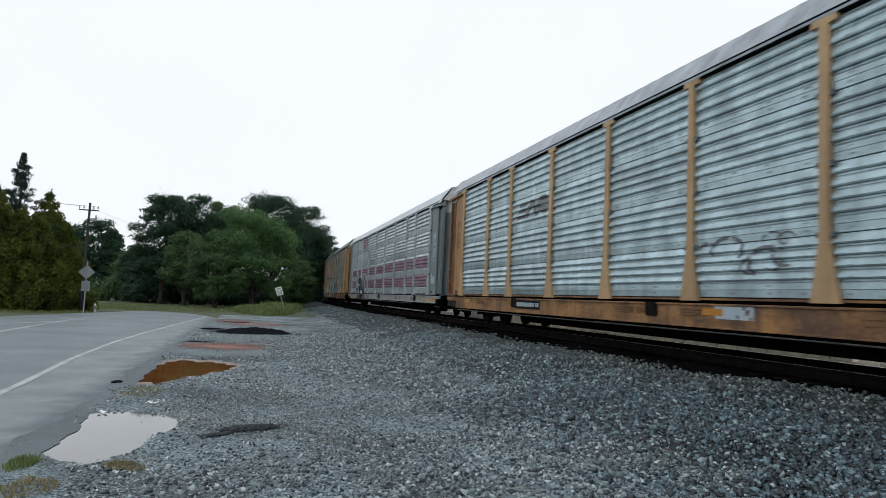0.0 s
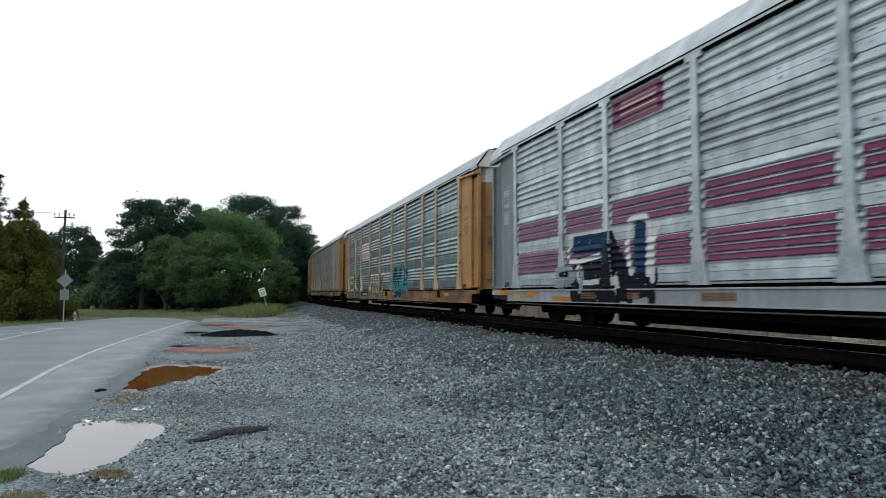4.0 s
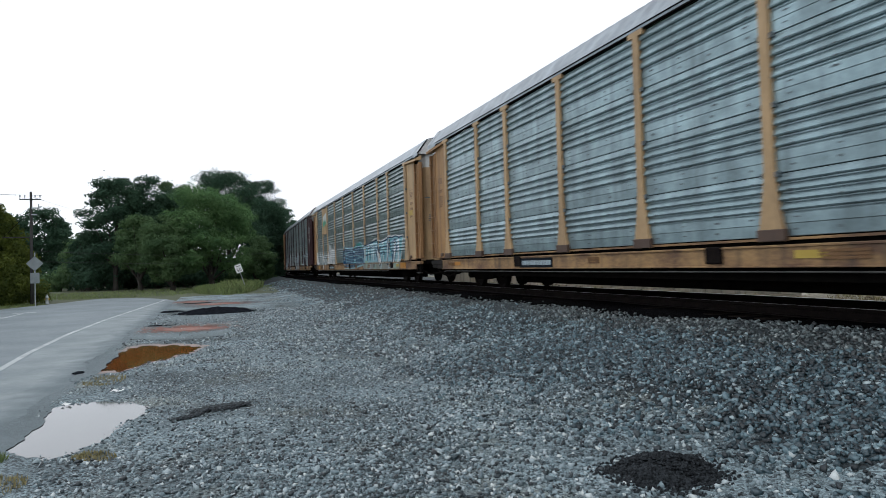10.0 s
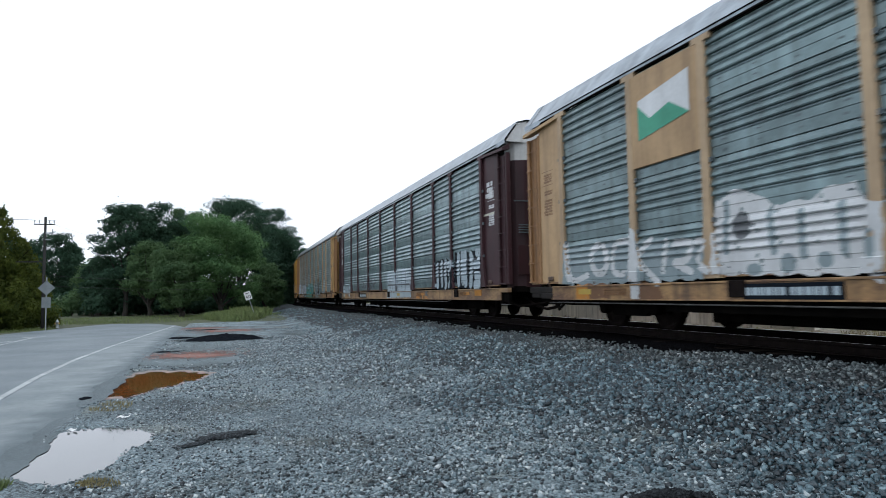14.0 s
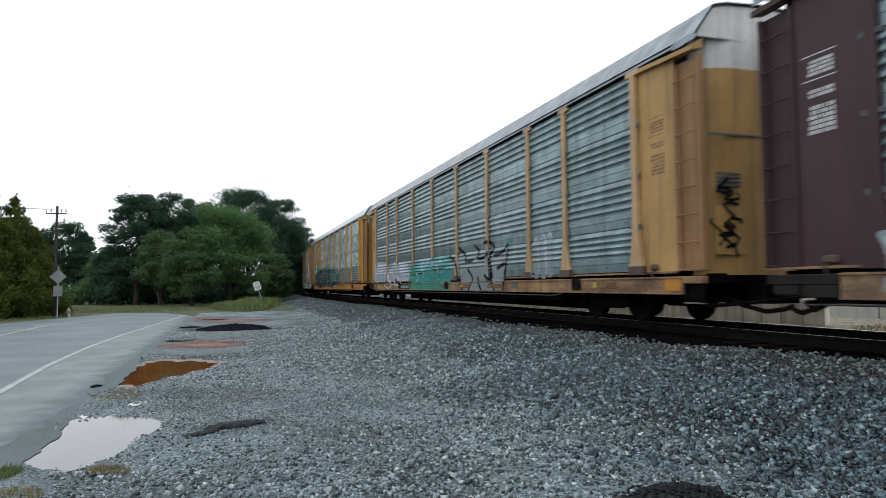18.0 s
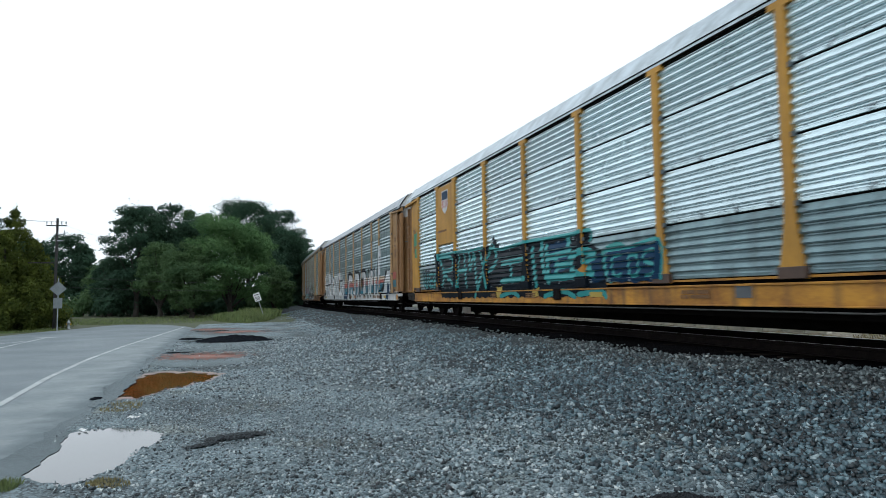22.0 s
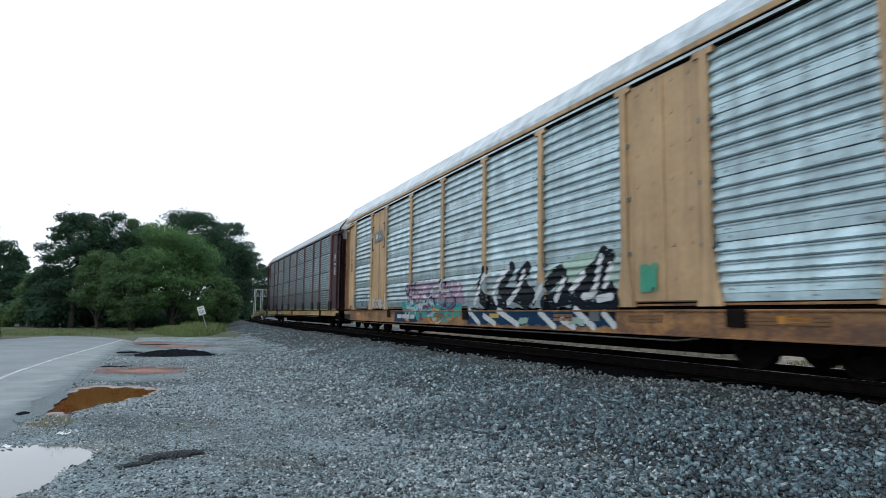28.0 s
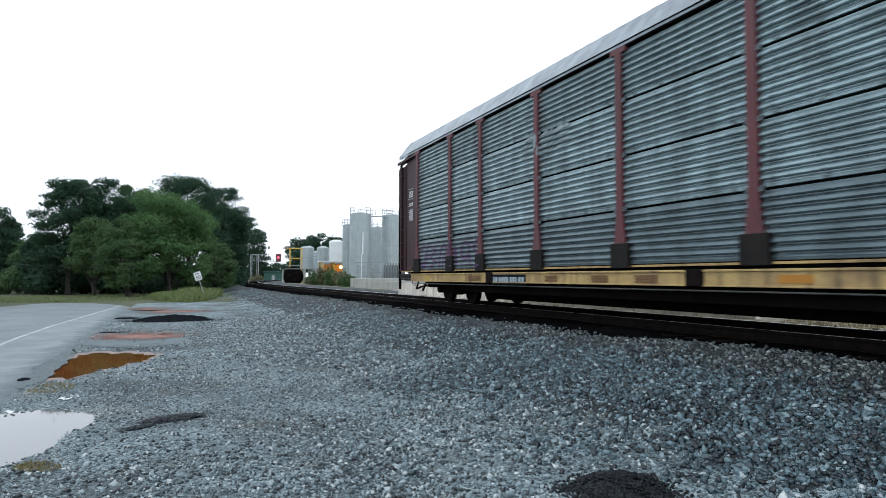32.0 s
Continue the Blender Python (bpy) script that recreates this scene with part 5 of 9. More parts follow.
class Canvas:
    """Paint on a fine grid over part of a wagon's near side: p metres from its front end, z above the rail."""

    def __init__(self, car, p0, p1, z0, z1):
        self.side = side_profile(SPECS[WAGONS.index(car)])
        z0 = max(z0, self.side[0][0])
        knots = [z0] + [z for z, d in self.side if z0 + 0.003 < z < z1 - 0.003] + [z1]
        lines = []
        for a, b in zip(knots[:-1], knots[1:]):
            lines += list(np.linspace(a, b, max(1, int(math.ceil((b - a) / 0.016))), endpoint=False))
        self.z = np.array(lines + [z1])
        self.p = np.arange(p0, p1 + 0.018, 0.018)
        self.P, self.Z = np.meshgrid((self.p[:-1] + self.p[1:]) / 2, (self.z[:-1] + self.z[1:]) / 2)
        self.c = np.full(self.P.shape, -1)
        self.names = []

    def ink(self, name):
        if name not in self.names:
            self.names.append(name)
        return self.names.index(name)

    def fill(self, mask, name):
        self.c[mask] = self.ink(name)

    def rect(self, p0, p1, z0, z1, name):
        self.fill((self.P > p0) & (self.P < p1) & (self.Z > z0) & (self.Z < z1), name)

    def poly(self, points, name):
        """A field with straight sides, its edges a little wavy."""
        X, Y = self.P + 0.02 * np.sin(self.Z * 17 + self.P * 5), self.Z + 0.02 * np.sin(self.P * 13)
        inside = np.zeros(X.shape, bool)
        for (a, b), (c, d) in zip(points, points[1:] + points[:1]):
            if b != d:
                inside ^= ((b > Y) != (d > Y)) & (X < (c - a) * (Y - b) / (d - b) + a)
        self.fill(inside, name)

    def oval(self, p, z, rp, rz, name, ring=0.0):
        d = np.hypot((self.P - p) / rp, (self.Z - z) / rz)
        self.fill((d < 1) & (d > ring), name)

    def far(self, points):
        """Distance to a chain of strokes."""
        best = np.full(self.P.shape, 99.0)
        if len(points) > 2:
            # round the bends
            ends = [points[0]] + points + [points[-1]]
            curve = []
            for a, b, c, d in zip(ends, ends[1:], ends[2:], ends[3:]):
                for k in range(4):
                    t = k / 4
                    curve.append(tuple(0.5 * (2 * b[i] + (c[i] - a[i]) * t + (2 * a[i] - 5 * b[i] + 4 * c[i] - d[i]) * t * t + (3 * b[i] - a[i] - 3 * c[i] + d[i]) * t ** 3) for i in (0, 1)))
            points = curve + [points[-1]]
        for (a, b), (c, d) in zip(points[:-1], points[1:]):
            l2 = max(1e-9, (c - a) ** 2 + (d - b) ** 2)
            t = np.clip(((self.P - a) * (c - a) + (self.Z - b) * (d - b)) / l2, 0, 1)
            best = np.minimum(best, np.hypot(self.P - a - t * (c - a), self.Z - b - t * (d - b)))
        return best

    def stroke(self, points, width, name):
        self.fill(self.far(points) < width / 2, name)

    def cloud(self, p0, p1, z0, z1, name, seed=0, rough=0.16):
        """A sprayed ground with an uneven outline."""
        k = lambda v, s: rough * (np.sin(v * 3.1 + seed + s) + 0.6 * np.sin(v * 7.3 + 2 * seed + s))
        self.fill((self.Z > z0 + k(self.P, 1) * 0.3) & (self.Z < z1 + k(self.P, 2)) & (self.P > p0 + k(self.Z, 3)) & (self.P < p1 + k(self.Z, 4)), name)

    def glyphs(self, p0, p1, z0, z1, n, fill, rim, seed, width=0.24, edge=0.09, lean=0.15, fade=None, shade=None):
        """A row of abstract letter-like figures made of thick strokes, rim first, then the fill."""
        rng = random.Random(seed)
        w = (p1 - p0) / n
        chains = []
        for i in range(n):
            c = p1 - (i + 0.5) * w
            a, h = w * 0.34, z1 - z0
            top, low = z1 - rng.uniform(0, 0.15) * h, z0 + rng.uniform(0, 0.12) * h
            mid = (top + low) / 2 + rng.uniform(-0.1, 0.1) * h
            kind = rng.choice("abcdef")
            flip = rng.choice((-1, 1))
            if kind == "a":
                g = [[(c + flip * a * math.sin(6.0 * k / 9 + 0.4), low + (top - low) * k / 9) for k in range(10)]]
            elif kind == "b":
                g = [[(c + a * math.cos(0.75 * k), mid + h * 0.30 * math.sin(0.75 * k)) for k in range(9)], [(c + flip * a, mid), (c + flip * a * 1.3, low)]]
            elif kind == "c":
                g = [[(c + a * (-1) ** k * rng.uniform(0.5, 1.0), low + (top - low) * k / 4) for k in range(5)]]
            elif kind == "d":
                g = [[(c + a * math.cos(0.4 * k - 0.1), low + (top - low) * math.sin(0.4 * k - 0.1)) for k in range(9)], [(c, low), (c + flip * a * 0.2, mid)]]
            elif kind == "e":
                g = [[(c + flip * a * math.cos(0.35 * k + 0.7), mid + h * 0.42 * math.sin(0.35 * k + 0.7)) for k in range(14)], [(c - flip * a, top), (c + flip * a * 0.3, low)]]
            else:
                g = [[(c + a, top), (c + a * 0.3, low), (c - a * 0.3, top - h * 0.2), (c - a, low)]]
            chains += [[(x - lean * (z - z0), z) for x, z in q] for q in g]
        for q in chains:
            self.fill(self.far(q) < width / 2 + edge, rim)
        if shade:
            for q in chains:
                self.fill(self.far([(x - 0.07, z - 0.07) for x, z in q]) < width / 2 + edge * 0.5, shade)
        for q in chains:
            d = self.far(q)
            self.fill(d < width / 2, fill)
            if fade:
                self.fill((d < width / 2) & (self.Z > z0 + (z1 - z0) * 0.62), fade)

    def blocks(self, p0, p1, z0, z1, n, fill, rim, cut, seed, edge=0.08, slope=0.0, gap=0.06, lean=0.1):
        """A row of blocky abstract figures: rims, bodies, then slots and bars cut into them."""
        rng = random.Random(seed)
        w, h = (p1 - p0) / n, z1 - z0
        bodies = []
        X = self.P + lean * (self.Z - z0) + 0.07 * np.sin(3.1 * self.Z + 2.3 * self.P + seed) + 0.05 * np.sin(7 * self.Z - 1.7 * self.P)
        H = self.Z + 0.09 * np.sin(2.9 * self.P + seed) + 0.04 * np.sin(7.1 * self.P + 2 * seed)
        for i in range(n):
            a, b = p0 + i * w + gap, p0 + (i + 1) * w - gap * rng.uniform(0.3, 1.2)
            low, top = z0 + rng.uniform(0, 0.08) * h, z1 - rng.uniform(0, 0.2) * h + slope * (n - 1 - i) / n
            tilt = rng.uniform(-0.12, 0.2)
            dx = np.maximum(a - X, X - b)
            dz = np.maximum(low - H, H - top - tilt * (X - (a + b) / 2))
            d = np.hypot(np.maximum(dx, 0), np.maximum(dz, 0)) + np.minimum(np.maximum(dx, dz), 0)
            bodies.append((a, b, low, top, d, X))
            self.fill(d < edge, rim)
        for a, b, low, top, d, X in bodies:
            self.fill(d < 0, fill)
            q = a + (b - a) * rng.uniform(0.3, 0.6)
            up = rng.random() < 0.5
            z_a, z_b = (low, low + (top - low) * rng.uniform(0.35, 0.55)) if up else (top - (top - low) * rng.uniform(0.35, 0.55), top)
            self.fill((np.abs(X - q) < (b - a) * 0.07) & (self.Z > z_a) & (self.Z < z_b) & (d < 0), cut)
            zc = low + (top - low) * rng.uniform(0.4, 0.75)
            side = (X > (a + b) / 2) if rng.random() < 0.5 else (X < (a + b) / 2)
            self.fill((np.abs(H - zc - 0.2 * (X - q)) < (top - low) * 0.055) & side & (d < 0), cut)
            if rng.random() < 0.4:
                self.fill((np.hypot(X - q, self.Z - zc) < (b - a) * 0.16) & (d < 0), cut)

    def scribble(self, p0, p1, z0, z1, n, inks, width, seed):
        """Many crossing loops and arcs."""
        rng = random.Random(seed)
        for k in range(n):
            p, z, r = rng.uniform(p0, p1), rng.uniform(z0 + 0.1, z1 - 0.1), rng.uniform(0.15, 0.42)
            a0, sw = rng.uniform(0, 6.3), rng.uniform(1.6, 5.0)
            self.stroke([(p + r * math.cos(a0 + sw * i / 7), z + 0.55 * r * math.sin(a0 + sw * i / 7)) for i in range(8)], width * rng.uniform(0.6, 1.4), rng.choice(inks))

    def holes(self, seed, amount):
        """Worn-off specks."""
        k = np.sin(self.P * 9 + seed) * np.sin(self.Z * 13 + seed) + np.sin(self.P * 23 - self.Z * 17 + seed) + 0.7 * np.sin(self.P * 41 + self.Z * 37)
        self.c[k > 2.4 - amount] = -1

    def apply(self, car, name="graffiti", label="", lift=0.006):
        P, Z = np.meshgrid(self.p, self.z)
        depth = np.interp(Z, [q[0] for q in self.side], [q[1] for q in self.side])
        half = 0.085 + 0.15 * np.clip(1 - (Z - SILL1) / 0.95, 0, 1) ** 1.3
        for q in POSTS:
            depth = np.where((np.abs(P - q) < half) & (Z > SILL1 - 0.02), SIDE + 0.087, depth)
        for q in POSTS:
            depth = np.where((np.abs(P - q) < 0.25) & (Z > SILL1 - 0.03) & (Z < SILL1 + 0.16), np.maximum(depth, SIDE + 0.098), depth)
        depth = np.where((P < POSTS[0] - 0.1) | (P > POSTS[-1] + 0.1), np.where(Z > SILL1 + 0.02, SIDE - 0.008, depth), depth)
        for i in self.flat:
            depth = np.where((P > POSTS[i] + 0.05) & (P < POSTS[i + 1] - 0.05) & (Z > SILL1 + 0.05), SIDE + 0.052, depth)
        # one strip of faces for every run of one colour along a row, cut where the depth steps
        ys = P[0] - HALF
        verts, inks = [], []
        flatc = np.abs(np.diff(depth, axis=1)) < 1e-6
        for r in range(self.c.shape[0]):
            row = self.c[r]
            even = flatc[r] & flatc[r + 1]
            cut = np.flatnonzero((row[1:] != row[:-1]) | ~even[1:] | ~even[:-1]) + 1
            for k0, k1 in zip(np.concatenate([[0], cut]), np.concatenate([cut, [len(row)]])):
                if row[k0] < 0:
                    continue
                za, zb = self.z[r], self.z[r + 1]
                verts += [(-(depth[r, k0] + lift), ys[k0], za), (-(depth[r + 1, k0] + lift), ys[k0], zb),
                          (-(depth[r + 1, k1] + lift), ys[k1], zb), (-(depth[r, k1] + lift), ys[k1], za)]
                inks.append(row[k0])
        if not inks:
            return
        verts, inks = np.array(verts).reshape(-1, 4, 3), np.array(inks)
        # tags that stand apart become parts of their own
        used = np.concatenate([[False], (self.c >= 0).any(axis=0), [False]]).astype(int)
        starts, ends = ys[np.flatnonzero(np.diff(used) == 1)], ys[np.flatnonzero(np.diff(used) == -1)]
        groups = [[starts[0], ends[0]]]
        for y0, y1 in zip(starts[1:], ends[1:]):
            if y0 - groups[-1][1] < 0.10:
                groups[-1][1] = y1
            else:
                groups.append([y0, y1])
        mid = verts[:, :, 1].mean(axis=1)
        for y0, y1 in groups:
            pick = (mid >= y0 - 0.01) & (mid <= y1 + 0.01)
            if not pick.any():
                continue
            v = verts[pick].reshape(-1, 3)
            ob = new(name, big_mesh(name, v, np.arange(len(v)).reshape(-1, 4), [SPRAY[k] for k in self.names], inks[pick]))
            ob.parent = car
            if label:
                ob["label"] = label

    flat = ()


def stencil(car, p0, p1, z0, z1, name, rows=1, seed=1, plate=None, x=None):
    """Small lettering as short bars, on a plate or straight on the paint."""
    rng = random.Random(seed)
    m = Mesh()
    d = outward((z0 + z1) / 2) + 0.010 if x is None else x
    mats = [SPRAY[name]]
    if plate:
        mats.append(SPRAY[plate])
        m.box(-d - 0.004, -d + 0.02, p0 - 0.06 - HALF, p1 + 0.06 - HALF, z0 - 0.04, z1 + 0.04, slot=1)
        d += 0.008
    h = (z1 - z0) / rows
    for r in range(rows):
        p = p0
        while p < p1 - 0.02:
            w = rng.uniform(0.5, 0.9) * h * 0.9
            if p + w > p1:
                break
            m.box(-d - 0.003, -d + 0.01, p - HALF, p + w - HALF, z0 + r * h + h * 0.12, z0 + (r + 1) * h - h * 0.12)
            p += w + h * rng.choice((0.2, 0.2, 0.2, 0.55))
    part("stencil", m, mats, car, "stencilled lettering")["kind"] = "stuff"


def patch(car, p0, p1, z0, z1, name, label, lift=0.004, x=None):
    m = Mesh()
    d = (outward((z0 + z1) / 2) if x is None else x) + lift
    m.box(-d, -d + 0.02, p0 - HALF, p1 - HALF, z0, z1)
    part("patch", m, SPRAY[name], car, label)


C = WAGONS
for i, car in enumerate(C):
    rng = random.Random(i)
    dark = i in (5, 10)
    # lettering of the end panels and of the sill
    for e0 in (0.85, 26.0):
        ink = "white" if dark else "mist" if i == 1 else "ink_brown"
        q = rng.uniform(-0.15, 0.1)
        for z0, z1, rows in ((3.52, 3.74, 4), (3.22, 3.34, 2), (2.72, 3.12, 6)):
            stencil(car, e0 + 0.12, e0 + 0.52, z0 + q, z1 + q, ink, rows, i + rows, x=SIDE - 0.009)
        for z in (3.46, 3.80):
            patch(car, e0 + 0.08, e0 + 0.60, z + q, z + q + 0.014, ink, "thin painted line", x=SIDE - 0.012)
    if i not in (1, 7, 8, 9):
        stencil(car, 18.55, 20.1, 0.65, 0.80, "mist", 1, i + 60, plate="black")
    stencil(car, 8.2, 8.9, 0.66, 0.82, "ink_brown", 2, i + 70)
    for k in range(5):
        p = rng.uniform(2.5, 25)
        stencil(car, p, p + rng.uniform(0.4, 0.9), 0.68, 0.82, "ink_brown", 3, i * 9 + k)
    for p in (2.9, 11.4, 24.4):
        patch(car, p, p + 0.5, 0.70, 0.81, "orange" if (i + int(p)) % 2 else "yellow", "worn reflector patch")
    patch(car, 7.3, 7.62, 0.68, 0.86, "grey", "dark routing card board")
    for p in (3.9, 13.2, 20.1):
        q = Mesh()
        q.box(-SIDE - 0.10, -SIDE - 0.05, p - HALF, p + 0.35 - HALF, SILL0 + 0.06, SILL1 - 0.06, c=0.01)
        part("jacking_pad", q, IRON, car)

# first wagon: faint dark tags
c = Canvas(C[0], 13.69, 23.48, 0.6, 4.6)
for k in range(3):
    c.rect(19.75 - 0.05 * k, 20.4 - 0.1 * k, 3.22 + 0.17 * k, 3.32 + 0.17 * k, "grey")
c.stroke([(19.6, 3.3), (19.3, 3.62), (19.0, 3.3)], 0.2, "grey")
c.oval(18.55, 3.5, 0.42, 0.24, "grey")
c.rect(18.2, 18.7, 3.44, 3.5, "mist")
c.apply(C[0], label="faint dark spray tags")
c = Canvas(C[0], 9.23, 13.18, 0.6, 3)
c.scribble(10.0, 12.2, 1.35, 2.0, 9, ("grey",), 0.05, 5)
c.holes(1, 0.9)
c.apply(C[0], label="faint dark spray tags")
c = Canvas(C[0], 10.31, 11.58, 0.6, 0.95)
c.rect(10.7, 11.58, 0.64, 0.86, "mist")
c.holes(4, 1.1)
c.apply(C[0], "patch_of_bare_paint", "flaked pale patch on the sill")

# second wagon: purple stripes on the ribs, badge, navy block letters
c = Canvas(C[1], POSTS[0] + 0.1, POSTS[-1] - 0.1, SILL1, ROWS[2])
for k, ribs in ((0, (0, 1, 2, 3)), (1, (0, 1, 2))):
    pitch = (ROWS[k + 1] - ROWS[k] - 0.014 - 0.30) / 4
    for r in ribs:
        z = ROWS[k] + 0.30 + r * pitch
        for a, b in zip(POSTS[:-1], POSTS[1:]):
            c.rect(a + 0.2, b - 0.19, z + pitch * 0.2, z + pitch * 0.95, "magenta")
c.apply(C[1], "stripe_paint", "purple stripes painted on the ribs", 0.003)
c = Canvas(C[1], 18.54, 21.09, 4.2, 4.87)
c.rect(18.9, 20.6, 4.0, 4.8, "magenta")
for k in range(4):
    c.rect(19.1, 20.3, 4.3 + k * 0.12, 4.35 + k * 0.12, "pink")
c.apply(C[1], "badge", "purple badge with pale lines")
c = Canvas(C[1], 18.78, 23.49, 0.45, 2.55)
c.poly([(22.38, 1.57), (20.73, 1.71), (20.02, 1.21), (19.18, 1.26), (19.23, 0.48), (22.3, 0.45), (22.43, 0.87)], "black")
c.poly([(22.33, 2.12), (20.74, 2.11), (20.42, 1.41), (21.06, 1.46), (21.21, 1.68), (22.36, 1.68)], "navy")
c.poly([(20.74, 2.14), (20.02, 1.21), (19.97, 0.49), (20.48, 0.48), (20.84, 1.69)], "black")
c.poly([(19.89, 2.21), (19.53, 2.17), (19.5, 1.18), (19.92, 1.21)], "navy")
for q in ([(22.42, 2.16), (20.74, 2.16)],
          [(22.42, 2.11), (22.44, 1.54), (21.17, 1.61)],
          [(22.09, 1.48), (22.06, 1.06), (21.17, 1.06)],):
    c.stroke(q, 0.12, "white")
for q in ([(20.58, 1.1), (20.45, 0.83), (20.1, 0.51)],
          [(20.02, 1.21), (20.12, 1.79), (19.99, 2.25), (19.49, 2.24), (19.4, 1.86), (19.47, 1.18)],
          [(19.13, 2.07), (19.26, 1.84), (19.34, 1.06)],):
    c.stroke(q, 0.15, "white")
for q in ([(23.12, 1.33), (22.56, 1.33), (22.35, 1.22), (22.8, 0.98), (23.03, 0.95)],
          [(21.95, 1.33), (21.98, 0.86)],
          [(19.83, 0.71), (19.81, 0.6), (19.48, 0.65)],):
    c.stroke(q, 0.16, "silver")
c.oval(22.67, 1.22, 0.47, 0.22, "silver")
c.oval(22.73, 1.24, 0.18, 0.07, "black")
c.rect(22.4, 23.3, 0.60, 0.72, "orange")
c.holes(2, 0.25)
c.apply(C[1], label="navy and black block graffiti with white outlines")

# third wagon: olive letters with cream rims, teal bubble, faded flag
c = Canvas(C[2], 13.61, 26.30, 0.45, 2.26)
c.poly([(26.32, 1.73), (24.89, 1.77), (23.46, 1.96), (22.56, 1.94), (21.37, 1.94), (20.34, 1.94), (20.25, 0.83), (20.19, 0.45), (26.01, 0.45), (26.3, 0.91)], "olive")
for q in ([(26.13, 1.93), (25.95, 0.91)],
          [(26.08, 1.95), (25.67, 1.64), (25.38, 1.93)],
          [(25.38, 1.93), (25.32, 0.9)],
          [(24.69, 1.99), (24.73, 1.02)],
          [(24.64, 1.87), (23.85, 1.86)],
          [(24.67, 1.47), (23.99, 1.47)],
          [(24.75, 1.02), (23.77, 1.02)],
          [(23.61, 2.25), (23.64, 0.97)],
          [(23.07, 2.27), (23.02, 0.95)],
          [(23.6, 1.61), (23.06, 1.6)],
          [(22.04, 2.01), (22.58, 1.86), (22.6, 1.15), (22.08, 1.04)],
          [(25.95, 0.91), (25.75, 0.53)],
          [(23.16, 0.93), (23.05, 0.51)],):
    c.stroke(q, 0.14, "cream")
for q in ([(20.84, 1.89), (20.57, 1.28), (20.65, 0.79), (20.43, 0.45)],
          [(20.43, 1.9), (20.39, 1.1)],):
    c.stroke(q, 0.2, "cream")
c.poly([(18.35, 1.81), (17.09, 1.86), (15.21, 1.81), (14.01, 1.81), (13.96, 1.28), (14.29, 0.98), (14.57, 0.46), (17.77, 0.45), (18.13, 0.89)], "olive")
for q in ([(18.35, 1.81), (17.98, 1.22), (18.08, 0.77), (17.76, 0.46)],
          [(17.62, 1.82), (17.82, 0.88)],
          [(17.62, 1.82), (17.21, 1.8), (17.47, 1.32), (17.02, 0.93), (17.15, 0.5)],
          [(16.86, 1.83), (16.72, 0.87), (16.26, 0.56)],
          [(16.41, 1.82), (16.23, 1.17), (16.35, 0.87)],
          [(16.03, 1.82), (15.21, 1.79)],
          [(15.99, 1.82), (15.93, 0.86), (15.44, 0.88)],
          [(15.97, 1.31), (15.46, 1.34)],
          [(15.21, 1.76), (15.07, 0.85), (14.82, 0.5)],
          [(14.81, 1.78), (14.25, 1.84), (14.02, 1.68), (14.36, 1.29), (14.54, 0.94)],
          [(14.55, 0.8), (14.6, 0.53)],):
    c.stroke(q, 0.13, "cream")
c.holes(3, 0.2)
c.apply(C[2], label="olive graffiti letters with cream outlines")

c = Canvas(C[2], 8.53, 13.16, 0.45, 2.10)
c.oval(11.44, 1.49, 0.70, 0.77, "cyan")
c.oval(10.49, 1.72, 0.45, 0.46, "cyan")
c.oval(9.39, 1.58, 0.51, 0.49, "cyan")
c.oval(11.24, 0.84, 0.65, 0.35, "cyan")
c.oval(10.47, 0.85, 0.52, 0.35, "cyan")
for q in ([(12.81, 1.35), (12.13, 1.39), (11.47, 1.31), (10.89, 1.14), (10.18, 1.21), (9.57, 1.3), (9.02, 1.37)],
          [(9.95, 1.1), (9.44, 1.04), (9.17, 0.98)],):
    c.stroke(q, 0.3, "cyan")
c.oval(11.46, 1.59, 0.52, 0.48, "navy")
c.oval(10.49, 1.71, 0.32, 0.31, "navy")
c.oval(9.38, 1.64, 0.38, 0.29, "navy")
c.oval(11.25, 0.77, 0.46, 0.23, "navy")
c.oval(10.48, 0.8, 0.37, 0.22, "navy")
c.oval(9.39, 1.2, 0.26, 0.09, "navy")
c.oval(11.39, 1.2, 0.27, 0.33, "cyan")
c.oval(11.39, 1.2, 0.16, 0.24, "navy")
c.oval(11.39, 1.2, 0.07, 0.14, "cyan")
c.oval(10.88, 1.31, 0.11, 0.28, "navy")
for q in ([(9.62, 1.63), (9.4, 1.67), (9.2, 1.59)],
          [(9.5, 1.8), (9.34, 1.51)],):
    c.stroke(q, 0.12, "cyan")
c.apply(C[2], label="teal and navy bubble graffiti")

c = Canvas(C[2], 17.9, 21.0, 2.8, 3.9)
for k in range(7):
    c.rect(18.14, 20.74, 2.87 + k * 0.137, 2.87 + (k + 1) * 0.137, "pink" if k % 2 else "rose")
c.holes(3, 0.4)
c.apply(C[2], "flag_panel", "faded flag with pink and white stripes")
c = Canvas(C[2], 6.94, 8.53, 1.0, 1.6)
c.glyphs(7.24, 8.13, 1.12, 1.4, 4, "grey", "grey", 8, width=0.05, edge=0)
c.apply(C[2], label="small dark tag")
c = Canvas(C[2], 25.7, 26.6, 1.9, 3.2)
c.cloud(26.02, 26.26, 2.35, 2.62, "black", 3, 0.05)
c.cloud(26.1, 26.2, 2.1, 2.2, "black", 5, 0.03)
c.apply(C[2], label="dark blue paint splash")

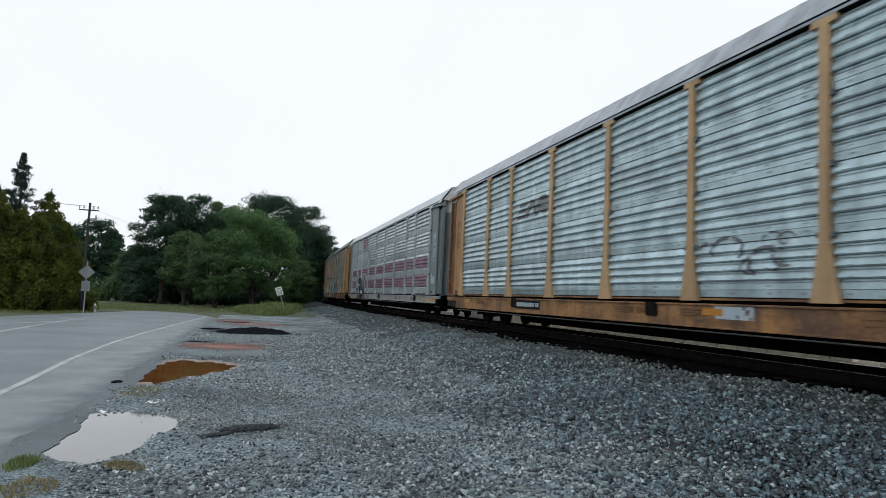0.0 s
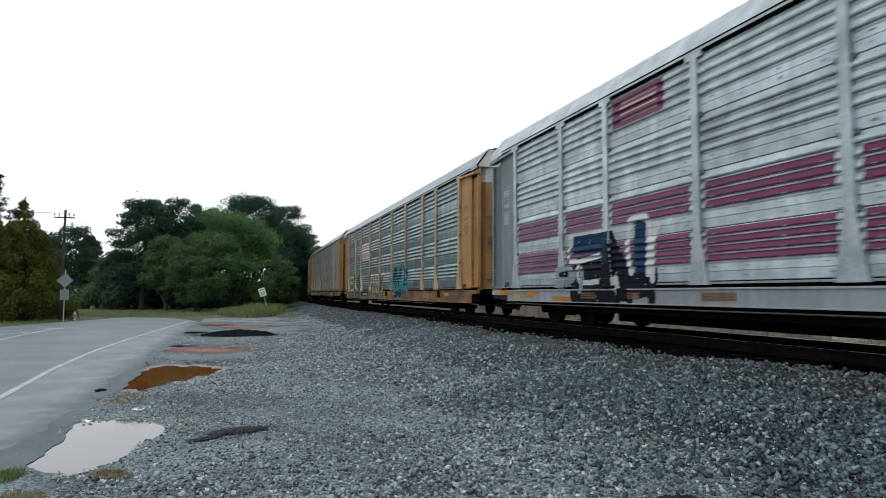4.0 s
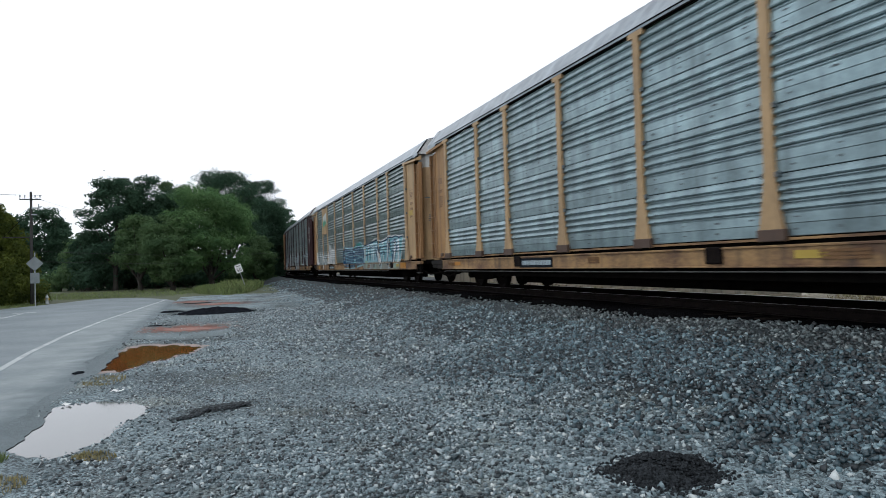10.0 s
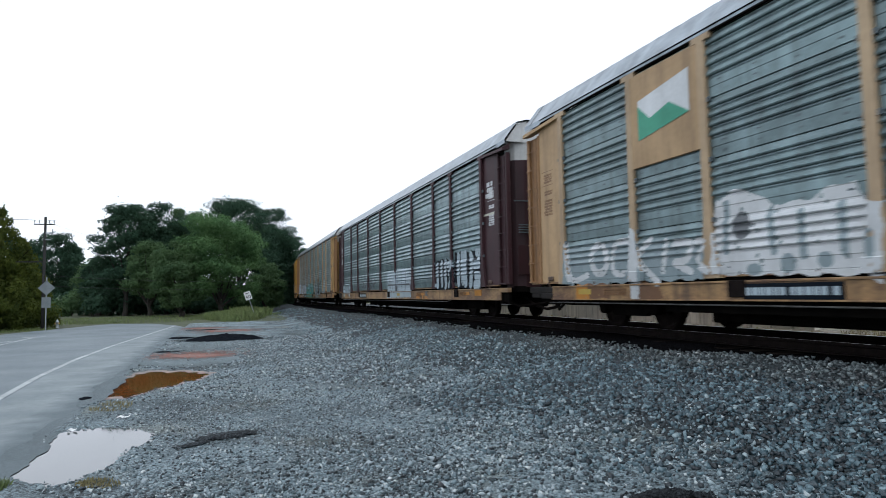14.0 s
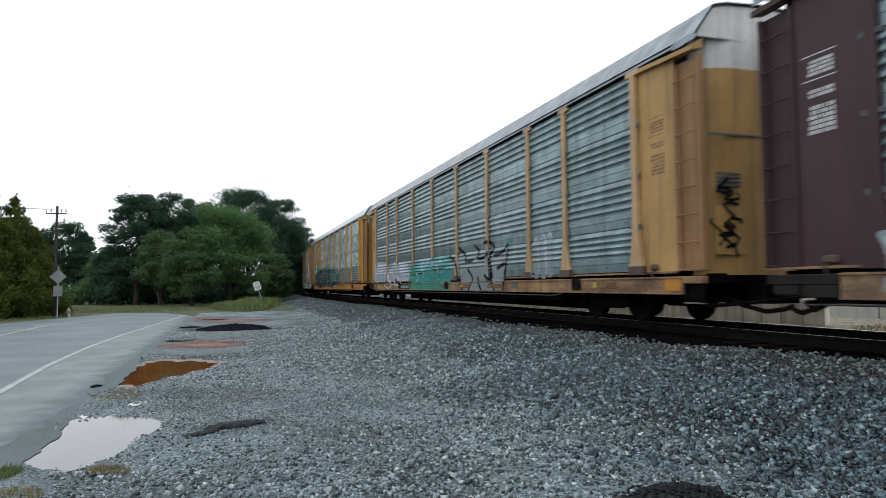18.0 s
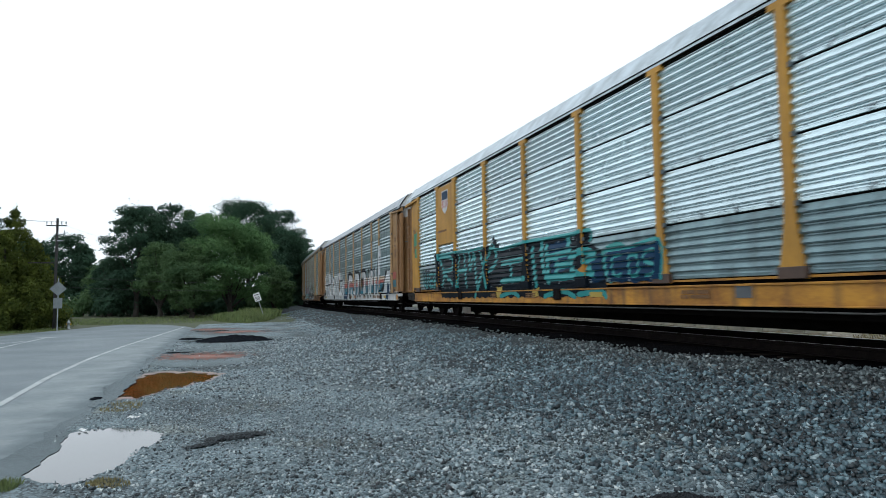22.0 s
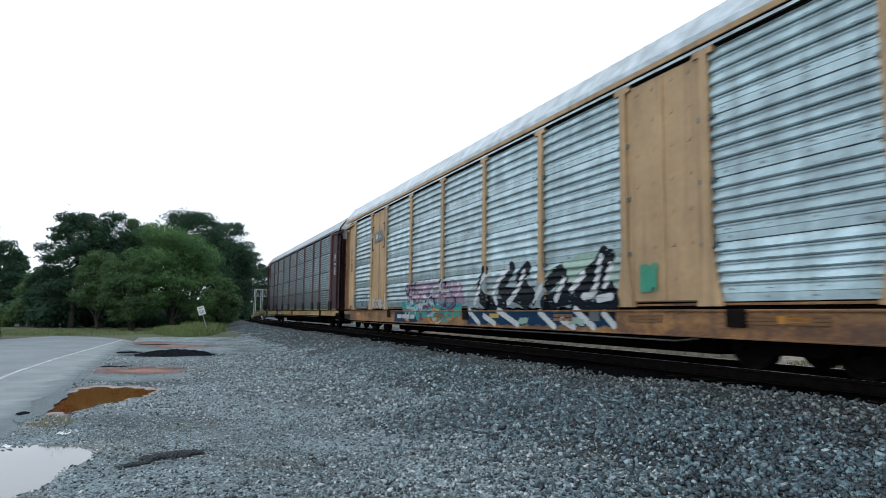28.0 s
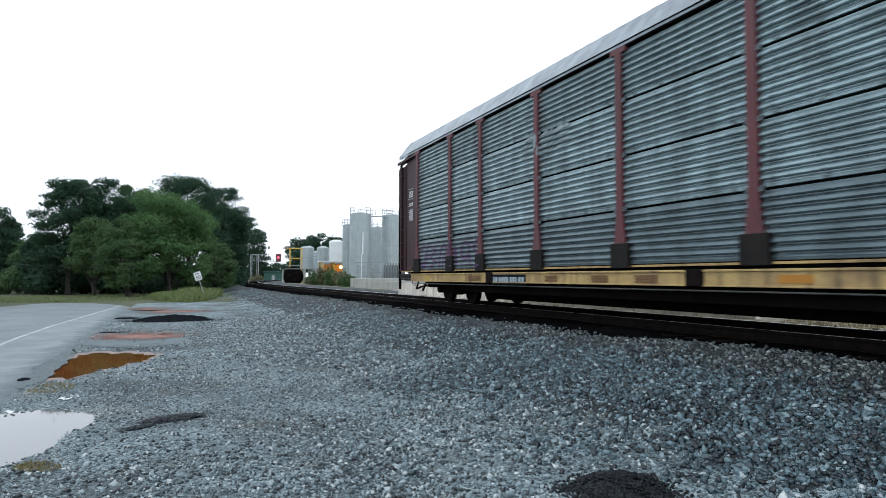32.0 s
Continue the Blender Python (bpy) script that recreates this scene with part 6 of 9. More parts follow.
# fifth wagon: tan badge panel, white tags, long blue piece
m = Mesh()
m.box(-SIDE - 0.07, -SIDE, POSTS[7] - HALF + 0.05, POSTS[8] - HALF - 0.05, 3.05, EAVE - 0.08, c=0.01)
badge = part("badge_panel", m, TAN, C[4], "tan steel panel with a green and white badge")
m = Mesh()
a, b = 21.15 - HALF, 22.55 - HALF
X = -SIDE - 0.075
m.face([(X, b, 3.55), (X, a, 3.75), (X, a, 4.5), (X, b, 4.3)], 0)
m.face([(X - 0.004, b, 3.55), (X - 0.004, a, 3.75), (X - 0.004, a + 0.5, 4.05), (X - 0.004, b - 0.35, 3.9), (X - 0.004, b, 4.2)], 1)
part("badge", m, [SPRAY["white"], SPRAY["green"]], badge)
c = Canvas(C[4], 2.00, 16.28, 0.45, 2.37)
c.poly([(9.74, 1.8), (7.89, 1.94), (6.98, 2.02), (6.29, 1.88), (5.35, 1.93), (4.52, 2.02), (4.11, 2), (3.57, 2.04), (3.01, 1.96), (2.36, 1.99), (2.47, 1.67), (2.81, 0.98), (2.94, 0.56), (9.7, 0.52), (9.82, 0.99)], "sky")
c.poly([(9.65, 0.93), (2.86, 0.95), (2.94, 0.56), (9.7, 0.52)], "putty")
for p, w, ink in ((9.2, 0.25, "green_mist"), (8.3, 0.2, "mist"), (7.4, 0.3, "green_mist"), (6.0, 0.2, "mist"), (4.4, 0.3, "mist"), (3.4, 0.2, "green_mist")):
    c.cloud(p - w, p + w, 0.6, 0.92, ink, int(p * 10), 0.12)
c.poly([(9.1, 1.66), (7.91, 1.71), (7.98, 1.05), (9.16, 1.02)], "cyan_pale")
c.poly([(6.04, 1.77), (5.26, 1.84), (5.24, 1.09), (5.94, 1.06)], "cyan_pale")
c.poly([(4.44, 1.94), (4.19, 1.94), (4.18, 1.14), (4.43, 1.14)], "cyan_pale")
c.poly([(2.88, 1.92), (2.45, 1.93), (2.69, 1.24), (3.01, 1.22)], "cyan_pale")
for p, w, ink in ((9.42, 0.10, "white"), (9.05, 0.07, "navy"), (8.72, 0.14, "white"), (8.36, 0.06, "navy"), (8.10, 0.12, "mist"), (7.72, 0.12, "white"), (7.46, 0.06, "navy"), (5.72, 0.12, "white"), (5.00, 0.06, "navy"), (4.10, 0.06, "navy")):
    c.stroke([(p, 1.80), (p - 0.05, 1.45), (p + 0.03, 1.08)], w, ink)
for q in ([(9.3, 1.30), (8.2, 1.34)], [(8.9, 1.62), (7.7, 1.70)], [(7.0, 1.32), (6.0, 1.34)], [(5.9, 1.60), (5.0, 1.66)], [(4.2, 1.40), (3.3, 1.44)]):
    c.stroke(q, 0.05, "navy")
for q in ([(6.75, 1.9), (6.46, 1.26), (6.27, 0.9)],
          [(4.79, 1.93), (4.65, 1.49), (4.83, 0.96)],
          [(3.6, 1.68), (3.7, 1.41), (3.97, 0.93)],):
    c.stroke(q, 0.36, "navy")
for q in ([(6.75, 1.9), (6.46, 1.26), (6.27, 0.9)],
          [(4.79, 1.93), (4.65, 1.49), (4.83, 0.96)],
          [(3.6, 1.68), (3.7, 1.41), (3.97, 0.93)],
          [(3.06, 1.78), (3.09, 1.36), (3.25, 0.86)],):
    c.stroke(q, 0.22, "white")
c.poly([(6.66, 1.64), (6.05, 1.66), (6.11, 1.48), (6.56, 1.47)], "deep_blue")
c.poly([(5.78, 1.43), (5.41, 1.45), (5.47, 1.26), (5.71, 1.22)], "deep_blue")
c.poly([(4.12, 1.84), (3.47, 1.94), (3.35, 1.85), (3.89, 1.74)], "deep_blue")
c.poly([(4.54, 1.79), (4.35, 1.79), (4.43, 1.47), (4.54, 1.46)], "deep_blue")
c.poly([(3.52, 1.59), (3.23, 1.62), (3.31, 1.38), (3.55, 1.36)], "deep_blue")
c.poly([(7.21, 1.62), (6.96, 1.66), (6.96, 1.16), (7.21, 1.15)], "deep_blue")
c.poly([(4.26, 1.23), (4.06, 1.24), (3.97, 0.91), (4.19, 0.9)], "deep_blue")
c.poly([(5.28, 1.65), (5.13, 1.65), (5.07, 1.46), (5.22, 1.45)], "deep_blue")
for q in ([(9.74, 1.79), (7.89, 1.91), (6.98, 1.99), (6.29, 1.85), (5.35, 1.91), (4.52, 2), (4.11, 1.98), (3.57, 2.02), (3.01, 1.94), (2.38, 1.98)],):
    c.stroke(q, 0.06, "navy")
for q in ([(7.89, 1.99), (6.97, 2.07), (6.29, 1.92), (5.35, 1.98), (4.52, 2.06), (4.1, 2.04), (3.56, 2.07), (3.01, 2), (2.35, 2.02)],
          [(2.36, 1.99), (2.47, 1.67), (2.79, 0.98)],):
    c.stroke(q, 0.06, "white")
c.poly([(15.63, 1.78), (13.69, 1.86), (11.83, 1.79), (11.2, 1.99), (10.43, 1.99), (10.2, 1.76), (9.44, 1.42), (9.66, 0.92), (10.74, 0.71), (15.15, 0.72), (15.38, 1.34)], "deep_blue")
for q in ([(15.93, 1.76), (15.32, 1.92), (13.69, 1.77), (11.75, 1.82), (11, 2.01), (10.43, 1.99), (9.75, 1.66)],
          [(15.63, 1.74), (15.4, 1.15), (14.88, 0.62)],
          [(14.88, 0.62), (12.38, 0.66), (9.67, 0.84)],):
    c.stroke(q, 0.08, "sky")
for q in ([(15.36, 1.53), (13.25, 1.32), (11.46, 1.36), (9.81, 1.11)],
          [(15.11, 1.1), (12.8, 0.99), (10, 0.92)],
          [(13.95, 1.8), (13.76, 1.1), (14.06, 0.71)],
          [(12.5, 1.75), (11.88, 1.3), (12.38, 0.73)],
          [(11.01, 1.9), (11.26, 1.35), (10.74, 0.79)],
          [(10.44, 1.93), (10.14, 1.3), (10.55, 0.78)],):
    c.stroke(q, 0.045, "sky")
for q in ([(15.5, 1.66), (14.4, 1.52), (12.9, 1.66), (11.9, 1.58)],
          [(15.2, 1.30), (14.2, 1.22), (13.1, 1.12), (11.6, 1.16), (10.2, 1.26)],
          [(14.8, 1.74), (14.5, 1.30), (14.7, 0.82)],
          [(13.1, 1.78), (12.9, 1.2), (13.2, 0.76)],
          [(11.7, 1.78), (11.5, 1.2), (11.7, 0.78)]):
    c.stroke(q, 0.04, "sky")
for q in ([(11.9, 1.80), (11.3, 1.93), (10.7, 1.90), (10.3, 1.70)],):
    c.stroke(q, 0.14, "teal")
c.holes(9, 0.2)
c.apply(C[4], label="long navy and sky-blue graffiti piece")

c = Canvas(C[4], 17.57, 25.89, 0.45, 2.59)
c.poly([(25.49, 1.77), (22.98, 1.73), (20.94, 1.54), (20.98, 0.93), (25.54, 0.91)], "silver")
for q in ([(25.4, 1.81), (25.27, 1.04), (24.59, 1.11)],
          [(23.11, 1.72), (23.51, 1.67), (23.61, 1.16), (23.15, 1.1)],
          [(22.37, 1.69), (22.75, 1.35), (22.19, 0.89)],
          [(21.93, 1.62), (22.07, 1.1)],
          [(21.72, 1.57), (21.32, 1.54), (21.43, 1.28), (21.74, 1.23), (21.35, 1.07)],
          [(21.17, 1.56), (20.94, 1.51), (21.14, 1.26), (20.88, 1.06)],):
    c.stroke(q, 0.13, "white")
c.oval(24.11, 1.42, 0.38, 0.37, "white", 0.55)
c.stroke([(22.91, 1.81), (22.85, 0.68)], 0.28, "white")
c.poly([(20.72, 2.12), (20.37, 2.29), (19.91, 2.19), (19.63, 1.97), (19.28, 1.95), (18.96, 1.96), (18.6, 2.09), (18.32, 2.07), (18.18, 1.82), (17.92, 1.79), (17.98, 0.81), (18.19, 0.91), (20.8, 0.99)], "white")
c.oval(20.18, 1.72, 0.18, 0.21, "grey")
c.oval(19.98, 1.05, 0.15, 0.09, "silver")
c.oval(19.37, 1.11, 0.13, 0.14, "silver")
c.oval(18.78, 1.13, 0.12, 0.11, "silver")
c.oval(18.12, 1.29, 0.07, 0.19, "silver")
for q in ([(20.47, 2.09), (20.52, 1.35)],
          [(19.63, 1.86), (19.6, 1.29)],
          [(19.1, 1.79), (19.11, 1.2)],
          [(18.5, 1.82), (18.49, 1.21)],):
    c.stroke(q, 0.12, "silver")
c.holes(5, 0.55)
c.apply(C[4], label="white throw-up tags")

c = Canvas(C[4], 20.6, 25.4, SILL0 + 0.02, SILL1 - 0.02)
for k, (p, w, ink) in enumerate(((24.7, 0.3, "orange"), (24.1, 0.35, "brown"), (22.3, 0.3, "brown"))):
    c.cloud(p - w, p + w, 0.58, 0.98, ink, k, 0.12)
c.holes(12, 0.5)
c.apply(C[4], "paint_smear", "brown and orange smears on the sill", 0.003)
patch(C[1], 1.48, 2.0, 0.60, 0.76, "yellow", "yellow plate on the sill")
patch(C[1], 0.58, 1.14, 0.67, 0.84, "orange", "faded orange patch on the sill")
patch(C[1], 25.74, 26.60, 0.76, 0.885, "orange", "faded orange patch on the sill")
patch(C[1], 25.2, 25.64, 0.60, 0.76, "yellow", "yellow plate on the sill")
patch(C[1], 24.16, 24.68, 0.76, 0.86, "orange", "faded orange patch on the sill")
patch(C[2], 25.77, 26.68, 0.76, 0.88, "orange", "faded orange patch on the sill")
patch(C[5], 1.89, 2.43, 0.68, 0.88, "orange", "faded orange patch on the sill")
patch(C[6], 0.52, 0.95, 0.64, 0.86, "orange", "faded orange patch on the sill")
patch(C[8], 0.48, 0.74, 0.61, 0.86, "orange", "faded orange patch on the sill")
patch(C[8], 0.74, 0.86, 0.60, 0.89, "blue_green", "blue-green overspray on the sill")
# white paint smeared on the silver wagon's end panel
m = Mesh()
ring = [(0.95, 1.50), (1.02, 1.44), (1.14, 1.40), (1.30, 1.42), (1.44, 1.46), (1.51, 1.50), (1.50, 1.60), (1.44, 1.64), (1.50, 1.74), (1.49, 1.84), (1.42, 1.88), (1.36, 1.80), (1.24, 1.73), (1.10, 1.72), (0.99, 1.76), (0.96, 1.64)]
m.extrude(ring, [lambda w, x=x: (x, w[0] - HALF, w[1]) for x in (-SIDE - 0.0, -SIDE + 0.008)])
part("paint_smear", m, SPRAY["mist"], C[1], "white paint smear")
# black scrawl on the curved end of the seventh wagon
m, rng = Mesh(), random.Random(17)
for k in range(9):
    x, z = rng.uniform(-1.15, -0.75), rng.uniform(1.55, 2.35)
    pts = [(x + 0.16 * math.sin(1.3 * j + k), -HALF + 0.028 - 0.0007 * k, z + 0.11 * j * math.cos(0.5 * k + 0.3 * j)) for j in range(5)]
    m.tube(pts, 0.024, 4)
part("end_scrawl", m, SPRAY["black"], C[6], "black scrawl on the end door")
patch(C[4], 1.0, 1.5, 2.72, 2.92, "yellow", "yellow placard with worn lettering", x=SIDE - 0.008)
patch(C[4], 1.95, 2.75, 0.62, 0.86, "orange", "faded orange patch on the sill")

# sixth wagon: pale throw-ups with black shade
c = Canvas(C[5], 1.49, 14.20, 0.45, 2.43)
c.poly([(4.31, 2.12), (3.95, 2.13), (3.02, 2.09), (2.04, 2.1), (1.84, 1.88), (1.91, 0.89), (4.04, 0.94), (4.38, 1.18)], "black")
for q in ([(3.96, 2), (3.98, 1.1)],
          [(3.6, 2.02), (3.58, 1.14)],
          [(3.33, 2.03), (3.32, 1.07)],
          [(2.84, 1.97), (2.73, 1.73), (2.87, 1.04)],
          [(2.31, 2.01), (2.05, 1.97), (2.12, 1.82)],
          [(2.47, 1.64), (2.01, 1.64)],
          [(2.42, 1.3), (1.97, 1.29)],
          [(2.51, 1.03), (1.99, 1.05)],):
    c.stroke(q, 0.27, "mist")
c.poly([(6.46, 1.93), (5.31, 2), (4.45, 1.83), (4.47, 0.92), (6.13, 0.88)], "black")
for q in ([(6.19, 1.79), (6.18, 1.05)],
          [(5.71, 1.85), (5.71, 1.1)],
          [(5.29, 1.9), (5.3, 1.02)],
          [(5.01, 1.77), (4.56, 1.79), (4.68, 1.61)],
          [(4.87, 1.52), (4.77, 1.07)],):
    c.stroke(q, 0.24, "mist")
for q in ([(8.56, 1.54), (8.54, 1.18)],
          [(8.12, 1.52), (8.19, 1.21)],
          [(7.78, 1.54), (7.48, 1.18)],
          [(7.14, 1.5), (7.27, 1.17)],):
    c.stroke(q, 0.12, "silver")
c.poly([(13.85, 1.81), (12.18, 1.77), (11.89, 1.92), (10.06, 1.84), (9.66, 1.37), (9.61, 0.64), (13.78, 0.59)], "mist")
for q in ([(13.38, 1.66), (13.28, 0.95)],
          [(12.62, 1.62), (12.98, 0.82)],
          [(11.9, 1.81), (12.03, 0.81)],
          [(11.25, 1.71), (11.19, 0.91)],
          [(10.52, 1.72), (10.71, 0.8)],
          [(13.73, 1.2), (10, 1.18)],):
    c.stroke(q, 0.06, "grey")
for q in ([(8.77, 0.75), (8.72, 0.48)],
          [(8.44, 0.77), (8.41, 0.49)],
          [(8.78, 0.62), (8.42, 0.63)],
          [(8.18, 0.75), (7.84, 0.76)],
          [(8, 0.74), (7.97, 0.5)],
          [(7.62, 0.76), (7.61, 0.51)],
          [(7.31, 0.76), (7.6, 0.63), (7.26, 0.52)],):
    c.stroke(q, 0.1, "orange")
c.holes(6, 0.5)
c.apply(C[5], label="pale blue spray tags with black shade")

c = Canvas(C[5], 23.0, 25.9, 0.6, 1.7)
c.blocks(23.2, 25.6, 0.75, 1.45, 3, "mist", "silver", "grey", 41, edge=0.07, gap=0.13, lean=0.06)
c.holes(6, 0.7)
c.apply(C[5], label="pale blue spray tag")
c = Canvas(C[5], 16.0, 20.3, 0.9, 1.8)
c.glyphs(16.1, 20.14, 1.1, 1.6, 4, "grey", "grey", 46, width=0.09, edge=0.0)
c.apply(C[5], label="dark scrawled tag")
stencil(C[5], 1.05, 1.6, 3.55, 4.05, "white", 3, 77, x=SIDE - 0.004)
patch(C[5], 0.95, 1.75, 3.05, 3.11, "cream", "cream line", x=SIDE - 0.008)

# seventh wagon: white, green, black and silver pieces
c = Canvas(C[6], 4.95, 25.98, 0.45, 2.38)
c.poly([(25.63, 1.99), (24.71, 2.02), (23.15, 1.87), (23.1, 0.98), (25.55, 0.97)], "haze")
c.poly([(21.95, 1.64), (21.5, 1.89), (21.13, 1.69), (21.07, 0.99), (22.73, 0.98), (22.64, 1.43)], "haze")
c.poly([(20.93, 1.84), (20.21, 1.82), (19.48, 1.81), (19, 1.73), (18.78, 1.45), (18.81, 0.98), (20.64, 0.98)], "haze")
c.oval(25.21, 1.71, 0.36, 0.32, "white", 0.8)
c.oval(24.53, 1.72, 0.30, 0.31, "white", 0.8)
c.oval(23.95, 1.73, 0.28, 0.29, "white", 0.8)
c.oval(23.45, 1.65, 0.29, 0.29, "white", 0.8)
c.oval(25.23, 1.21, 0.32, 0.22, "white", 0.8)
c.oval(24.36, 1.19, 0.40, 0.21, "white", 0.8)
c.oval(23.46, 1.16, 0.28, 0.20, "white", 0.8)
c.oval(21.52, 1.53, 0.42, 0.40, "white", 0.8)
c.oval(22.37, 1.22, 0.35, 0.32, "white", 0.8)
c.oval(21.35, 1.11, 0.43, 0.19, "white", 0.8)
c.oval(20.42, 1.43, 0.41, 0.43, "white", 0.8)
c.oval(19.85, 1.4, 0.36, 0.43, "white", 0.8)
c.oval(19.2, 1.39, 0.40, 0.41, "white", 0.8)
c.oval(19.43, 1.12, 0.21, 0.16, "white", 0.8)
for q in ([(23.5, 0.81), (22.6, 0.64), (22.05, 0.82)],
          [(21.54, 0.84), (20.65, 0.8), (20.24, 0.94)],
          [(23.07, 1.93), (22.95, 1.06)],
          [(21.04, 1.84), (20.96, 1.09)],):
    c.stroke(q, 0.07, "white")
c.poly([(18.1, 1.57), (17.24, 1.73), (15.45, 1.75), (15.17, 1.85), (13.49, 1.85), (13.08, 1.67), (13.02, 0.57), (18.13, 0.52)], "cyan")
c.poly([(18.12, 0.89), (13, 0.91), (13.02, 0.55), (18.13, 0.5)], "green")
c.poly([(17.24, 1.66), (15.45, 1.67), (13.5, 1.78), (13.39, 1.64), (15.45, 1.52), (17.25, 1.51)], "sky")
for q in ([(17.76, 1.3), (16.25, 1.38)],
          [(17.25, 1.35), (17.43, 0.91)],
          [(16.02, 1.49), (15.89, 1.01)],
          [(15.46, 1.35), (15.34, 0.89)],
          [(14.93, 1.44), (13.62, 1.5)],
          [(14.55, 1.43), (14.69, 0.88)],
          [(13.96, 1.41), (13.42, 0.92)],):
    c.stroke(q, 0.12, "teal")
for q in ([(17.86, 1.22), (16.37, 1.3)],
          [(14.98, 1.36), (13.69, 1.42)],
          [(14.31, 1.4), (14.45, 0.93)],):
    c.stroke(q, 0.06, "black")
c.scribble(13.2, 18.6, 0.95, 1.8, 34, ("teal", "sky", "green", "teal", "cyan"), 0.09, 58)
c.scribble(13.2, 18.6, 0.55, 0.9, 14, ("teal", "cyan", "green"), 0.10, 59)
c.poly([(12.19, 1.76), (10.33, 1.8), (9.28, 1.87), (7.99, 1.78), (8.3, 0.62), (11.8, 0.58), (12.04, 1.14)], "silver")
for q in ([(13.07, 1.82), (12.3, 1.48), (12.1, 0.96)],
          [(12.09, 2.04), (11.41, 1.77), (11.42, 1.56), (10.78, 1.57)],
          [(12.13, 1.05), (11.63, 0.57)],
          [(10.61, 2.04), (10.16, 1.83), (10.34, 1.63), (9.8, 1.62), (9.29, 1.74)],
          [(11.26, 1.3), (10.81, 0.94), (11.17, 0.57)],
          [(10.37, 1.01), (9.95, 0.59)],
          [(9.78, 2.08), (9.27, 2.06), (8.97, 1.88), (9.27, 1.6), (9.18, 0.99)],
          [(8.94, 1.65), (8.29, 1.73), (7.87, 1.97), (8.01, 1.51), (8.22, 1.11)],
          [(9.57, 1.07), (9.1, 0.83), (8.86, 0.58)],
          [(8.21, 1.07), (8.29, 0.6)],
          [(8.74, 1.27), (8.21, 1.38)],):
    c.stroke(q, 0.11, "black")
c.stroke([(7.93, 2.05), (7.82, 1.83)], 0.12, "green")
for q in ([(6.18, 1.9), (6.18, 1.09)],
          [(5.79, 1.93), (5.76, 1.08)],
          [(5.41, 1.96), (5.4, 1.11)],):
    c.stroke(q, 0.34, "silver")
for q in ([(6.3, 1.85), (6.18, 1.95), (6.05, 1.82), (6.03, 1.09)],
          [(5.89, 1.91), (5.79, 2), (5.64, 1.88), (5.63, 1.07)],
          [(5.52, 1.97), (5.4, 2.03), (5.3, 1.94)],):
    c.stroke(q, 0.08, "mist")
c.holes(7, 0.4)
c.apply(C[6], label="white, green and black graffiti along the side")

# eighth wagon: yellow badge panel, black letters with teal rims
m = Mesh()
m.box(-SIDE - 0.07, -SIDE, POSTS[7] - HALF + 0.05, POSTS[8] - HALF - 0.05, 2.65, EAVE - 0.10, c=0.01)
badge = part("badge_panel", m, BRIGHT_Y, C[7], "yellow steel panel with a shield")
m = Mesh()
X, mid = -SIDE - 0.075, 21.85 - HALF
sh = [(-0.36, 4.62), (0.36, 4.62), (0.36, 4.05), (0.2, 3.86), (0, 3.76), (-0.2, 3.86), (-0.36, 4.05)]
m.face([(X, mid + y, z) for y, z in sh][::-1], 0)
m.face([(X - 0.004, mid + y, z) for y, z in ((-0.33, 4.28), (0.33, 4.28), (0.33, 4.58), (-0.33, 4.58))], 1)
for k in range(4):
    y = -0.3 + k * 0.17
    m.face([(X - 0.004, mid + a, z) for a, z in ((y, 4.26), (y + 0.08, 4.26), (y + 0.08, 3.98), (y, 3.98))], 2)
part("shield", m, [SPRAY["white"], SPRAY["navy"], SPRAY["red"]], badge)
stencil(C[7], 21.7, 23.1, 3.1, 3.2, "brown", 1, 4, x=SIDE + 0.072)
c = Canvas(C[7], 7.45, 25.45, 0.45, 2.97)
c.poly([(23.34, 2.39), (21, 2.31), (18.18, 2.26), (17.6, 2.25), (17.4, 2.51), (17.06, 2.29), (16.9, 2.09), (15.12, 2.19), (14.51, 2.16), (12.88, 2.15), (11.92, 2.19), (11.9, 1.89), (11.47, 1.69), (11.35, 1.49), (11.25, 0.71), (22.26, 0.69), (23.04, 1.4)], "black")
c.poly([(13.85, 2), (12.89, 2.05), (12.68, 1.35), (13.69, 1.28)], "navy")
c.poly([(11.89, 1.59), (11.47, 1.61), (11.38, 1.04), (11.92, 1)], "navy")
for q in ([(23, 2.3), (21, 2.28), (19.48, 2.23), (18.18, 2.26)],
          [(17.7, 2.21), (16.9, 2.09), (15.13, 2.17), (13.84, 2.15), (12.88, 2.14), (11.92, 2.16), (11.9, 1.95)],):
    c.stroke(q, 0.09, "cyan")
for q in ([(22.83, 2.22), (22.15, 1.61), (22.36, 1.13)],
          [(22.67, 2.21), (21.29, 2.1), (21.25, 1.71), (22.21, 1.62), (21.06, 1.15)],
          [(20.47, 2.1), (20.65, 1.09)],
          [(20.5, 1.59), (19.75, 1.61)],
          [(19.96, 2.11), (19.77, 1.07)],
          [(19.48, 2.18), (19.39, 1.59), (19.03, 2.09), (18.82, 1.05)],
          [(18.49, 2.09), (17.86, 1.02)],
          [(17.71, 2.07), (18.54, 1.24), (18.88, 0.74)],
          [(17.42, 2.23), (17.14, 1.83), (17.46, 1.58), (17.74, 1.5)],
          [(16.76, 1.67), (15.26, 1.72)],
          [(16.13, 1.67), (16.09, 1.15)],
          [(16.79, 1.16), (15.18, 1.2)],):
    c.stroke(q, 0.15, "cyan")
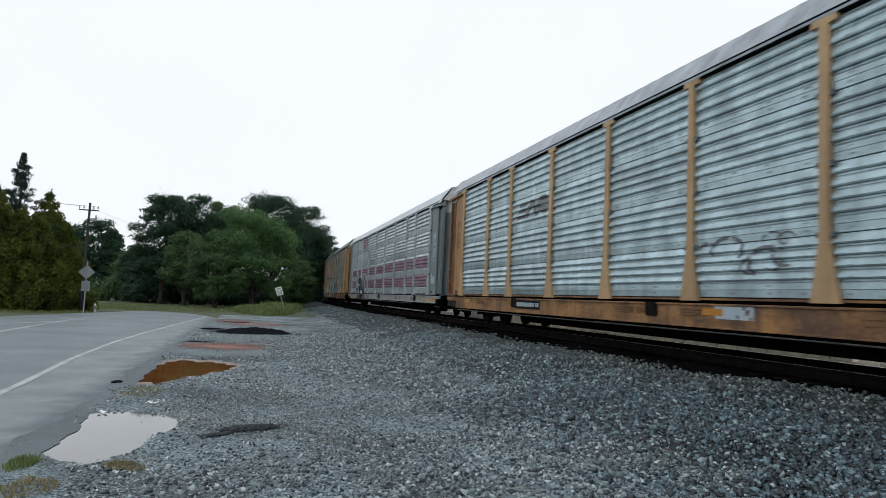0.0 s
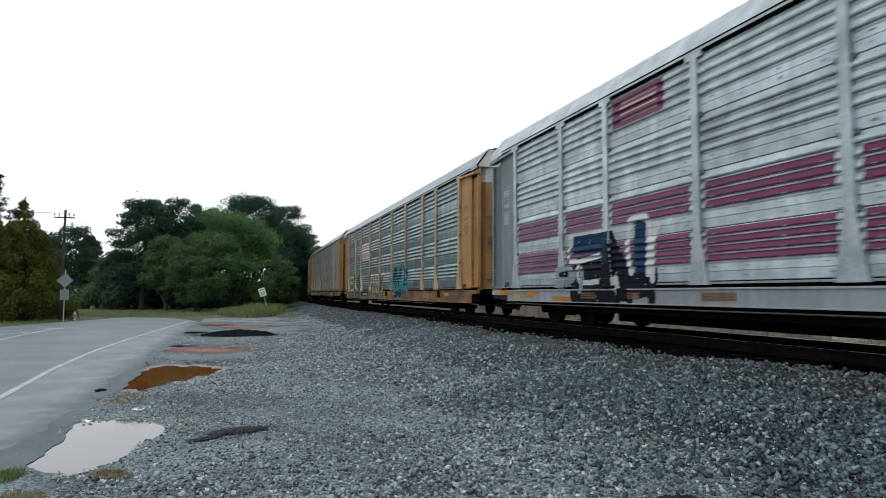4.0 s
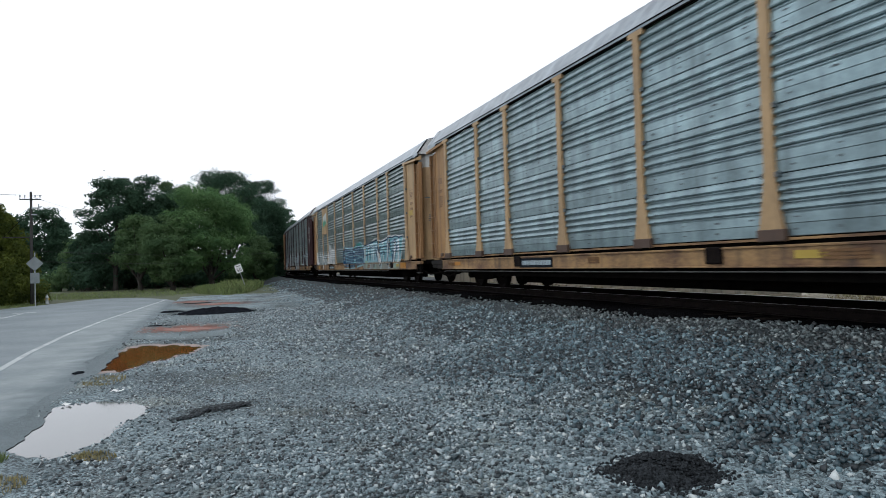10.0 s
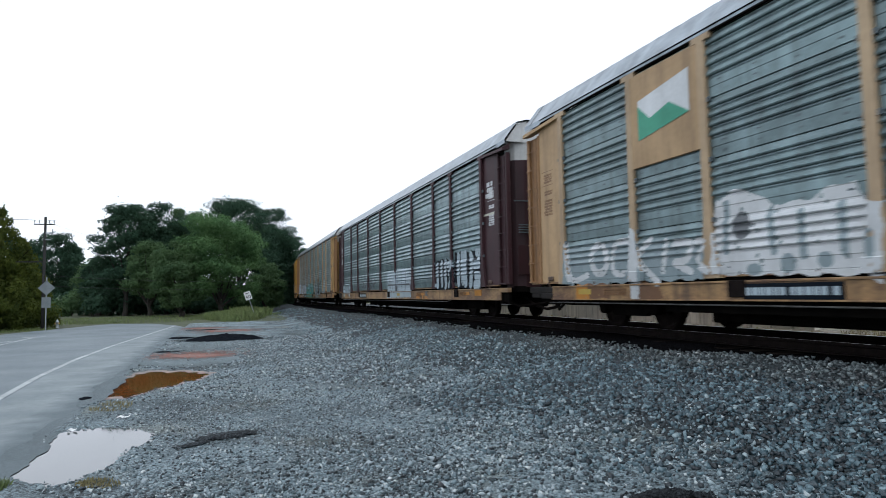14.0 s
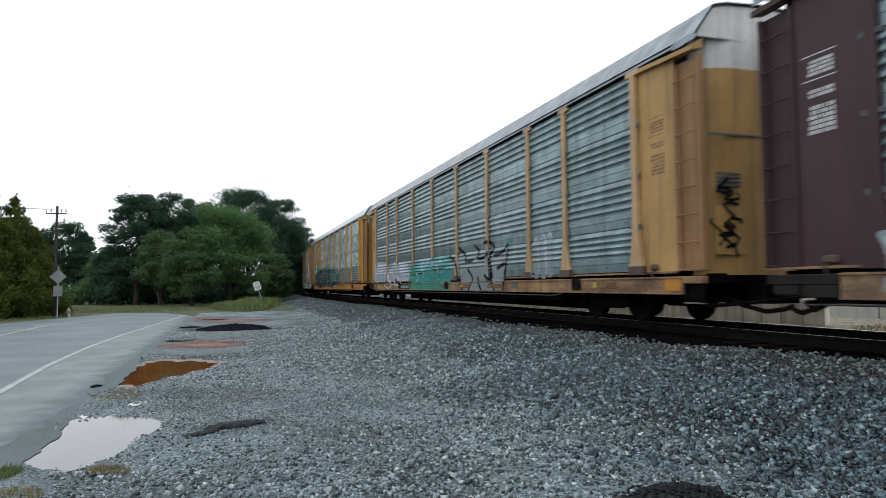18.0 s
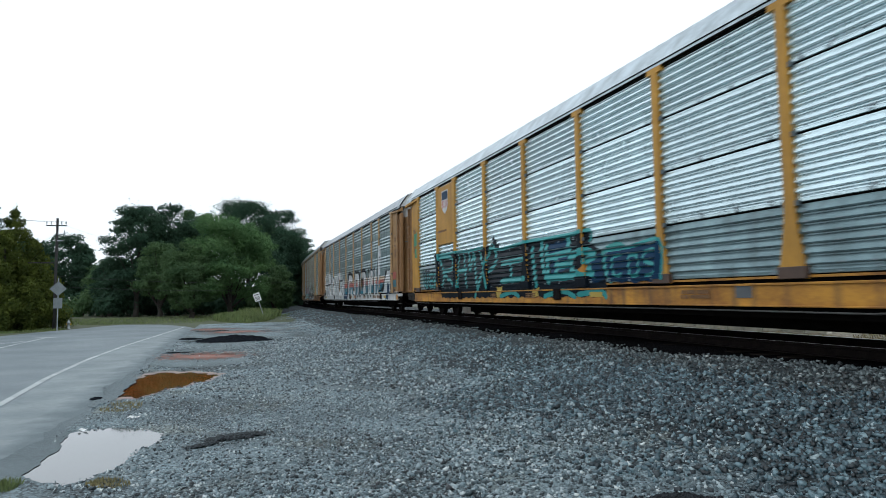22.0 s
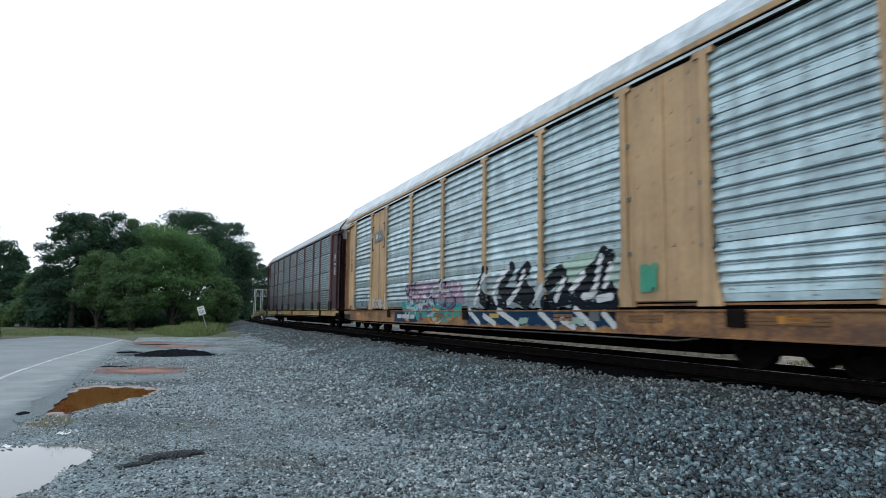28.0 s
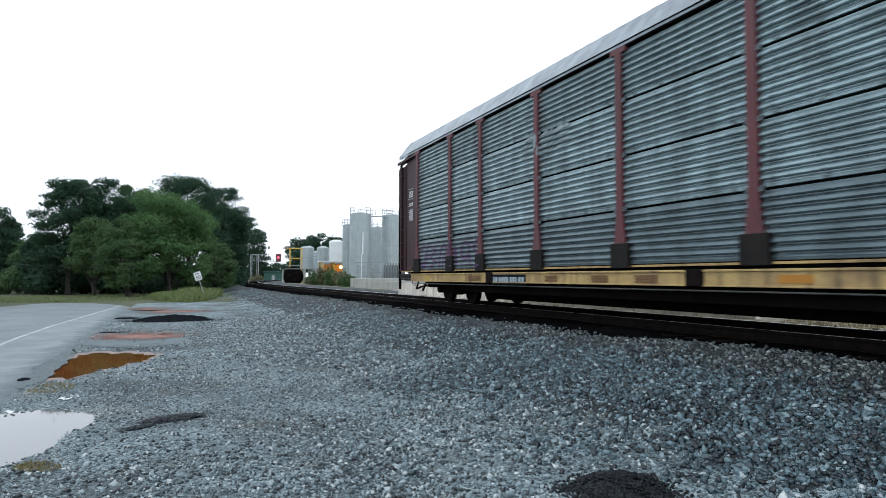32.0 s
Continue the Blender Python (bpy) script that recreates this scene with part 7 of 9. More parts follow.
for q in ([(14.76, 1.95), (14.58, 1.02)],
          [(14.23, 2.05), (14.15, 1.45), (13.91, 1.08)],
          [(13.96, 1.94), (13.88, 1.29)],
          [(13.87, 1.67), (12.98, 1.73)],
          [(13.45, 1.71), (13.44, 1.2)],
          [(13.46, 1.43), (12.93, 1.46)],
          [(13.9, 1.17), (12.69, 1.18)],
          [(12.89, 2.09), (12.68, 1.22)],
          [(12.66, 1.66), (12.1, 1.72), (11.74, 1.6), (12.11, 1.48)],
          [(12.11, 1.48), (11.83, 1.18)],
          [(12.6, 1.24), (11.98, 1.24)],):
    c.stroke(q, 0.17, "cyan")
c.poly([(12.39, 1.3), (12.08, 1.46), (12.08, 1.25)], "orange")
c.poly([(17.22, 1.01), (16.8, 1), (16.74, 0.7), (17.07, 0.71)], "yellow")
c.poly([(14.76, 0.91), (14.41, 0.94), (14.37, 0.72), (14.69, 0.71)], "yellow")
for q in ([(16.82, 0.73), (16.03, 0.84), (15.58, 0.73)],
          [(14.04, 0.72), (13.14, 0.84), (12.55, 0.71)],
          [(12.39, 0.76), (11.46, 0.81), (11.27, 0.71)],
          [(11.35, 1.57), (11.31, 1.26), (11.14, 1.03)],):
    c.stroke(q, 0.12, "cyan")
for q in ([(11.38, 1.63), (11.03, 1.75), (10.8, 1.75), (10.53, 1.65)],):
    c.stroke(q, 0.12, "teal")
for q in ([(24.87, 1.74), (24.62, 1.18)],
          [(24.1, 1.73), (24.39, 1.2), (23.57, 1.21)],):
    c.stroke(q, 0.16, "navy")
for q in ([(25.08, 1.78), (24.7, 1.15), (24.1, 1.57), (23.75, 1.16)],
          [(23.54, 1.75), (23.43, 1.18)],):
    c.stroke(q, 0.06, "teal")
c.poly([(24.85, 1.72), (24.59, 1.8), (22.98, 1.66), (22.95, 1.03), (24.64, 0.99)], "black")
for q in ([(24.6, 1.7), (24.58, 1.18), (24.3, 1.13), (24.23, 1.62)],
          [(23.97, 1.6), (23.95, 1.11)],
          [(23.97, 1.6), (23.56, 1.59)],
          [(23.94, 1.36), (23.65, 1.36)],
          [(23.95, 1.11), (23.59, 1.13)],
          [(23.41, 1.58), (23.4, 1.09)],
          [(23.41, 1.58), (23.12, 1.55), (23.17, 1.35), (23.39, 1.33), (23.08, 1.07)],):
    c.stroke(q, 0.11, "cyan")
c.poly([(11.30, 1.62), (10.90, 1.70), (10.40, 1.66), (9.40, 1.72), (9.36, 1.02), (10.30, 0.98), (11.20, 1.02)], "navy")
for q in ([(10.78, 1.54), (11.02, 1.50), (11.06, 1.26), (10.92, 1.12), (10.74, 1.16)],
          [(10.45, 1.52), (10.20, 1.48), (10.18, 1.16), (10.42, 1.12), (10.48, 1.34), (10.45, 1.52)],
          [(9.66, 1.58), (9.95, 1.54), (9.96, 1.38), (9.70, 1.30), (9.68, 1.14), (9.96, 1.10)],
          [(11.28, 1.66), (10.40, 1.68), (9.42, 1.74), (9.40, 1.04)],):
    c.stroke(q, 0.07, "cyan")
c.apply(C[7], label="black graffiti letters with teal outlines")

c = Canvas(C[7], 25.7, 26.6, 2.2, 3.8)
c.cloud(25.95, 26.4, 2.9, 3.5, "green", 3, 0.05)
c.cloud(26.0, 26.3, 2.4, 2.75, "green", 5, 0.05)
c.holes(3, 0.5)
c.apply(C[7], label="two green sprayed patches")

# ninth wagon: tall white letters with black rims on red and blue bands
c = Canvas(C[8], 1.42, 26.27, 0.45, 3.56)
c.poly([(15.82, 1.36), (10.23, 1.44), (4.95, 1.46), (3.15, 1.48), (3.17, 1.02), (4.97, 0.99), (10.24, 0.93), (15.82, 0.95)], "blue_green")
c.poly([(15.82, 1.66), (10.23, 1.66), (4.94, 1.64), (3.14, 1.64), (3.15, 1.48), (4.95, 1.45), (10.23, 1.41), (15.82, 1.36)], "red")
c.poly([(15.82, 1.98), (10.22, 1.89), (4.94, 1.82), (3.13, 1.82), (3.14, 1.66), (4.94, 1.65), (10.22, 1.68), (15.82, 1.69)], "peach")
c.poly([(2.07, 1.74), (1.78, 1.74), (1.79, 1.55), (2.08, 1.53)], "red")
c.poly([(1.87, 1.39), (1.77, 1.4), (1.78, 1.16), (1.85, 1.15)], "blue_green")
for q in ([(12.9, 1.98), (14.15, 2.07), (14.41, 1.08)],
          [(11.7, 2.16), (11.82, 1.06)],
          [(11.51, 2.06), (10.48, 1.99), (10.68, 1.03)],
          [(9.51, 2.12), (9.92, 1.03)],
          [(9.42, 2.11), (8.44, 2.02), (8.59, 1.06)],):
    c.stroke(q, 0.62, "black")
for q in ([(12.98, 1.91), (13.98, 1.96), (14.17, 1.05)],
          [(13.32, 1.06), (12.74, 1.08)],
          [(11.7, 2.13), (11.86, 1.02)],
          [(11.51, 2), (10.64, 1.95), (10.84, 1.01)],
          [(9.51, 2.09), (9.9, 1.02)],
          [(9.43, 2.04), (8.54, 1.96), (8.66, 1.18)],
          [(8.97, 1.12), (8.53, 1.13)],):
    c.stroke(q, 0.36, "white")
c.poly([(9.33, 1.83), (8.92, 1.82), (8.98, 1.35), (9.33, 1.34)], "black")
c.poly([(9.2, 1.69), (9.03, 1.69), (9.05, 1.53), (9.19, 1.53)], "red")
c.poly([(9.54, 1.54), (9.34, 1.55), (9.36, 1.15), (9.53, 1.14)], "orange")
c.stroke([(7.44, 2.08), (7.57, 0.97)], 0.56, "black")
c.stroke([(6.6, 2.08), (6.73, 1.01)], 0.56, "black")
c.stroke([(5.77, 2.12), (5.9, 1.03)], 0.56, "black")
c.stroke([(7.34, 2.03), (7.46, 0.97)], 0.36, "white")
c.stroke([(6.5, 2.04), (6.63, 1.01)], 0.36, "white")
c.stroke([(5.69, 2.08), (5.81, 1.03)], 0.36, "white")
c.stroke([(4.73, 3.18), (4.96, 1.07)], 0.5, "black")
c.stroke([(4.42, 3.26), (4.62, 2.14), (4.82, 1.07)], 0.42, "white")
c.poly([(4.58, 1.04), (3.83, 1.29), (3.37, 1.68), (3.19, 2.09), (2.26, 2.13), (2.15, 1.67), (1.78, 1.22), (1.79, 0.97)], "black")
c.poly([(2.85, 2.07), (2.27, 2.06), (2.11, 1.61), (1.79, 1.01), (2.26, 1), (2.55, 1.5), (2.9, 0.98), (3.72, 0.99)], "white")
c.oval(2.58, 1.08, 0.27, 0.40, "navy")
for q in ([(2.21, 1.86), (1.94, 1.41)],):
    c.stroke(q, 0.1, "grey")
c.poly([(25.92, 2.45), (23.33, 2.84), (21.99, 2.25), (18.2, 2.49), (17.09, 2.55), (16.35, 1.89), (16.13, 0.95), (16.02, 0.58), (25.31, 0.55)], "white")
for q in ([(25.91, 2.41), (25.15, 0.71)],
          [(24.4, 2.56), (24.12, 1.19), (24.62, 0.88)],
          [(23.33, 2.84), (22.85, 1.62), (23.38, 0.72)],
          [(22.28, 2.27), (21.64, 1.15), (20.49, 0.86)],
          [(21.06, 2.4), (19.78, 1.65), (19.28, 0.99)],
          [(19.45, 1.5), (18.44, 2.27), (18.65, 1.35)],
          [(18.2, 2.43), (17.86, 1.33), (18.21, 0.73)],
          [(17.3, 2.47), (16.84, 1.75), (17.37, 1.31), (16.6, 0.85)],
          [(20.49, 1.95), (21.05, 1.42)],
          [(25.73, 1.72), (22.49, 1.76)],
          [(17.91, 1.93), (16.84, 1.92)],):
    c.stroke(q, 0.11, "black")
for q in ([(25.18, 2.04), (23.65, 2.12)],
          [(22.06, 1.45), (21.25, 1.71)],
          [(17.64, 1.56), (17.11, 1.08)],
          [(19.78, 0.86), (18.5, 0.85)],):
    c.stroke(q, 0.1, "silver")
c.poly([(16.13, 0.95), (14.61, 0.94), (14.42, 0.59), (15.79, 0.57)], "navy")
c.poly([(11.7, 0.93), (11.16, 0.92), (11.08, 0.62), (11.75, 0.61)], "navy")
c.poly([(2.91, 0.94), (2.32, 0.94), (2.39, 0.63), (3.01, 0.62)], "navy")
c.apply(C[8], label="tall white graffiti letters with black outlines")

c = Canvas(C[8], 0.9, 1.75, 0.9, 2.4)
c.rect(1.0, 1.65, 1.62, 1.95, "red")
c.rect(1.0, 1.65, 1.22, 1.55, "blue_green")
c.apply(C[8], label="red and blue bands on the end panel")

# tenth wagon: wild black and white piece, violet and cyan scribbles
c = Canvas(C[9], 6.42, 19.32, 0.45, 2.32)
c.poly([(9.38, 1.46), (9.03, 1.77), (7.86, 2.02), (6.77, 1.99), (6.8, 0.99), (9.38, 0.99)], "green_mist")
c.poly([(13.39, 1.37), (12.45, 1.73), (11.01, 1.81), (10.13, 1.75), (9.56, 1.47), (6.79, 1.34), (6.81, 0.94), (13.39, 0.96)], "silver")
c.poly([(13.42, 0.93), (6.81, 0.84), (6.82, 0.59), (13.21, 0.53)], "navy")
for q in ([(12.24, 1.87), (12.57, 1.44), (11.99, 1.08), (11.24, 1)],
          [(10.83, 1.89), (11.34, 1.39), (10.55, 1.22), (10.12, 1.07)],
          [(10.08, 1.84), (10.42, 1.58), (9.73, 1.13)],
          [(9.12, 1.45), (8.7, 1.68), (8.55, 1.42), (8.8, 1.12), (8.28, 1.29)],
          [(9.21, 1.06), (8.35, 1.17)],
          [(7.2, 1.93), (7.49, 1.65), (7.87, 1.5)],
          [(8, 1.28), (7.16, 1.3), (6.84, 1.04)],
          [(7.03, 1.86), (7.2, 1.62), (7.55, 1.48)],
          [(8.14, 0.99), (6.96, 0.88)],):
    c.stroke(q, 0.34, "black")
for q in ([(12.9, 1.09), (12.45, 1.59), (12, 1.9)],
          [(11.62, 1.08), (11.73, 1.41), (11.01, 1.91)],
          [(11.01, 1.07), (10.53, 1.37), (10.21, 1.77)],
          [(9.75, 1.06), (9.36, 1.39)],
          [(8.88, 1.12), (8.55, 1.53)],
          [(7.87, 1.16), (7.5, 1.26), (7.3, 1.89)],
          [(7.39, 1.1), (7, 1.14)],
          [(8.28, 1.29), (7.85, 1.6)],
          [(6.98, 1.71), (7.16, 1.35)],):
    c.stroke(q, 0.15, "white")
for q in ([(13.22, 0.9), (12.52, 0.56)],
          [(11.49, 0.9), (10.45, 0.56)],
          [(9.47, 0.85), (8.87, 0.54)],
          [(8.14, 0.91), (7.49, 0.57)],
          [(12.23, 0.75), (11.62, 0.56)],
          [(8.58, 0.69), (8.15, 0.55)],
          [(7.17, 0.83), (6.86, 0.61)],):
    c.stroke(q, 0.14, "white")
c.poly([(10.34, 0.74), (9.94, 0.7), (9.99, 0.58), (10.45, 0.6)], "green_mist")
c.poly([(8.29, 0.74), (7.82, 0.74), (7.76, 0.6), (8.36, 0.6)], "green_mist")
c.poly([(18.43, 1.79), (16.97, 1.84), (14.29, 1.77), (13.71, 1.62), (13.52, 1.08), (18.34, 1.12)], "lilac")
c.poly([(18.97, 1.21), (16.94, 1.24), (13.73, 1.08), (13.76, 0.72), (17.18, 0.67), (18.79, 0.89)], "cyan")
rng = random.Random(6)
c.scribble(14.2, 18.4, 1.0, 1.75, 44, ("violet", "black", "mist", "pink", "violet", "grey"), 0.07, 80)
c.scribble(14.2, 18.4, 0.60, 1.05, 22, ("sky", "cyan", "magenta", "mist", "orange"), 0.09, 82)
c.holes(4, 0.15)
c.apply(C[9], label="wild black and white graffiti with violet and cyan tags")

c = Canvas(C[9], 20.5, 23.06, 0.8, 4.9)
c.flat = (7, 1)
for q in ([(22.56, 1.33), (22.5, 1.02)], [(22.56, 1.33), (22.22, 1.3), (22.45, 1.18), (22.2, 1.0)], [(21.55, 1.32), (21.58, 1.0)], [(21.58, 1.32), (21.3, 1.26), (21.5, 1.16), (21.25, 1.08), (21.55, 1.0)],
          [(21.0, 1.45), (21.05, 1.2), (20.85, 1.05)], [(20.75, 1.5), (20.8, 1.1), (20.65, 0.95)]):
    c.stroke(q, 0.08, "white")
c.oval(21.88, 1.17, 0.22, 0.17, "white", 0.66)
c.apply(C[9], label="white scrawled tag on the tan panel")
c = Canvas(C[9], 20.9, 22.95, 3.2, 4.5)
c.flat = (7, 1)
for p in (21.05, 22.72):
    c.rect(p, p + 0.07, 3.35, 3.75, "black")
    c.rect(p, p + 0.07, 4.0, 4.3, "black")
for z in (3.33, 4.27):
    c.rect(21.05, 21.3, z, z + 0.05, "black")
    c.rect(22.5, 22.79, z, z + 0.05, "black")
c.poly([(22.4, 3.62), (22.5, 4.02), (21.35, 4.08), (21.3, 3.68)], "grey")
c.poly([(22.2, 3.74), (22.25, 3.92), (22.0, 3.94), (21.98, 3.76)], "cream")
c.poly([(21.75, 3.78), (21.8, 3.84), (21.6, 3.86), (21.58, 3.8)], "cream")
c.apply(C[9], "badge", "dark block badge in corner brackets")
c = Canvas(C[9], 4.68, 6.54, 1.0, 2.0)
c.flat = (1,)
c.cloud(5.75, 6.15, 1.2, 1.7, "green", 4, 0.05)
c.holes(2, 1.0)
c.apply(C[9], "paint_patch", "green sprayed patch")
c = Canvas(C[9], 22.9, 25.6, 0.9, 1.8)
for q in ([(25.4, 1.55), (25.35, 1.1), (25.05, 1.08)], [(25.4, 1.32), (25.1, 1.34)], [(24.8, 1.5), (24.75, 1.1)], [(24.5, 1.55), (24.25, 1.1), (24.0, 1.5)], [(23.8, 1.5), (23.4, 1.48), (23.6, 1.1), (23.2, 1.05)]):
    c.stroke(q, 0.07, "steel_blue")
c.holes(4, 0.5)
c.apply(C[9], label="faint blue-grey tag")
c = Canvas(C[9], 17.0, 19.8, 0.47, 0.92)
c.cloud(17.2, 19.6, 0.50, 0.86, "navy", 3, 0.03)
c.apply(C[9], "number_board", "dark board painted on the sill", 0.003)
stencil(C[9], 17.5, 19.3, 0.60, 0.78, "white", 1, 160)

# last wagon: violet scribbles on the lowest sheets, a pale tag
c = Canvas(C[10], 19.95, 25.61, 0.7, 1.9)
c.glyphs(20.71, 25.38, 1.05, 1.8, 6, "violet", "violet", 90, width=0.08, edge=0.01)
c.holes(8, 0.6)
c.apply(C[10], label="faded violet scribbles")
c = Canvas(C[10], 16.2, 20.33, 2.9, 4.3)
c.glyphs(16.69, 18.63, 3.5, 4.0, 3, "silver", "silver", 91, width=0.12, edge=0.03)
c.holes(4, 1.2)
c.apply(C[10], label="faded pale tag")

CLAYS = (oval(-0.72, 18.9, 1.12, 1.25, 3), oval(0.2, 31.2, 1.5, 1.3, 5), oval(-0.9, 34.6, 1.0, 1.3, 8), oval(-0.75, 17.6, 1.15, 1.9, 13))

# ---- gravel: loose ballast stones, each a small worn block ----


def scatter_stones(name, count, r0, r1, lo, hi, seed, label, ballast, block=False, rusty=False):
    material = RUST_STONE if rusty else (STONE if r0 < 10 else FAR_STONE) if ballast else LOT_STONE
    rng = np.random.default_rng(seed)
    r = np.sqrt(rng.uniform(r0 ** 2, r1 ** 2, count * 3))
    a = np.radians(rng.uniform(-13, 62, count * 3))
    x, y = r * np.sin(a), r * np.cos(a)
    off = x - (TRACK_X + np.clip(y - BEND_AT, 0, 200) ** 2 / (2 * BEND_R))
    bank = smooth(-6.2, -2.9, off + 0.9 * lump(x, y, 0.8) + 0.4 * lump(x, y, 2.9))
    keep = (off < -shade_edge(y) + 0.10 * rng.normal(size=len(x))) & (x > -1.80 + 0.22 * lump(x, y, 4.0) + 0.14 * rng.normal(size=len(x)))
    chance = bank if ballast else (1 - bank) * (0.45 + 0.55 * smooth(-0.5, 0.5, lump(x, y, 1.1) + 0.4 * lump(x, y, 4.3)))
    keep &= rng.uniform(0, 1, len(x)) < chance
    near = off + 0.35 * lump(x, y, 1.3) + 0.25 * rng.normal(size=len(x)) > -3.1
    keep &= near if rusty else ~near
    for b in DEPRESSIONS:
        keep &= blob(x, y, b) > (0.97 if b is PUDDLE else 1.10) + 0.1 * rng.uniform(-1, 1, len(x))
    for b in CLAYS:
        keep &= (blob(x, y, b) > 1.0) | (rng.uniform(0, 1, len(x)) < 0.22)
    x, y = x[keep][:count], y[keep][:count]
    n = len(x)
    size = lo + (hi - lo) * rng.uniform(0, 1, n) ** 1.7
    if not ballast:
        size = size * (0.78 + 0.45 * np.maximum(smooth(0.0, 4.0, x), smooth(9.0, 5.0, y)))
    if block:
        knob = np.array([(i, j, k) for i in (-1, 1) for j in (-1, 1) for k in (-1, 1)], float) * 0.66
        f = np.array([(0, 1, 3, 2), (4, 6, 7, 5), (0, 4, 5, 1), (2, 3, 7, 6), (0, 2, 6, 4), (1, 5, 7, 3)])
    else:
        knob = np.array([(1, 0, 0), (-1, 0, 0), (0, 1, 0), (0, -1, 0), (0, 0, 1), (0, 0, -1)], float)
        f = np.array([(0, 2, 4), (2, 1, 4), (1, 3, 4), (3, 0, 4), (2, 0, 5), (1, 2, 5), (3, 1, 5), (0, 3, 5)])
    v = knob[None] * rng.uniform(0.7, 1.3, (n, len(knob), 1)) + rng.uniform(-0.3, 0.3, (n, len(knob), 3))
    v *= (rng.uniform(0.75, 1.3, (n, 3)) * np.array([1.12, 1.0, 0.72]))[:, None] * size[:, None, None] * 0.55
    q = rng.normal(size=(n, 4)) * np.array([1.5, 0.6, 0.6, 1.5])
    q /= np.linalg.norm(q, axis=1)[:, None]
    w, i, j, k = q.T
    rot = np.stack([1 - 2 * (j * j + k * k), 2 * (i * j - k * w), 2 * (i * k + j * w), 2 * (i * j + k * w), 1 - 2 * (i * i + k * k), 2 * (j * k - i * w),
                    2 * (i * k - j * w), 2 * (j * k + i * w), 1 - 2 * (i * i + j * j)], -1).reshape(n, 3, 3)
    v = np.einsum("nab,nvb->nva", rot, v)
    v += np.stack([x, y, ground_z(x, y) + size * (0.12 if ballast else 0.09)], -1)[:, None]
    faces = (np.arange(n)[:, None, None] * len(knob) + f[None]).reshape(-1, f.shape[1])
    ob = new(name, big_mesh(name, v.reshape(-1, 3), faces, [material]))
    return tagged(ob, label, "gravel", kind="stuff")


scatter_stones("ballast", 24000, 4.0, 10.5, 0.032, 0.064, 11, "loose grey granite ballast stones", True, True)
scatter_stones("ballast", 34000, 10.5, 22, 0.036, 0.070, 12, "loose grey granite ballast stones", True)
scatter_stones("rusty_ballast", 9000, 6.0, 14, 0.032, 0.060, 21, "brown-stained ballast stones beside the track", True, True, True)
scatter_stones("rusty_ballast", 12000, 14, 34, 0.036, 0.070, 22, "brown-stained ballast stones beside the track", True, False, True)
scatter_stones("ballast", 22000, 22, 60, 0.05, 0.10, 13, "loose grey granite ballast stones", True)
# rubble and litter on the tan ground behind the track
m, rng = Mesh(), random.Random(31)
for k in range(900):
    x, y = TRACK_X + rng.uniform(1.75, 7.0), rng.uniform(4.0, 10.7) if k < 620 else rng.uniform(11, 30)
    if y > 10.5:
        x = TRACK_X + rng.uniform(1.75, 3.2)
    r, h = rng.uniform(0.02, 0.07), float(ground_z(x, y))
    turn = rng.uniform(0, 3)
    m.add([(x + r * rng.uniform(0.7, 1.3) * math.cos(turn + j * math.pi / 2), y + r * rng.uniform(0.7, 1.3) * math.sin(turn + j * math.pi / 2), h - 0.01) for j in range(4)] + [(x, y, h + r * 0.8)],
          [(0, 1, 4), (1, 2, 4), (2, 3, 4), (3, 0, 4)], rng.choice((0, 0, 0, 1, 1, 2)) if rng.random() < 0.97 else 3)
thing("rubble", "brown and pale rubble with litter behind the track", "rubble", kind="stuff", mesh=m, material=[DRY_GRASS, RUSTY, TAR, WHITE_STEEL])

scatter_stones("gravel", 34000, 3.8, 10.5, 0.010, 0.036, 14, "fine grey gravel on packed ground", False)
scatter_stones("gravel", 34000, 10.5, 26, 0.026, 0.064, 15, "fine grey gravel on packed ground", False)
scatter_stones("loose_stones", 2600, 4.2, 20, 0.030, 0.062, 16, "scattered larger stones on the packed gravel", False)

# ---- plants ----


def leaf_cloud(rng, lobes, count, size, slots=1, up=0.0, flat=0.35):
    """Small leaf sprays, four-cornered, over the shells of several lobes (x, y, z, rx, ry, rz)."""
    lobes = np.array(lobes, float)
    area = lobes[:, 3] * lobes[:, 5]
    pick = rng.choice(len(lobes), count, p=area / area.sum())
    d = rng.normal(size=(count, 3))
    d /= np.linalg.norm(d, axis=1)[:, None]
    rad = 1 - 0.42 * rng.uniform(0, 1, count) ** 1.6
    rad *= 1 + 0.22 * np.sin(d[:, 0] * 7 + pick) * np.sin(d[:, 2] * 6 + 2 * pick) + 0.16 * rng.normal(size=count) * (rng.uniform(0, 1, count) < 0.35)
    L = lobes[pick]
    c = L[:, :3] + d * L[:, 3:] * rad[:, None]
    nrm = d + rng.normal(size=(count, 3)) * 0.42 + np.array([0, 0, 0.30])
    nrm /= np.linalg.norm(nrm, axis=1)[:, None]
    t = np.cross(nrm, rng.normal(size=(count, 3)))
    t[:, 2] += up
    t /= np.linalg.norm(t, axis=1)[:, None]
    b = np.cross(nrm, t)
    s = size * rng.uniform(0.55, 1.5, count)[:, None]
    v = np.stack([c - t * s, c + b * s * flat * 1.3 + nrm * s * 0.18, c + t * s, c - b * s * flat * 1.3 + nrm * s * 0.12], 1)
    return v.reshape(-1, 3), np.arange(count * 4).reshape(-1, 4)


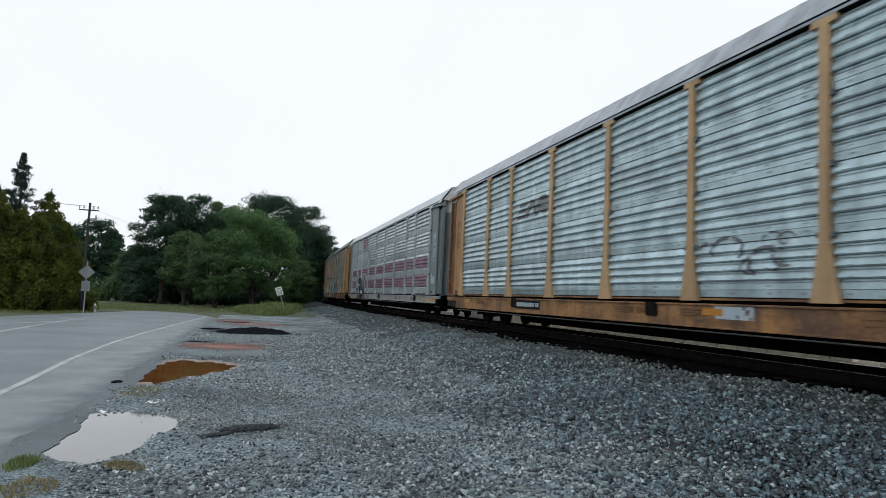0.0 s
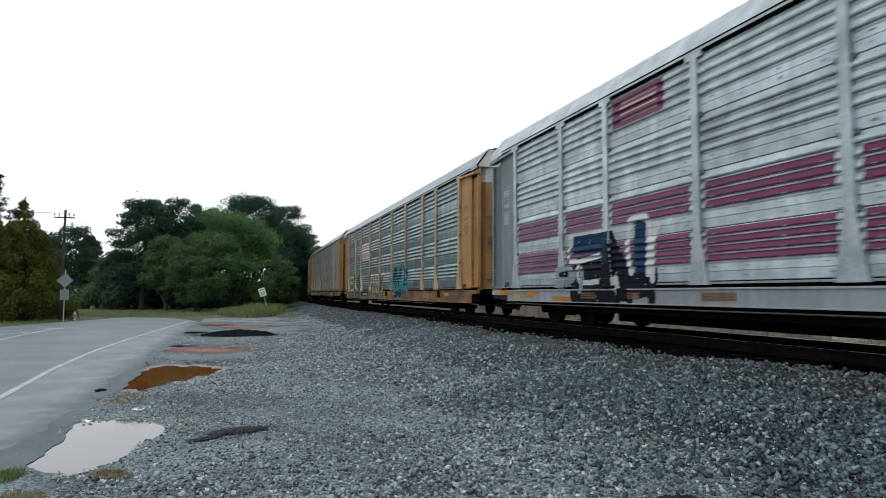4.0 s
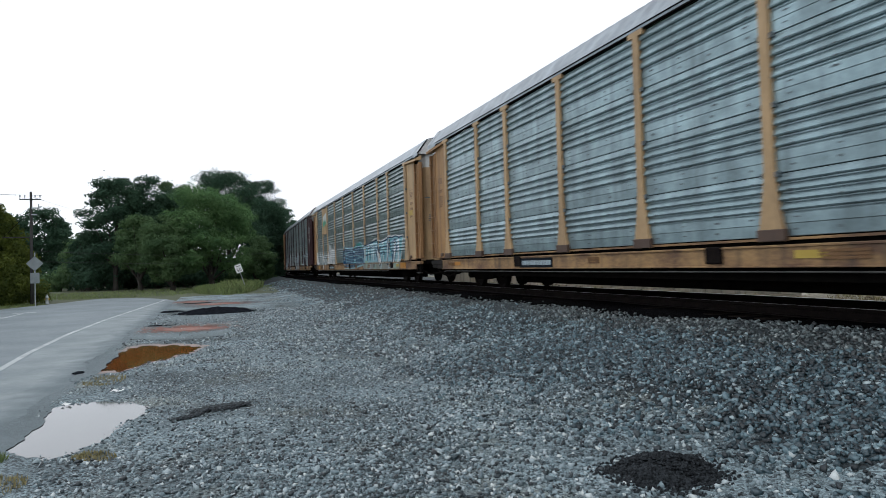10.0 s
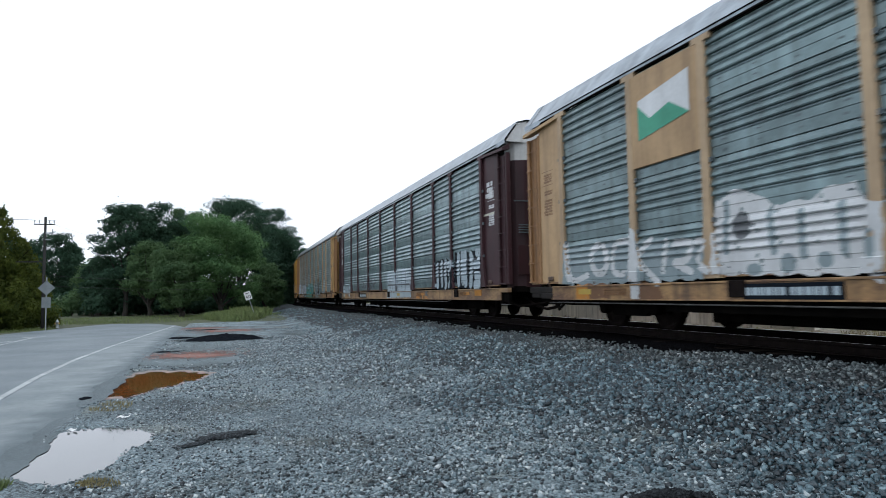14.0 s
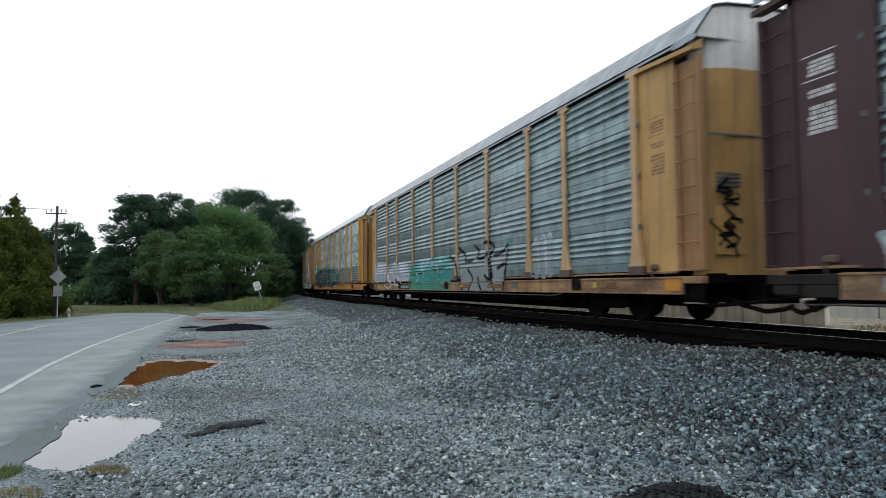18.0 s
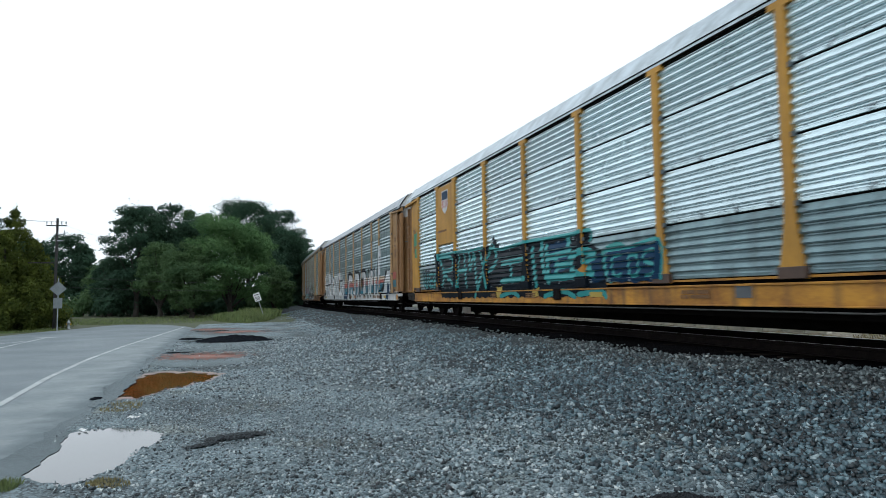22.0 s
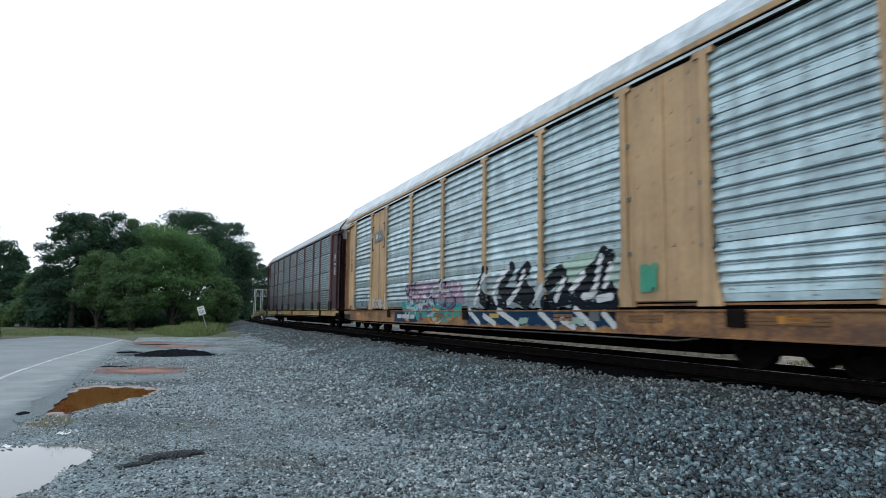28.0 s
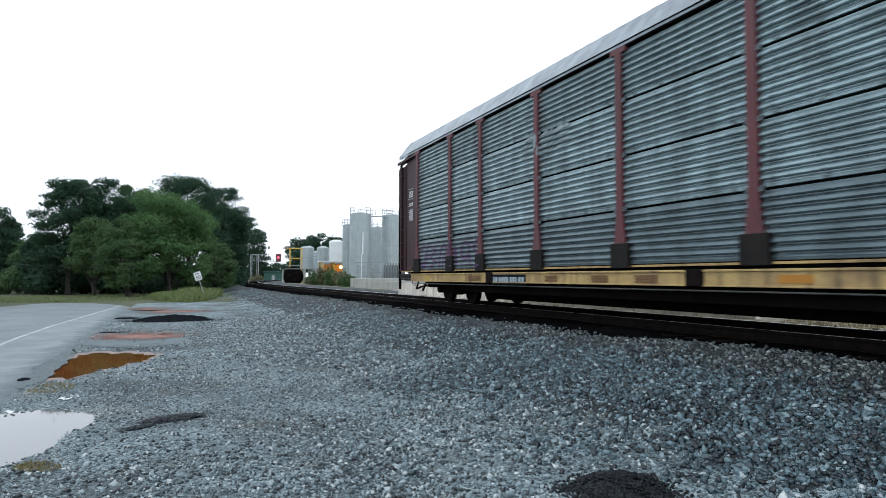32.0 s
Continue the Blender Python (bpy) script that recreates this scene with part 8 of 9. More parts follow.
def tree_lobes(rng, h, r, base, n):
    """A round, uneven crown: many flat sprays over an egg from base to h."""
    out = [(0, 0, base + (h - base) * 0.52, r * 0.60, r * 0.60, (h - base) * 0.38)]
    for k in range(n):
        a, q = rng.uniform(0, math.tau), rng.uniform(0, 1)
        z = base + (h - base) * (0.10 + 0.84 * q)
        w = r * (0.80 * math.sin(math.pi * (0.18 + 0.74 * q)) ** 0.7) * rng.uniform(0.8, 1.08)
        s = r * rng.uniform(0.15, 0.36)
        out.append((w * math.cos(a) * 0.88, w * math.sin(a) * 0.88, min(z, h - s * 0.45), s, s, s * rng.uniform(0.40, 0.7)))
    return out


def tree(seed, h, r, base, leaf, at, label, leaves=9000, size=0.17, lobes=52):
    rng = np.random.default_rng(seed)
    ob = thing("tree", label, "tree", pose(*at), group="trees behind the road")
    m = Mesh()
    lean = rng.uniform(-0.3, 0.3, 2)
    top = base + (h - base) * 0.55
    m.tube([(0, 0, -0.2), (0.05, 0, 0.4), (lean[0] * 0.4, lean[1] * 0.4, base), (lean[0], lean[1], top)], [0.05 * r + 0.13, 0.04 * r + 0.09, 0.03 * r + 0.07, 0.04], 9)
    part("trunk", m, BARK, ob, smooth=True)
    L = tree_lobes(rng, h, r, base, lobes)
    for q in L[1:10]:
        m = Mesh()
        s = Vector((lean[0] * 0.4, lean[1] * 0.4, base * (0.75 + 0.3 * rng.uniform())))
        e = Vector(q[:3])
        m.tube([s, s.lerp(e, 0.5) + Vector((0, 0, 0.25)), e], [0.09, 0.06, 0.02], 6)
        part("limb", m, BARK, ob)
    v, f = leaf_cloud(rng, L, int(leaves * 1.05), size * 0.86)
    part("crown", big_mesh("crown", v, f, [leaf]), None, ob)
    return ob


def polar(az, d, z=0.0):
    """x, y, z of a bearing to the right of straight ahead along the track, and a distance."""
    return d * math.sin(radians(az)), d * math.cos(radians(az)), z


GREEN, DARK, FRESH = "broadleaf tree with dense dark green crown", "tall dark green oak behind the road", "broadleaf tree with fresh light green leaves"
tree(21, 10.8, 3.4, 2.2, DARK_LEAF, polar(-7.4, 66), DARK, 24650, 0.13)
tree(22, 10.7, 3.4, 2.4, DARK_LEAF, polar(-4.4, 67), DARK, 24650, 0.13)
tree(23, 5.4, 2.1, 0.8, DARK_LEAF, polar(-9.2, 70), DARK, 10000, 0.13)
tree(37, 10.9, 2.4, 3.0, OAK_LEAF, polar(-3.0, 70), GREEN, 16000, 0.13)
tree(36, 6.6, 2.4, 0.8, OAK_LEAF, polar(-5.6, 61), GREEN, 13050, 0.115)
tree(24, 9.1, 4.2, 0.8, FRESH_LEAF, polar(-0.2, 58), FRESH, 37700, 0.115, 64)
tree(25, 6.6, 2.6, 0.4, OAK_LEAF, polar(-3.2, 57), GREEN, 17400, 0.108)
tree(26, 13.2, 5.3, 2.6, DARK_LEAF, polar(1.2, 80), DARK, 29000, 0.144, 60)
tree(27, 13.4, 4.1, 2.0, DARK_LEAF, polar(3.7, 86), DARK, 21750, 0.144)
tree(28, 13.0, 3.2, 2.5, DARK_LEAF, polar(4.3, 112), DARK, 18850, 0.173)
tree(29, 9.2, 3.4, 1.5, DARK_LEAF, polar(-12.2, 86), DARK, 15950, 0.158)
tree(30, 8.0, 2.4, 1.2, DARK_LEAF, polar(-11.2, 90), DARK, 12000, 0.158)
tree(31, 5.6, 3.0, 0.6, OAK_LEAF, polar(-9.0, 74), GREEN, 13050, 0.13)
tree(32, 8.6, 3.6, 1.2, DARK_LEAF, polar(-14.4, 84), DARK, 13050, 0.158)
tree(33, 9.0, 4.2, 1.0, DARK_LEAF, polar(-18.1, 86), DARK, 13050, 0.173)
tree(34, 4.8, 2.0, 0.3, OAK_LEAF, polar(3.5, 64), GREEN, 13050, 0.108)
tree(35, 6.4, 2.0, 0.4, DARK_LEAF, polar(4.8, 86), DARK, 13050, 0.122)
for k, (az, d, h) in enumerate(((10.2, 168, 12.6), (11.0, 176, 12.8), (12.2, 175, 13.8), (13.3, 172, 12.8), (15.5, 185, 10), (18.5, 180, 11))):
    tree(40 + k, h, 4.6, 2.0, DARK_LEAF, polar(az, d), "distant dark green tree beyond the rail yard", 6500, 0.25, 26)


tree(50, 24.5, 6.3, 3.0, DARK_LEAF, polar(5.8, 240), DARK, 12000, 0.3, 50)
tree(51, 20.0, 4.6, 2.0, DARK_LEAF, polar(6.8, 246), DARK, 8000, 0.3, 40)


def bush(seed, h, r, leaf, at, label, leaves=1900):
    rng = np.random.default_rng(seed)
    L = [(rng.uniform(-r, r) * 0.7, rng.uniform(-r, r) * 0.6, h * rng.uniform(0.25, 0.62), r * rng.uniform(0.3, 0.55), r * 0.5, h * rng.uniform(0.22, 0.4)) for _ in range(9)]
    ob = thing("bush", label, "bush", pose(*at), group="undergrowth")
    for q in L[:5]:
        m = Mesh()
        m.tube([(q[0] * 0.2, q[1] * 0.2, -0.1), (q[0] * 0.7, q[1] * 0.7, q[2] * 0.5), q[:3]], [0.04, 0.025, 0.01], 5)
        part("stem", m, BARK, ob)
    v, f = leaf_cloud(rng, L, leaves, 0.15)
    part("foliage", big_mesh("foliage", v, f, [leaf]), None, ob)


for k, az in enumerate(np.arange(-11.1, 5.6, 0.7)):
    d = 71 + 4 * math.sin(k * 2.3) + (12 if az > 3 else 0)
    bush(60 + k, 2.9 + 0.8 * math.sin(k * 1.7), 1.8, DARK_LEAF if k % 3 else OAK_LEAF, polar(az, d), "dark undergrowth at the edge of the wood")
for k, az in enumerate((-17.5, -14.8, -12.4)):
    bush(90 + k, 3.2, 2.4, DARK_LEAF, polar(az, 80), "dark undergrowth at the edge of the wood")
for k, (az, d, h) in enumerate(((5.9, 238, 6.6), (7.2, 245, 6.9), (8.5, 240, 7.2), (9.6, 250, 7.6))):
    tree(60 + k, h, 4.4, 0.4, DARK_LEAF, polar(az, d), "distant dark green tree beyond the rail yard", 4200, 0.30, 22)
for k, (az, d, h) in enumerate(((-6.6, 75, 3.6), (-4.4, 76, 3.2), (-2.2, 75, 3.8), (-0.2, 74, 3.6), (1.6, 76, 3.4))):
    bush(120 + k, h, 2.4, DARK_LEAF, polar(az, d), "dark undergrowth between the trees", 4200)
for k, (az, d, h) in enumerate(((11.0, 92, 2.0), (11.7, 90, 2.6), (12.4, 88, 3.3), (13.1, 86, 3.5), (13.8, 82, 2.9), (14.4, 76, 2.2), (6.7, 150, 2.6))):
    bush(100 + k, h, 1.3, OAK_LEAF if k % 2 else DRY_LEAF, polar(az, d), "scrubby green bush beside the railway", 1500)


for k, az in enumerate((6.4, 7.0, 7.6, 8.3, 8.9)):
    bush(120 + k, 6.0 + math.sin(2 * k), 4.2, DARK_LEAF, polar(az, 252), "dark undergrowth at the edge of the wood", 2200)


def cedar(seed, h, r, at, sparse=False):
    """A conifer with upright feathery plumes."""
    rng = np.random.default_rng(seed)
    ob = thing("cedar", "dense yellow-green cedar beside the road" if not sparse else "slim conifer with sparse upright top", "conifer", pose(*at), group="cedars")
    m = Mesh()
    m.tube([(0, 0, -0.2), (0, 0, h * 0.6), (0.05, 0, h * 0.97)], [0.16, 0.09, 0.015], 8)
    part("trunk", m, BARK, ob)
    L = []
    if sparse:
        # many short branches that shorten towards the pointed top
        for k in range(150):
            q = rng.uniform(0, 1) ** 0.8
            a, w = rng.uniform(0, math.tau), r * (1 - q) ** 0.85 * rng.uniform(0.15, 1.0)
            s = 0.13 + 0.20 * (1 - q)
            L.append((w * math.cos(a), w * math.sin(a), h * (0.35 + 0.63 * q) + 0.12 * w, s, s, s * 0.6))
        v, f = leaf_cloud(rng, L, 13000, 0.062, up=0.5, flat=0.3)
        part("foliage", big_mesh("foliage", v, f, [PINE_LEAF]), None, ob)
        return
    # rounded plumes, each turned up and out, over a dense core
    for k in range(84):
        q = rng.uniform(0, 1)
        w = r * (1 - q ** 1.5) ** 0.85 * rng.uniform(0.68, 1.0)
        a = rng.uniform(0, math.tau)
        s = 0.48 * (0.42 + 0.6 * (1 - q)) * rng.uniform(0.75, 1.2)
        L.append((w * math.cos(a), w * math.sin(a), 0.35 + (h - 0.7) * q, s, s, s * 1.3))
    for k in range(8):
        q = k / 7
        L.append((0, 0, 0.6 + (h - 1.2) * q, r * 0.62 * (1 - q) + 0.16, r * 0.62 * (1 - q) + 0.16, h * 0.09))
    v, f = leaf_cloud(rng, L, 19000, 0.068, up=0.5, flat=0.45)
    part("foliage", big_mesh("foliage", v, f, [CEDAR_LEAF]), None, ob)


cedar(1, 8.9, 1.75, polar(-17.5, 43.5), True)
cedar(2, 6.9, 2.1, polar(-15.6, 43))
cedar(3, 5.6, 1.6, polar(-17.2, 41.5))
cedar(4, 5.2, 1.6, polar(-14.3, 43.5))
cedar(5, 7.7, 1.6, polar(-19.2, 44))
cedar(6, 6.2, 1.7, polar(-21, 43))
cedar(7, 5.4, 1.8, polar(-16.2, 41))
cedar(8, 6.4, 1.9, polar(-18.6, 41.6))


def blades(name, count, where, h0, h1, material, label, seed):
    """Grass: thin bent blades in tufts; where(rng, n) gives x, y."""
    rng = np.random.default_rng(seed)
    x, y = where(rng, count)
    n = len(x)
    z = ground_z(x, y)
    h = rng.uniform(h0, h1, n)
    a = rng.uniform(0, math.tau, n)
    w = h * 0.045 + 0.004
    bx, by = rng.normal(0, 0.28, n) * h, rng.normal(0, 0.28, n) * h
    v = np.stack([np.stack([x - w * np.cos(a), y - w * np.sin(a), z - 0.01], -1), np.stack([x + w * np.cos(a), y + w * np.sin(a), z - 0.01], -1),
                  np.stack([x + bx * 0.4 + w * 0.6 * np.cos(a), y + by * 0.4 + w * 0.6 * np.sin(a), z + h * 0.6], -1), np.stack([x + bx, y + by, z + h], -1)], 1)
    ob = new(name, big_mesh(name, v.reshape(-1, 3), np.arange(n * 4).reshape(-1, 4), [material]))
    return tagged(ob, label, "grass", kind="stuff")


def ellipse(cx, cy, rx, ry):
    def where(rng, n):
        a, q = rng.uniform(0, math.tau, n), np.sqrt(rng.uniform(0, 1, n))
        x, y = cx + rx * q * np.cos(a), cy + ry * q * np.sin(a)
        k = lump(x * 1.3, y * 1.3, 2.0 / max(0.3, min(rx, ry))) + rng.uniform(-0.5, 0.9, n) > -0.1
        return x[k], y[k]
    return where


blades("grass", 16000, ellipse(0.8, 49.5, 2.1, 8.5), 0.08, 0.46, GRASS, "tall green and yellow grass on the bank", 1)
blades("grass", 5000, ellipse(2.2, 56, 1.5, 9), 0.2, 0.7, GRASS, "tall green and yellow grass on the bank", 2)
blades("grass", 16000, ellipse(-12.5, 39.5, 4.0, 3.2), 0.04, 0.14, GRASS, "mown grass verge", 3)
blades("grass", 18000, ellipse(-5.5, 53, 10, 8), 0.05, 0.18, GRASS, "mown grass beyond the road", 4)
blades("grass_tuft", 1100, ellipse(-1.80, 6.35, 0.12, 0.26), 0.015, 0.05, GRASS, "small yellow-green tuft by the puddle", 5)
blades("grass_tuft", 800, ellipse(-0.98, 6.18, 0.17, 0.14), 0.01, 0.04, DRY_GRASS, "small dry tuft by the puddle", 6)
blades("grass_tuft", 700, ellipse(-1.52, 10.5, 0.28, 0.45), 0.01, 0.045, DRY_GRASS, "dry weeds on the gravel edge", 7)
blades("grass_tuft", 600, ellipse(-1.55, 5.6, 0.22, 0.25), 0.01, 0.045, DRY_GRASS, "small dry tuft by the puddle", 8)
blades("dry_grass", 2600, ellipse(TRACK_X + 4.2, 8.2, 2.2, 2.0), 0.03, 0.12, DRY_GRASS, "dry yellow weeds behind the track", 33)
blades("dry_grass", 5000, ellipse(24, 40, 3.0, 14), 0.05, 0.2, DRY_GRASS, "dry yellow grass beyond the tracks", 9)

# ---- street furniture ----
pole = thing("utility_pole", "weathered wooden utility pole with crossarm and wires", "utility pole", pose(-9.1, 39.6, -0.75))
m = Mesh()
m.tube([(0, 0, 0.1), (0.0, 0, 3.2), (0.02, 0, 6.75)], [0.088, 0.076, 0.06], 12)
part("shaft", m, POLE_WOOD, pole, smooth=True)
m = Mesh()
m.box(-0.50, 0.50, -0.13, -0.08, 6.31, 6.37, c=0.008)
part("crossarm", m, POLE_WOOD, pole)
for x in (-0.46, -0.24, 0.24, 0.46):
    m = Mesh()
    m.lathe([(0.012, 6.36), (0.012, 6.44), (0.045, 6.45), (0.03, 6.50), (0.04, 6.53), (0.015, 6.58)], 10, center=(x, -0.115, 0))
    part("insulator", m, GALV, pole)
m = Mesh()
m.box(0.05, 0.42, -0.1, -0.04, 5.85, 5.91)
m.lathe([(0.03, 5.91), (0.05, 5.96), (0.03, 6.02), (0.05, 6.06), (0.01, 6.1)], 10, center=(0.38, -0.07, 0))
part("bracket", m, GALV, pole)
m = Mesh()
m.box(0.05, 0.3, -0.1, -0.04, 5.5, 5.55)
part("bracket", m, GALV, pole)
m = Mesh()
m.box(-1.3, 0, -0.05, 0.03, 4.3, 4.36)
part("side_arm", m, POLE_WOOD, pole)
m = Mesh()
m.tube([(-1.25, 0, 4.35), (0, 0, 5.75)], 0.012, 5)
part("guy_wire", m, IRON, pole)


def wire(a, b, sag, name="wire"):
    m = Mesh()
    a, b = Vector(a), Vector(b)
    m.tube([a.lerp(b, k / 14) - Vector((0, 0, sag * 4 * (k / 14) * (1 - k / 14))) for k in range(15)], 0.007, 5)
    thing(name, "dark overhead wire strung from the pole", "wire", group="overhead wires", mesh=m, material=INK)


for dx in (-0.55, 0.55):
    wire((-9.1 + dx, 39.5, 5.8), (-40, 26 + dx, 7.4), 0.6)
wire((-9.1, 39.5, 2.85), (15, 70, 3.9), 0.6)
wire((-9.1, 39.5, 2.3), (13, 72, 3.4), 0.6)
wire((-9.1, 39.5, 5.75), (-2, 120, 7.0), 0.5)

sign = thing("warning_sign", "grey back of a diamond sign and a plate on one post", "road sign", pose(-8.50, 37.6, -0.2, 0, 0, 8))
m = Mesh()
m.tube([(0, 0, 0.0), (0, 0, 2.9)], 0.028, 8)
part("post", m, GALV, sign)
m = Mesh()
m.extrude([(0.38, 0), (0.34, 0.04), (0.04, 0.34), (0, 0.38), (-0.04, 0.34), (-0.34, 0.04), (-0.38, 0), (-0.34, -0.04), (-0.04, -0.34), (0, -0.38), (0.04, -0.34), (0.34, -0.04)],
          [lambda q, y=y: (q[0], y, 2.35 + q[1]) for y in (-0.045, -0.04)])
part("diamond_plate", m, SIGN_BACK, sign)
m = Mesh()
m.box(-0.2, 0.2, -0.046, -0.04, 1.35, 1.88, c=0.002)
part("lower_plate", m, SIGN_BACK, sign)

speed = thing("speed_sign", "small white speed board leaning on a thin post", "speed sign", pose(2.16, 47.2, 0.05, 0, -19, 4))
m = Mesh()
m.tube([(0, 0, -0.3), (0, 0, 1.95)], 0.03, 8)
part("post", m, GALV, speed)
m = Mesh()
m.box(-0.225, 0.225, -0.05, -0.035, 1.36, 1.94, c=0.006)
board = part("board", m, SIGN_WHITE, speed)
for k, (size, z, text) in enumerate(((0.28, 1.44, "50"),)):
    fc = bpy.data.curves.new("figures", "FONT")
    fc.body, fc.size, fc.align_x, fc.extrude = text, size * 1.25, "CENTER", 0.001
    tmp = bpy.data.objects.new("figures", fc)
    scene.collection.objects.link(tmp)
    bpy.context.view_layer.update()
    me = bpy.data.meshes.new_from_object(tmp.evaluated_get(bpy.context.evaluated_depsgraph_get()))
    bpy.data.objects.remove(tmp)
    me.materials.append(INK)
    ob = part("figures", me, None, board)
    ob.matrix_local = pose(0, -0.054, z, 90, 0, 0)
m = Mesh()
m.box(-0.15, 0.15, -0.055, -0.05, 1.80, 1.85)
part("lettering_bar", m, INK, board)

hyd = thing("fire_hydrant", "small white fire hydrant on the grass verge", "fire hydrant", pose(-8.6, 40.5, -0.03))
m = Mesh()
m.lathe([(0.11, 0), (0.11, 0.03), (0.075, 0.05), (0.075, 0.32), (0.095, 0.33), (0.095, 0.36), (0.075, 0.39), (0.05, 0.45), (0.02, 0.47), (0.02, 0.51)], 16)
part("barrel", m, GALV, hyd, smooth=True)
for s in (-1, 1):
    m = Mesh()
    m.lathe([(0.035, s * 0.07), (0.035, s * 0.12), (0.02, s * 0.13)], 10, center=(0, 0, 0.27), axis="x")
    part("outlet", m, SAFETY, hyd)

# ---- beyond the tracks: the plant ----


def silo(az, d, r, h, seed):
    ob = thing("silo", "tall ribbed grey steel silo with a railed top", "silo", pose(*polar(az, d)), group="silos")
    m = Mesh()
    rings = []
    for k in range(8):
        z = h * k / 7
        rings += [(r, z), (r + 0.05, z + 0.01), (r + 0.05, z + 0.10), (r, z + 0.11)]
    m.lathe(rings[:-2] + [(r * 0.5, h + 0.25), (0.05, h + 0.4)], 28)
    part("shell", m, SILO, ob, smooth=False)
    m = Mesh()
    for z in (h + 0.55, h + 1.05):
        m.tube([(r * math.cos(k * math.tau / 20), r * math.sin(k * math.tau / 20), z) for k in range(21)], 0.035, 5)
    part("guard_rail", m, GALV, ob)
    for k in range(10):
        q = Mesh()
        a = k * math.tau / 10
        q.tube([(r * math.cos(a), r * math.sin(a), h), (r * math.cos(a), r * math.sin(a), h + 1.05)], 0.035, 5)
        part("rail_post", q, GALV, ob)
    m = Mesh()
    for s in (-0.22, 0.22):
        m.tube([(r * 0.8 + 0.2, -r * 0.75 + s, 0), (r * 0.8 + 0.2, -r * 0.75 + s, h + 0.9)], 0.03, 5)
    for z in np.arange(0.4, h, 0.5):
        m.tube([(r * 0.8 + 0.2, -r * 0.75 - 0.22, z), (r * 0.8 + 0.2, -r * 0.75 + 0.22, z)], 0.02, 4)
    part("ladder", m, GALV, ob)


silo(15.42, 110, 1.8, 12.2, 1)
silo(18.25, 112, 1.8, 12.2, 2)
silo(14.3, 118, 0.9, 10.9, 3)
silo(16.95, 122, 1.5, 10.8, 4)


def tank(az, d, r, z0, z1, material, label):
    ob = thing("storage_tank", label, "tank", pose(*polar(az, d)), group="storage tanks")
    m = Mesh()
    m.lathe([(r, z0), (r, z1 - 0.25), (r * 0.92, z1 - 0.08), (r * 0.5, z1 + 0.12), (0.05, z1 + 0.2)], 28)
    part("shell", m, material, ob, smooth=False)
    for k in range(6):
        q = Mesh()
        a = k * math.tau / 6
        q.box(r * 0.85 * math.cos(a) - 0.1, r * 0.85 * math.cos(a) + 0.1, r * 0.85 * math.sin(a) - 0.1, r * 0.85 * math.sin(a) + 0.1, 0, z0)
        part("leg", q, GALV, ob)


tank(13.35, 130, 1.4, 4.3, 8.8, TANK_WHITE, "white storage tank on legs")
tank(12.2, 132, 1.2, 3.2, 7.6, SILO, "grey steel storage tank on legs")
tank(10.86, 134, 1.35, 3.2, 7.7, SILO, "grey steel storage tank on legs")
tank(11.7, 140, 1.0, 3.2, 7.0, SILO, "grey steel storage tank on legs")

plant = thing("process_plant", "orange plant frame lit by a flood lamp", "plant", pose(*polar(13.05, 121)))
for x in (-2.2, 0, 2.0):
    for y in (-1, 1):
        m = Mesh()
        m.box(x - 0.12, x + 0.12, y - 0.12, y + 0.12, 0, 4.4)
        part("column", m, SAFETY, plant)
m = Mesh()
m.box(-2.6, 2.4, -1.3, 1.3, 4.3, 4.55)
part("upper_deck", m, TANK_WHITE, plant)
m = Mesh()
m.box(-2.6, 2.4, -1.3, 1.3, 1.9, 2.1)
part("lower_deck", m, ORANGE, plant)
m = Mesh()
m.box(-1.6, 1.9, -0.5, 0.9, 2.3, 3.9, c=0.05)
part("casing", m, ORANGE, plant)
m = Mesh()
m.lathe([(0.22, -1.45), (0.3, -1.35), (0.1, -1.2)], 12, center=(1.2, 0, 3.4), axis="y")
part("flood_lamp", m, FLOOD, plant)

frame_ = thing("loading_frame", "yellow steel loading frame beside the siding", "steel frame", pose(*polar(9.9, 126)))
for x in (-1.1, 1.1):
    m = Mesh()
    m.box(x - 0.1, x + 0.1, -0.1, 0.1, 0, 7.0)
    part("column", m, SAFETY, frame_)
for z in (5.0, 6.9):
    m = Mesh()
    m.box(-1.8 if z > 6 else -1.2, 1.3, -0.1, 0.1, z, z + 0.22)
    part("beam", m, SAFETY, frame_)

gantry = thing("signal_gantry", "steel signal gantry beside the tracks with a red light", "signal gantry", pose(*polar(7.37, 215), 0, 0, -8))
for x in (-4.4, -2.4):
    m = Mesh()
    for dx in (-0.25, 0.25):
        m.tube([(x + dx, 0, 0), (x + dx, 0, 8.8)], 0.10, 6)
    for z in np.arange(0.5, 8.5, 0.8):
        m.tube([(x - 0.25, 0, z), (x + 0.25, 0, z + 0.7)], 0.05, 4)
    part("tower", m, GALV, gantry)
m = Mesh()
for z in (6.7, 8.7):
    m.tube([(-4.8, 0, z), (4.7, 0, z)], 0.12, 6)
for k in range(9):
    m.tube([(-4.6 + k, 0, 6.7), (-4.1 + k, 0, 8.7), (-3.6 + k, 0, 6.7)], 0.07, 4)
part("truss", m, GALV, gantry)
m = Mesh()
m.tube([(1.0, 0, 8.7), (1.0, 0, 11.6)], 0.08, 6)
m.box(0.7, 1.3, -0.1, 0.1, 10.6, 11.4)
part("mast", m, INK, gantry)
m = Mesh()
m.box(3.2, 4.9, -0.4, 0.1, 6.5, 9.1, c=0.05)
head = part("signal_head", m, RED_POST, gantry)
m = Mesh()
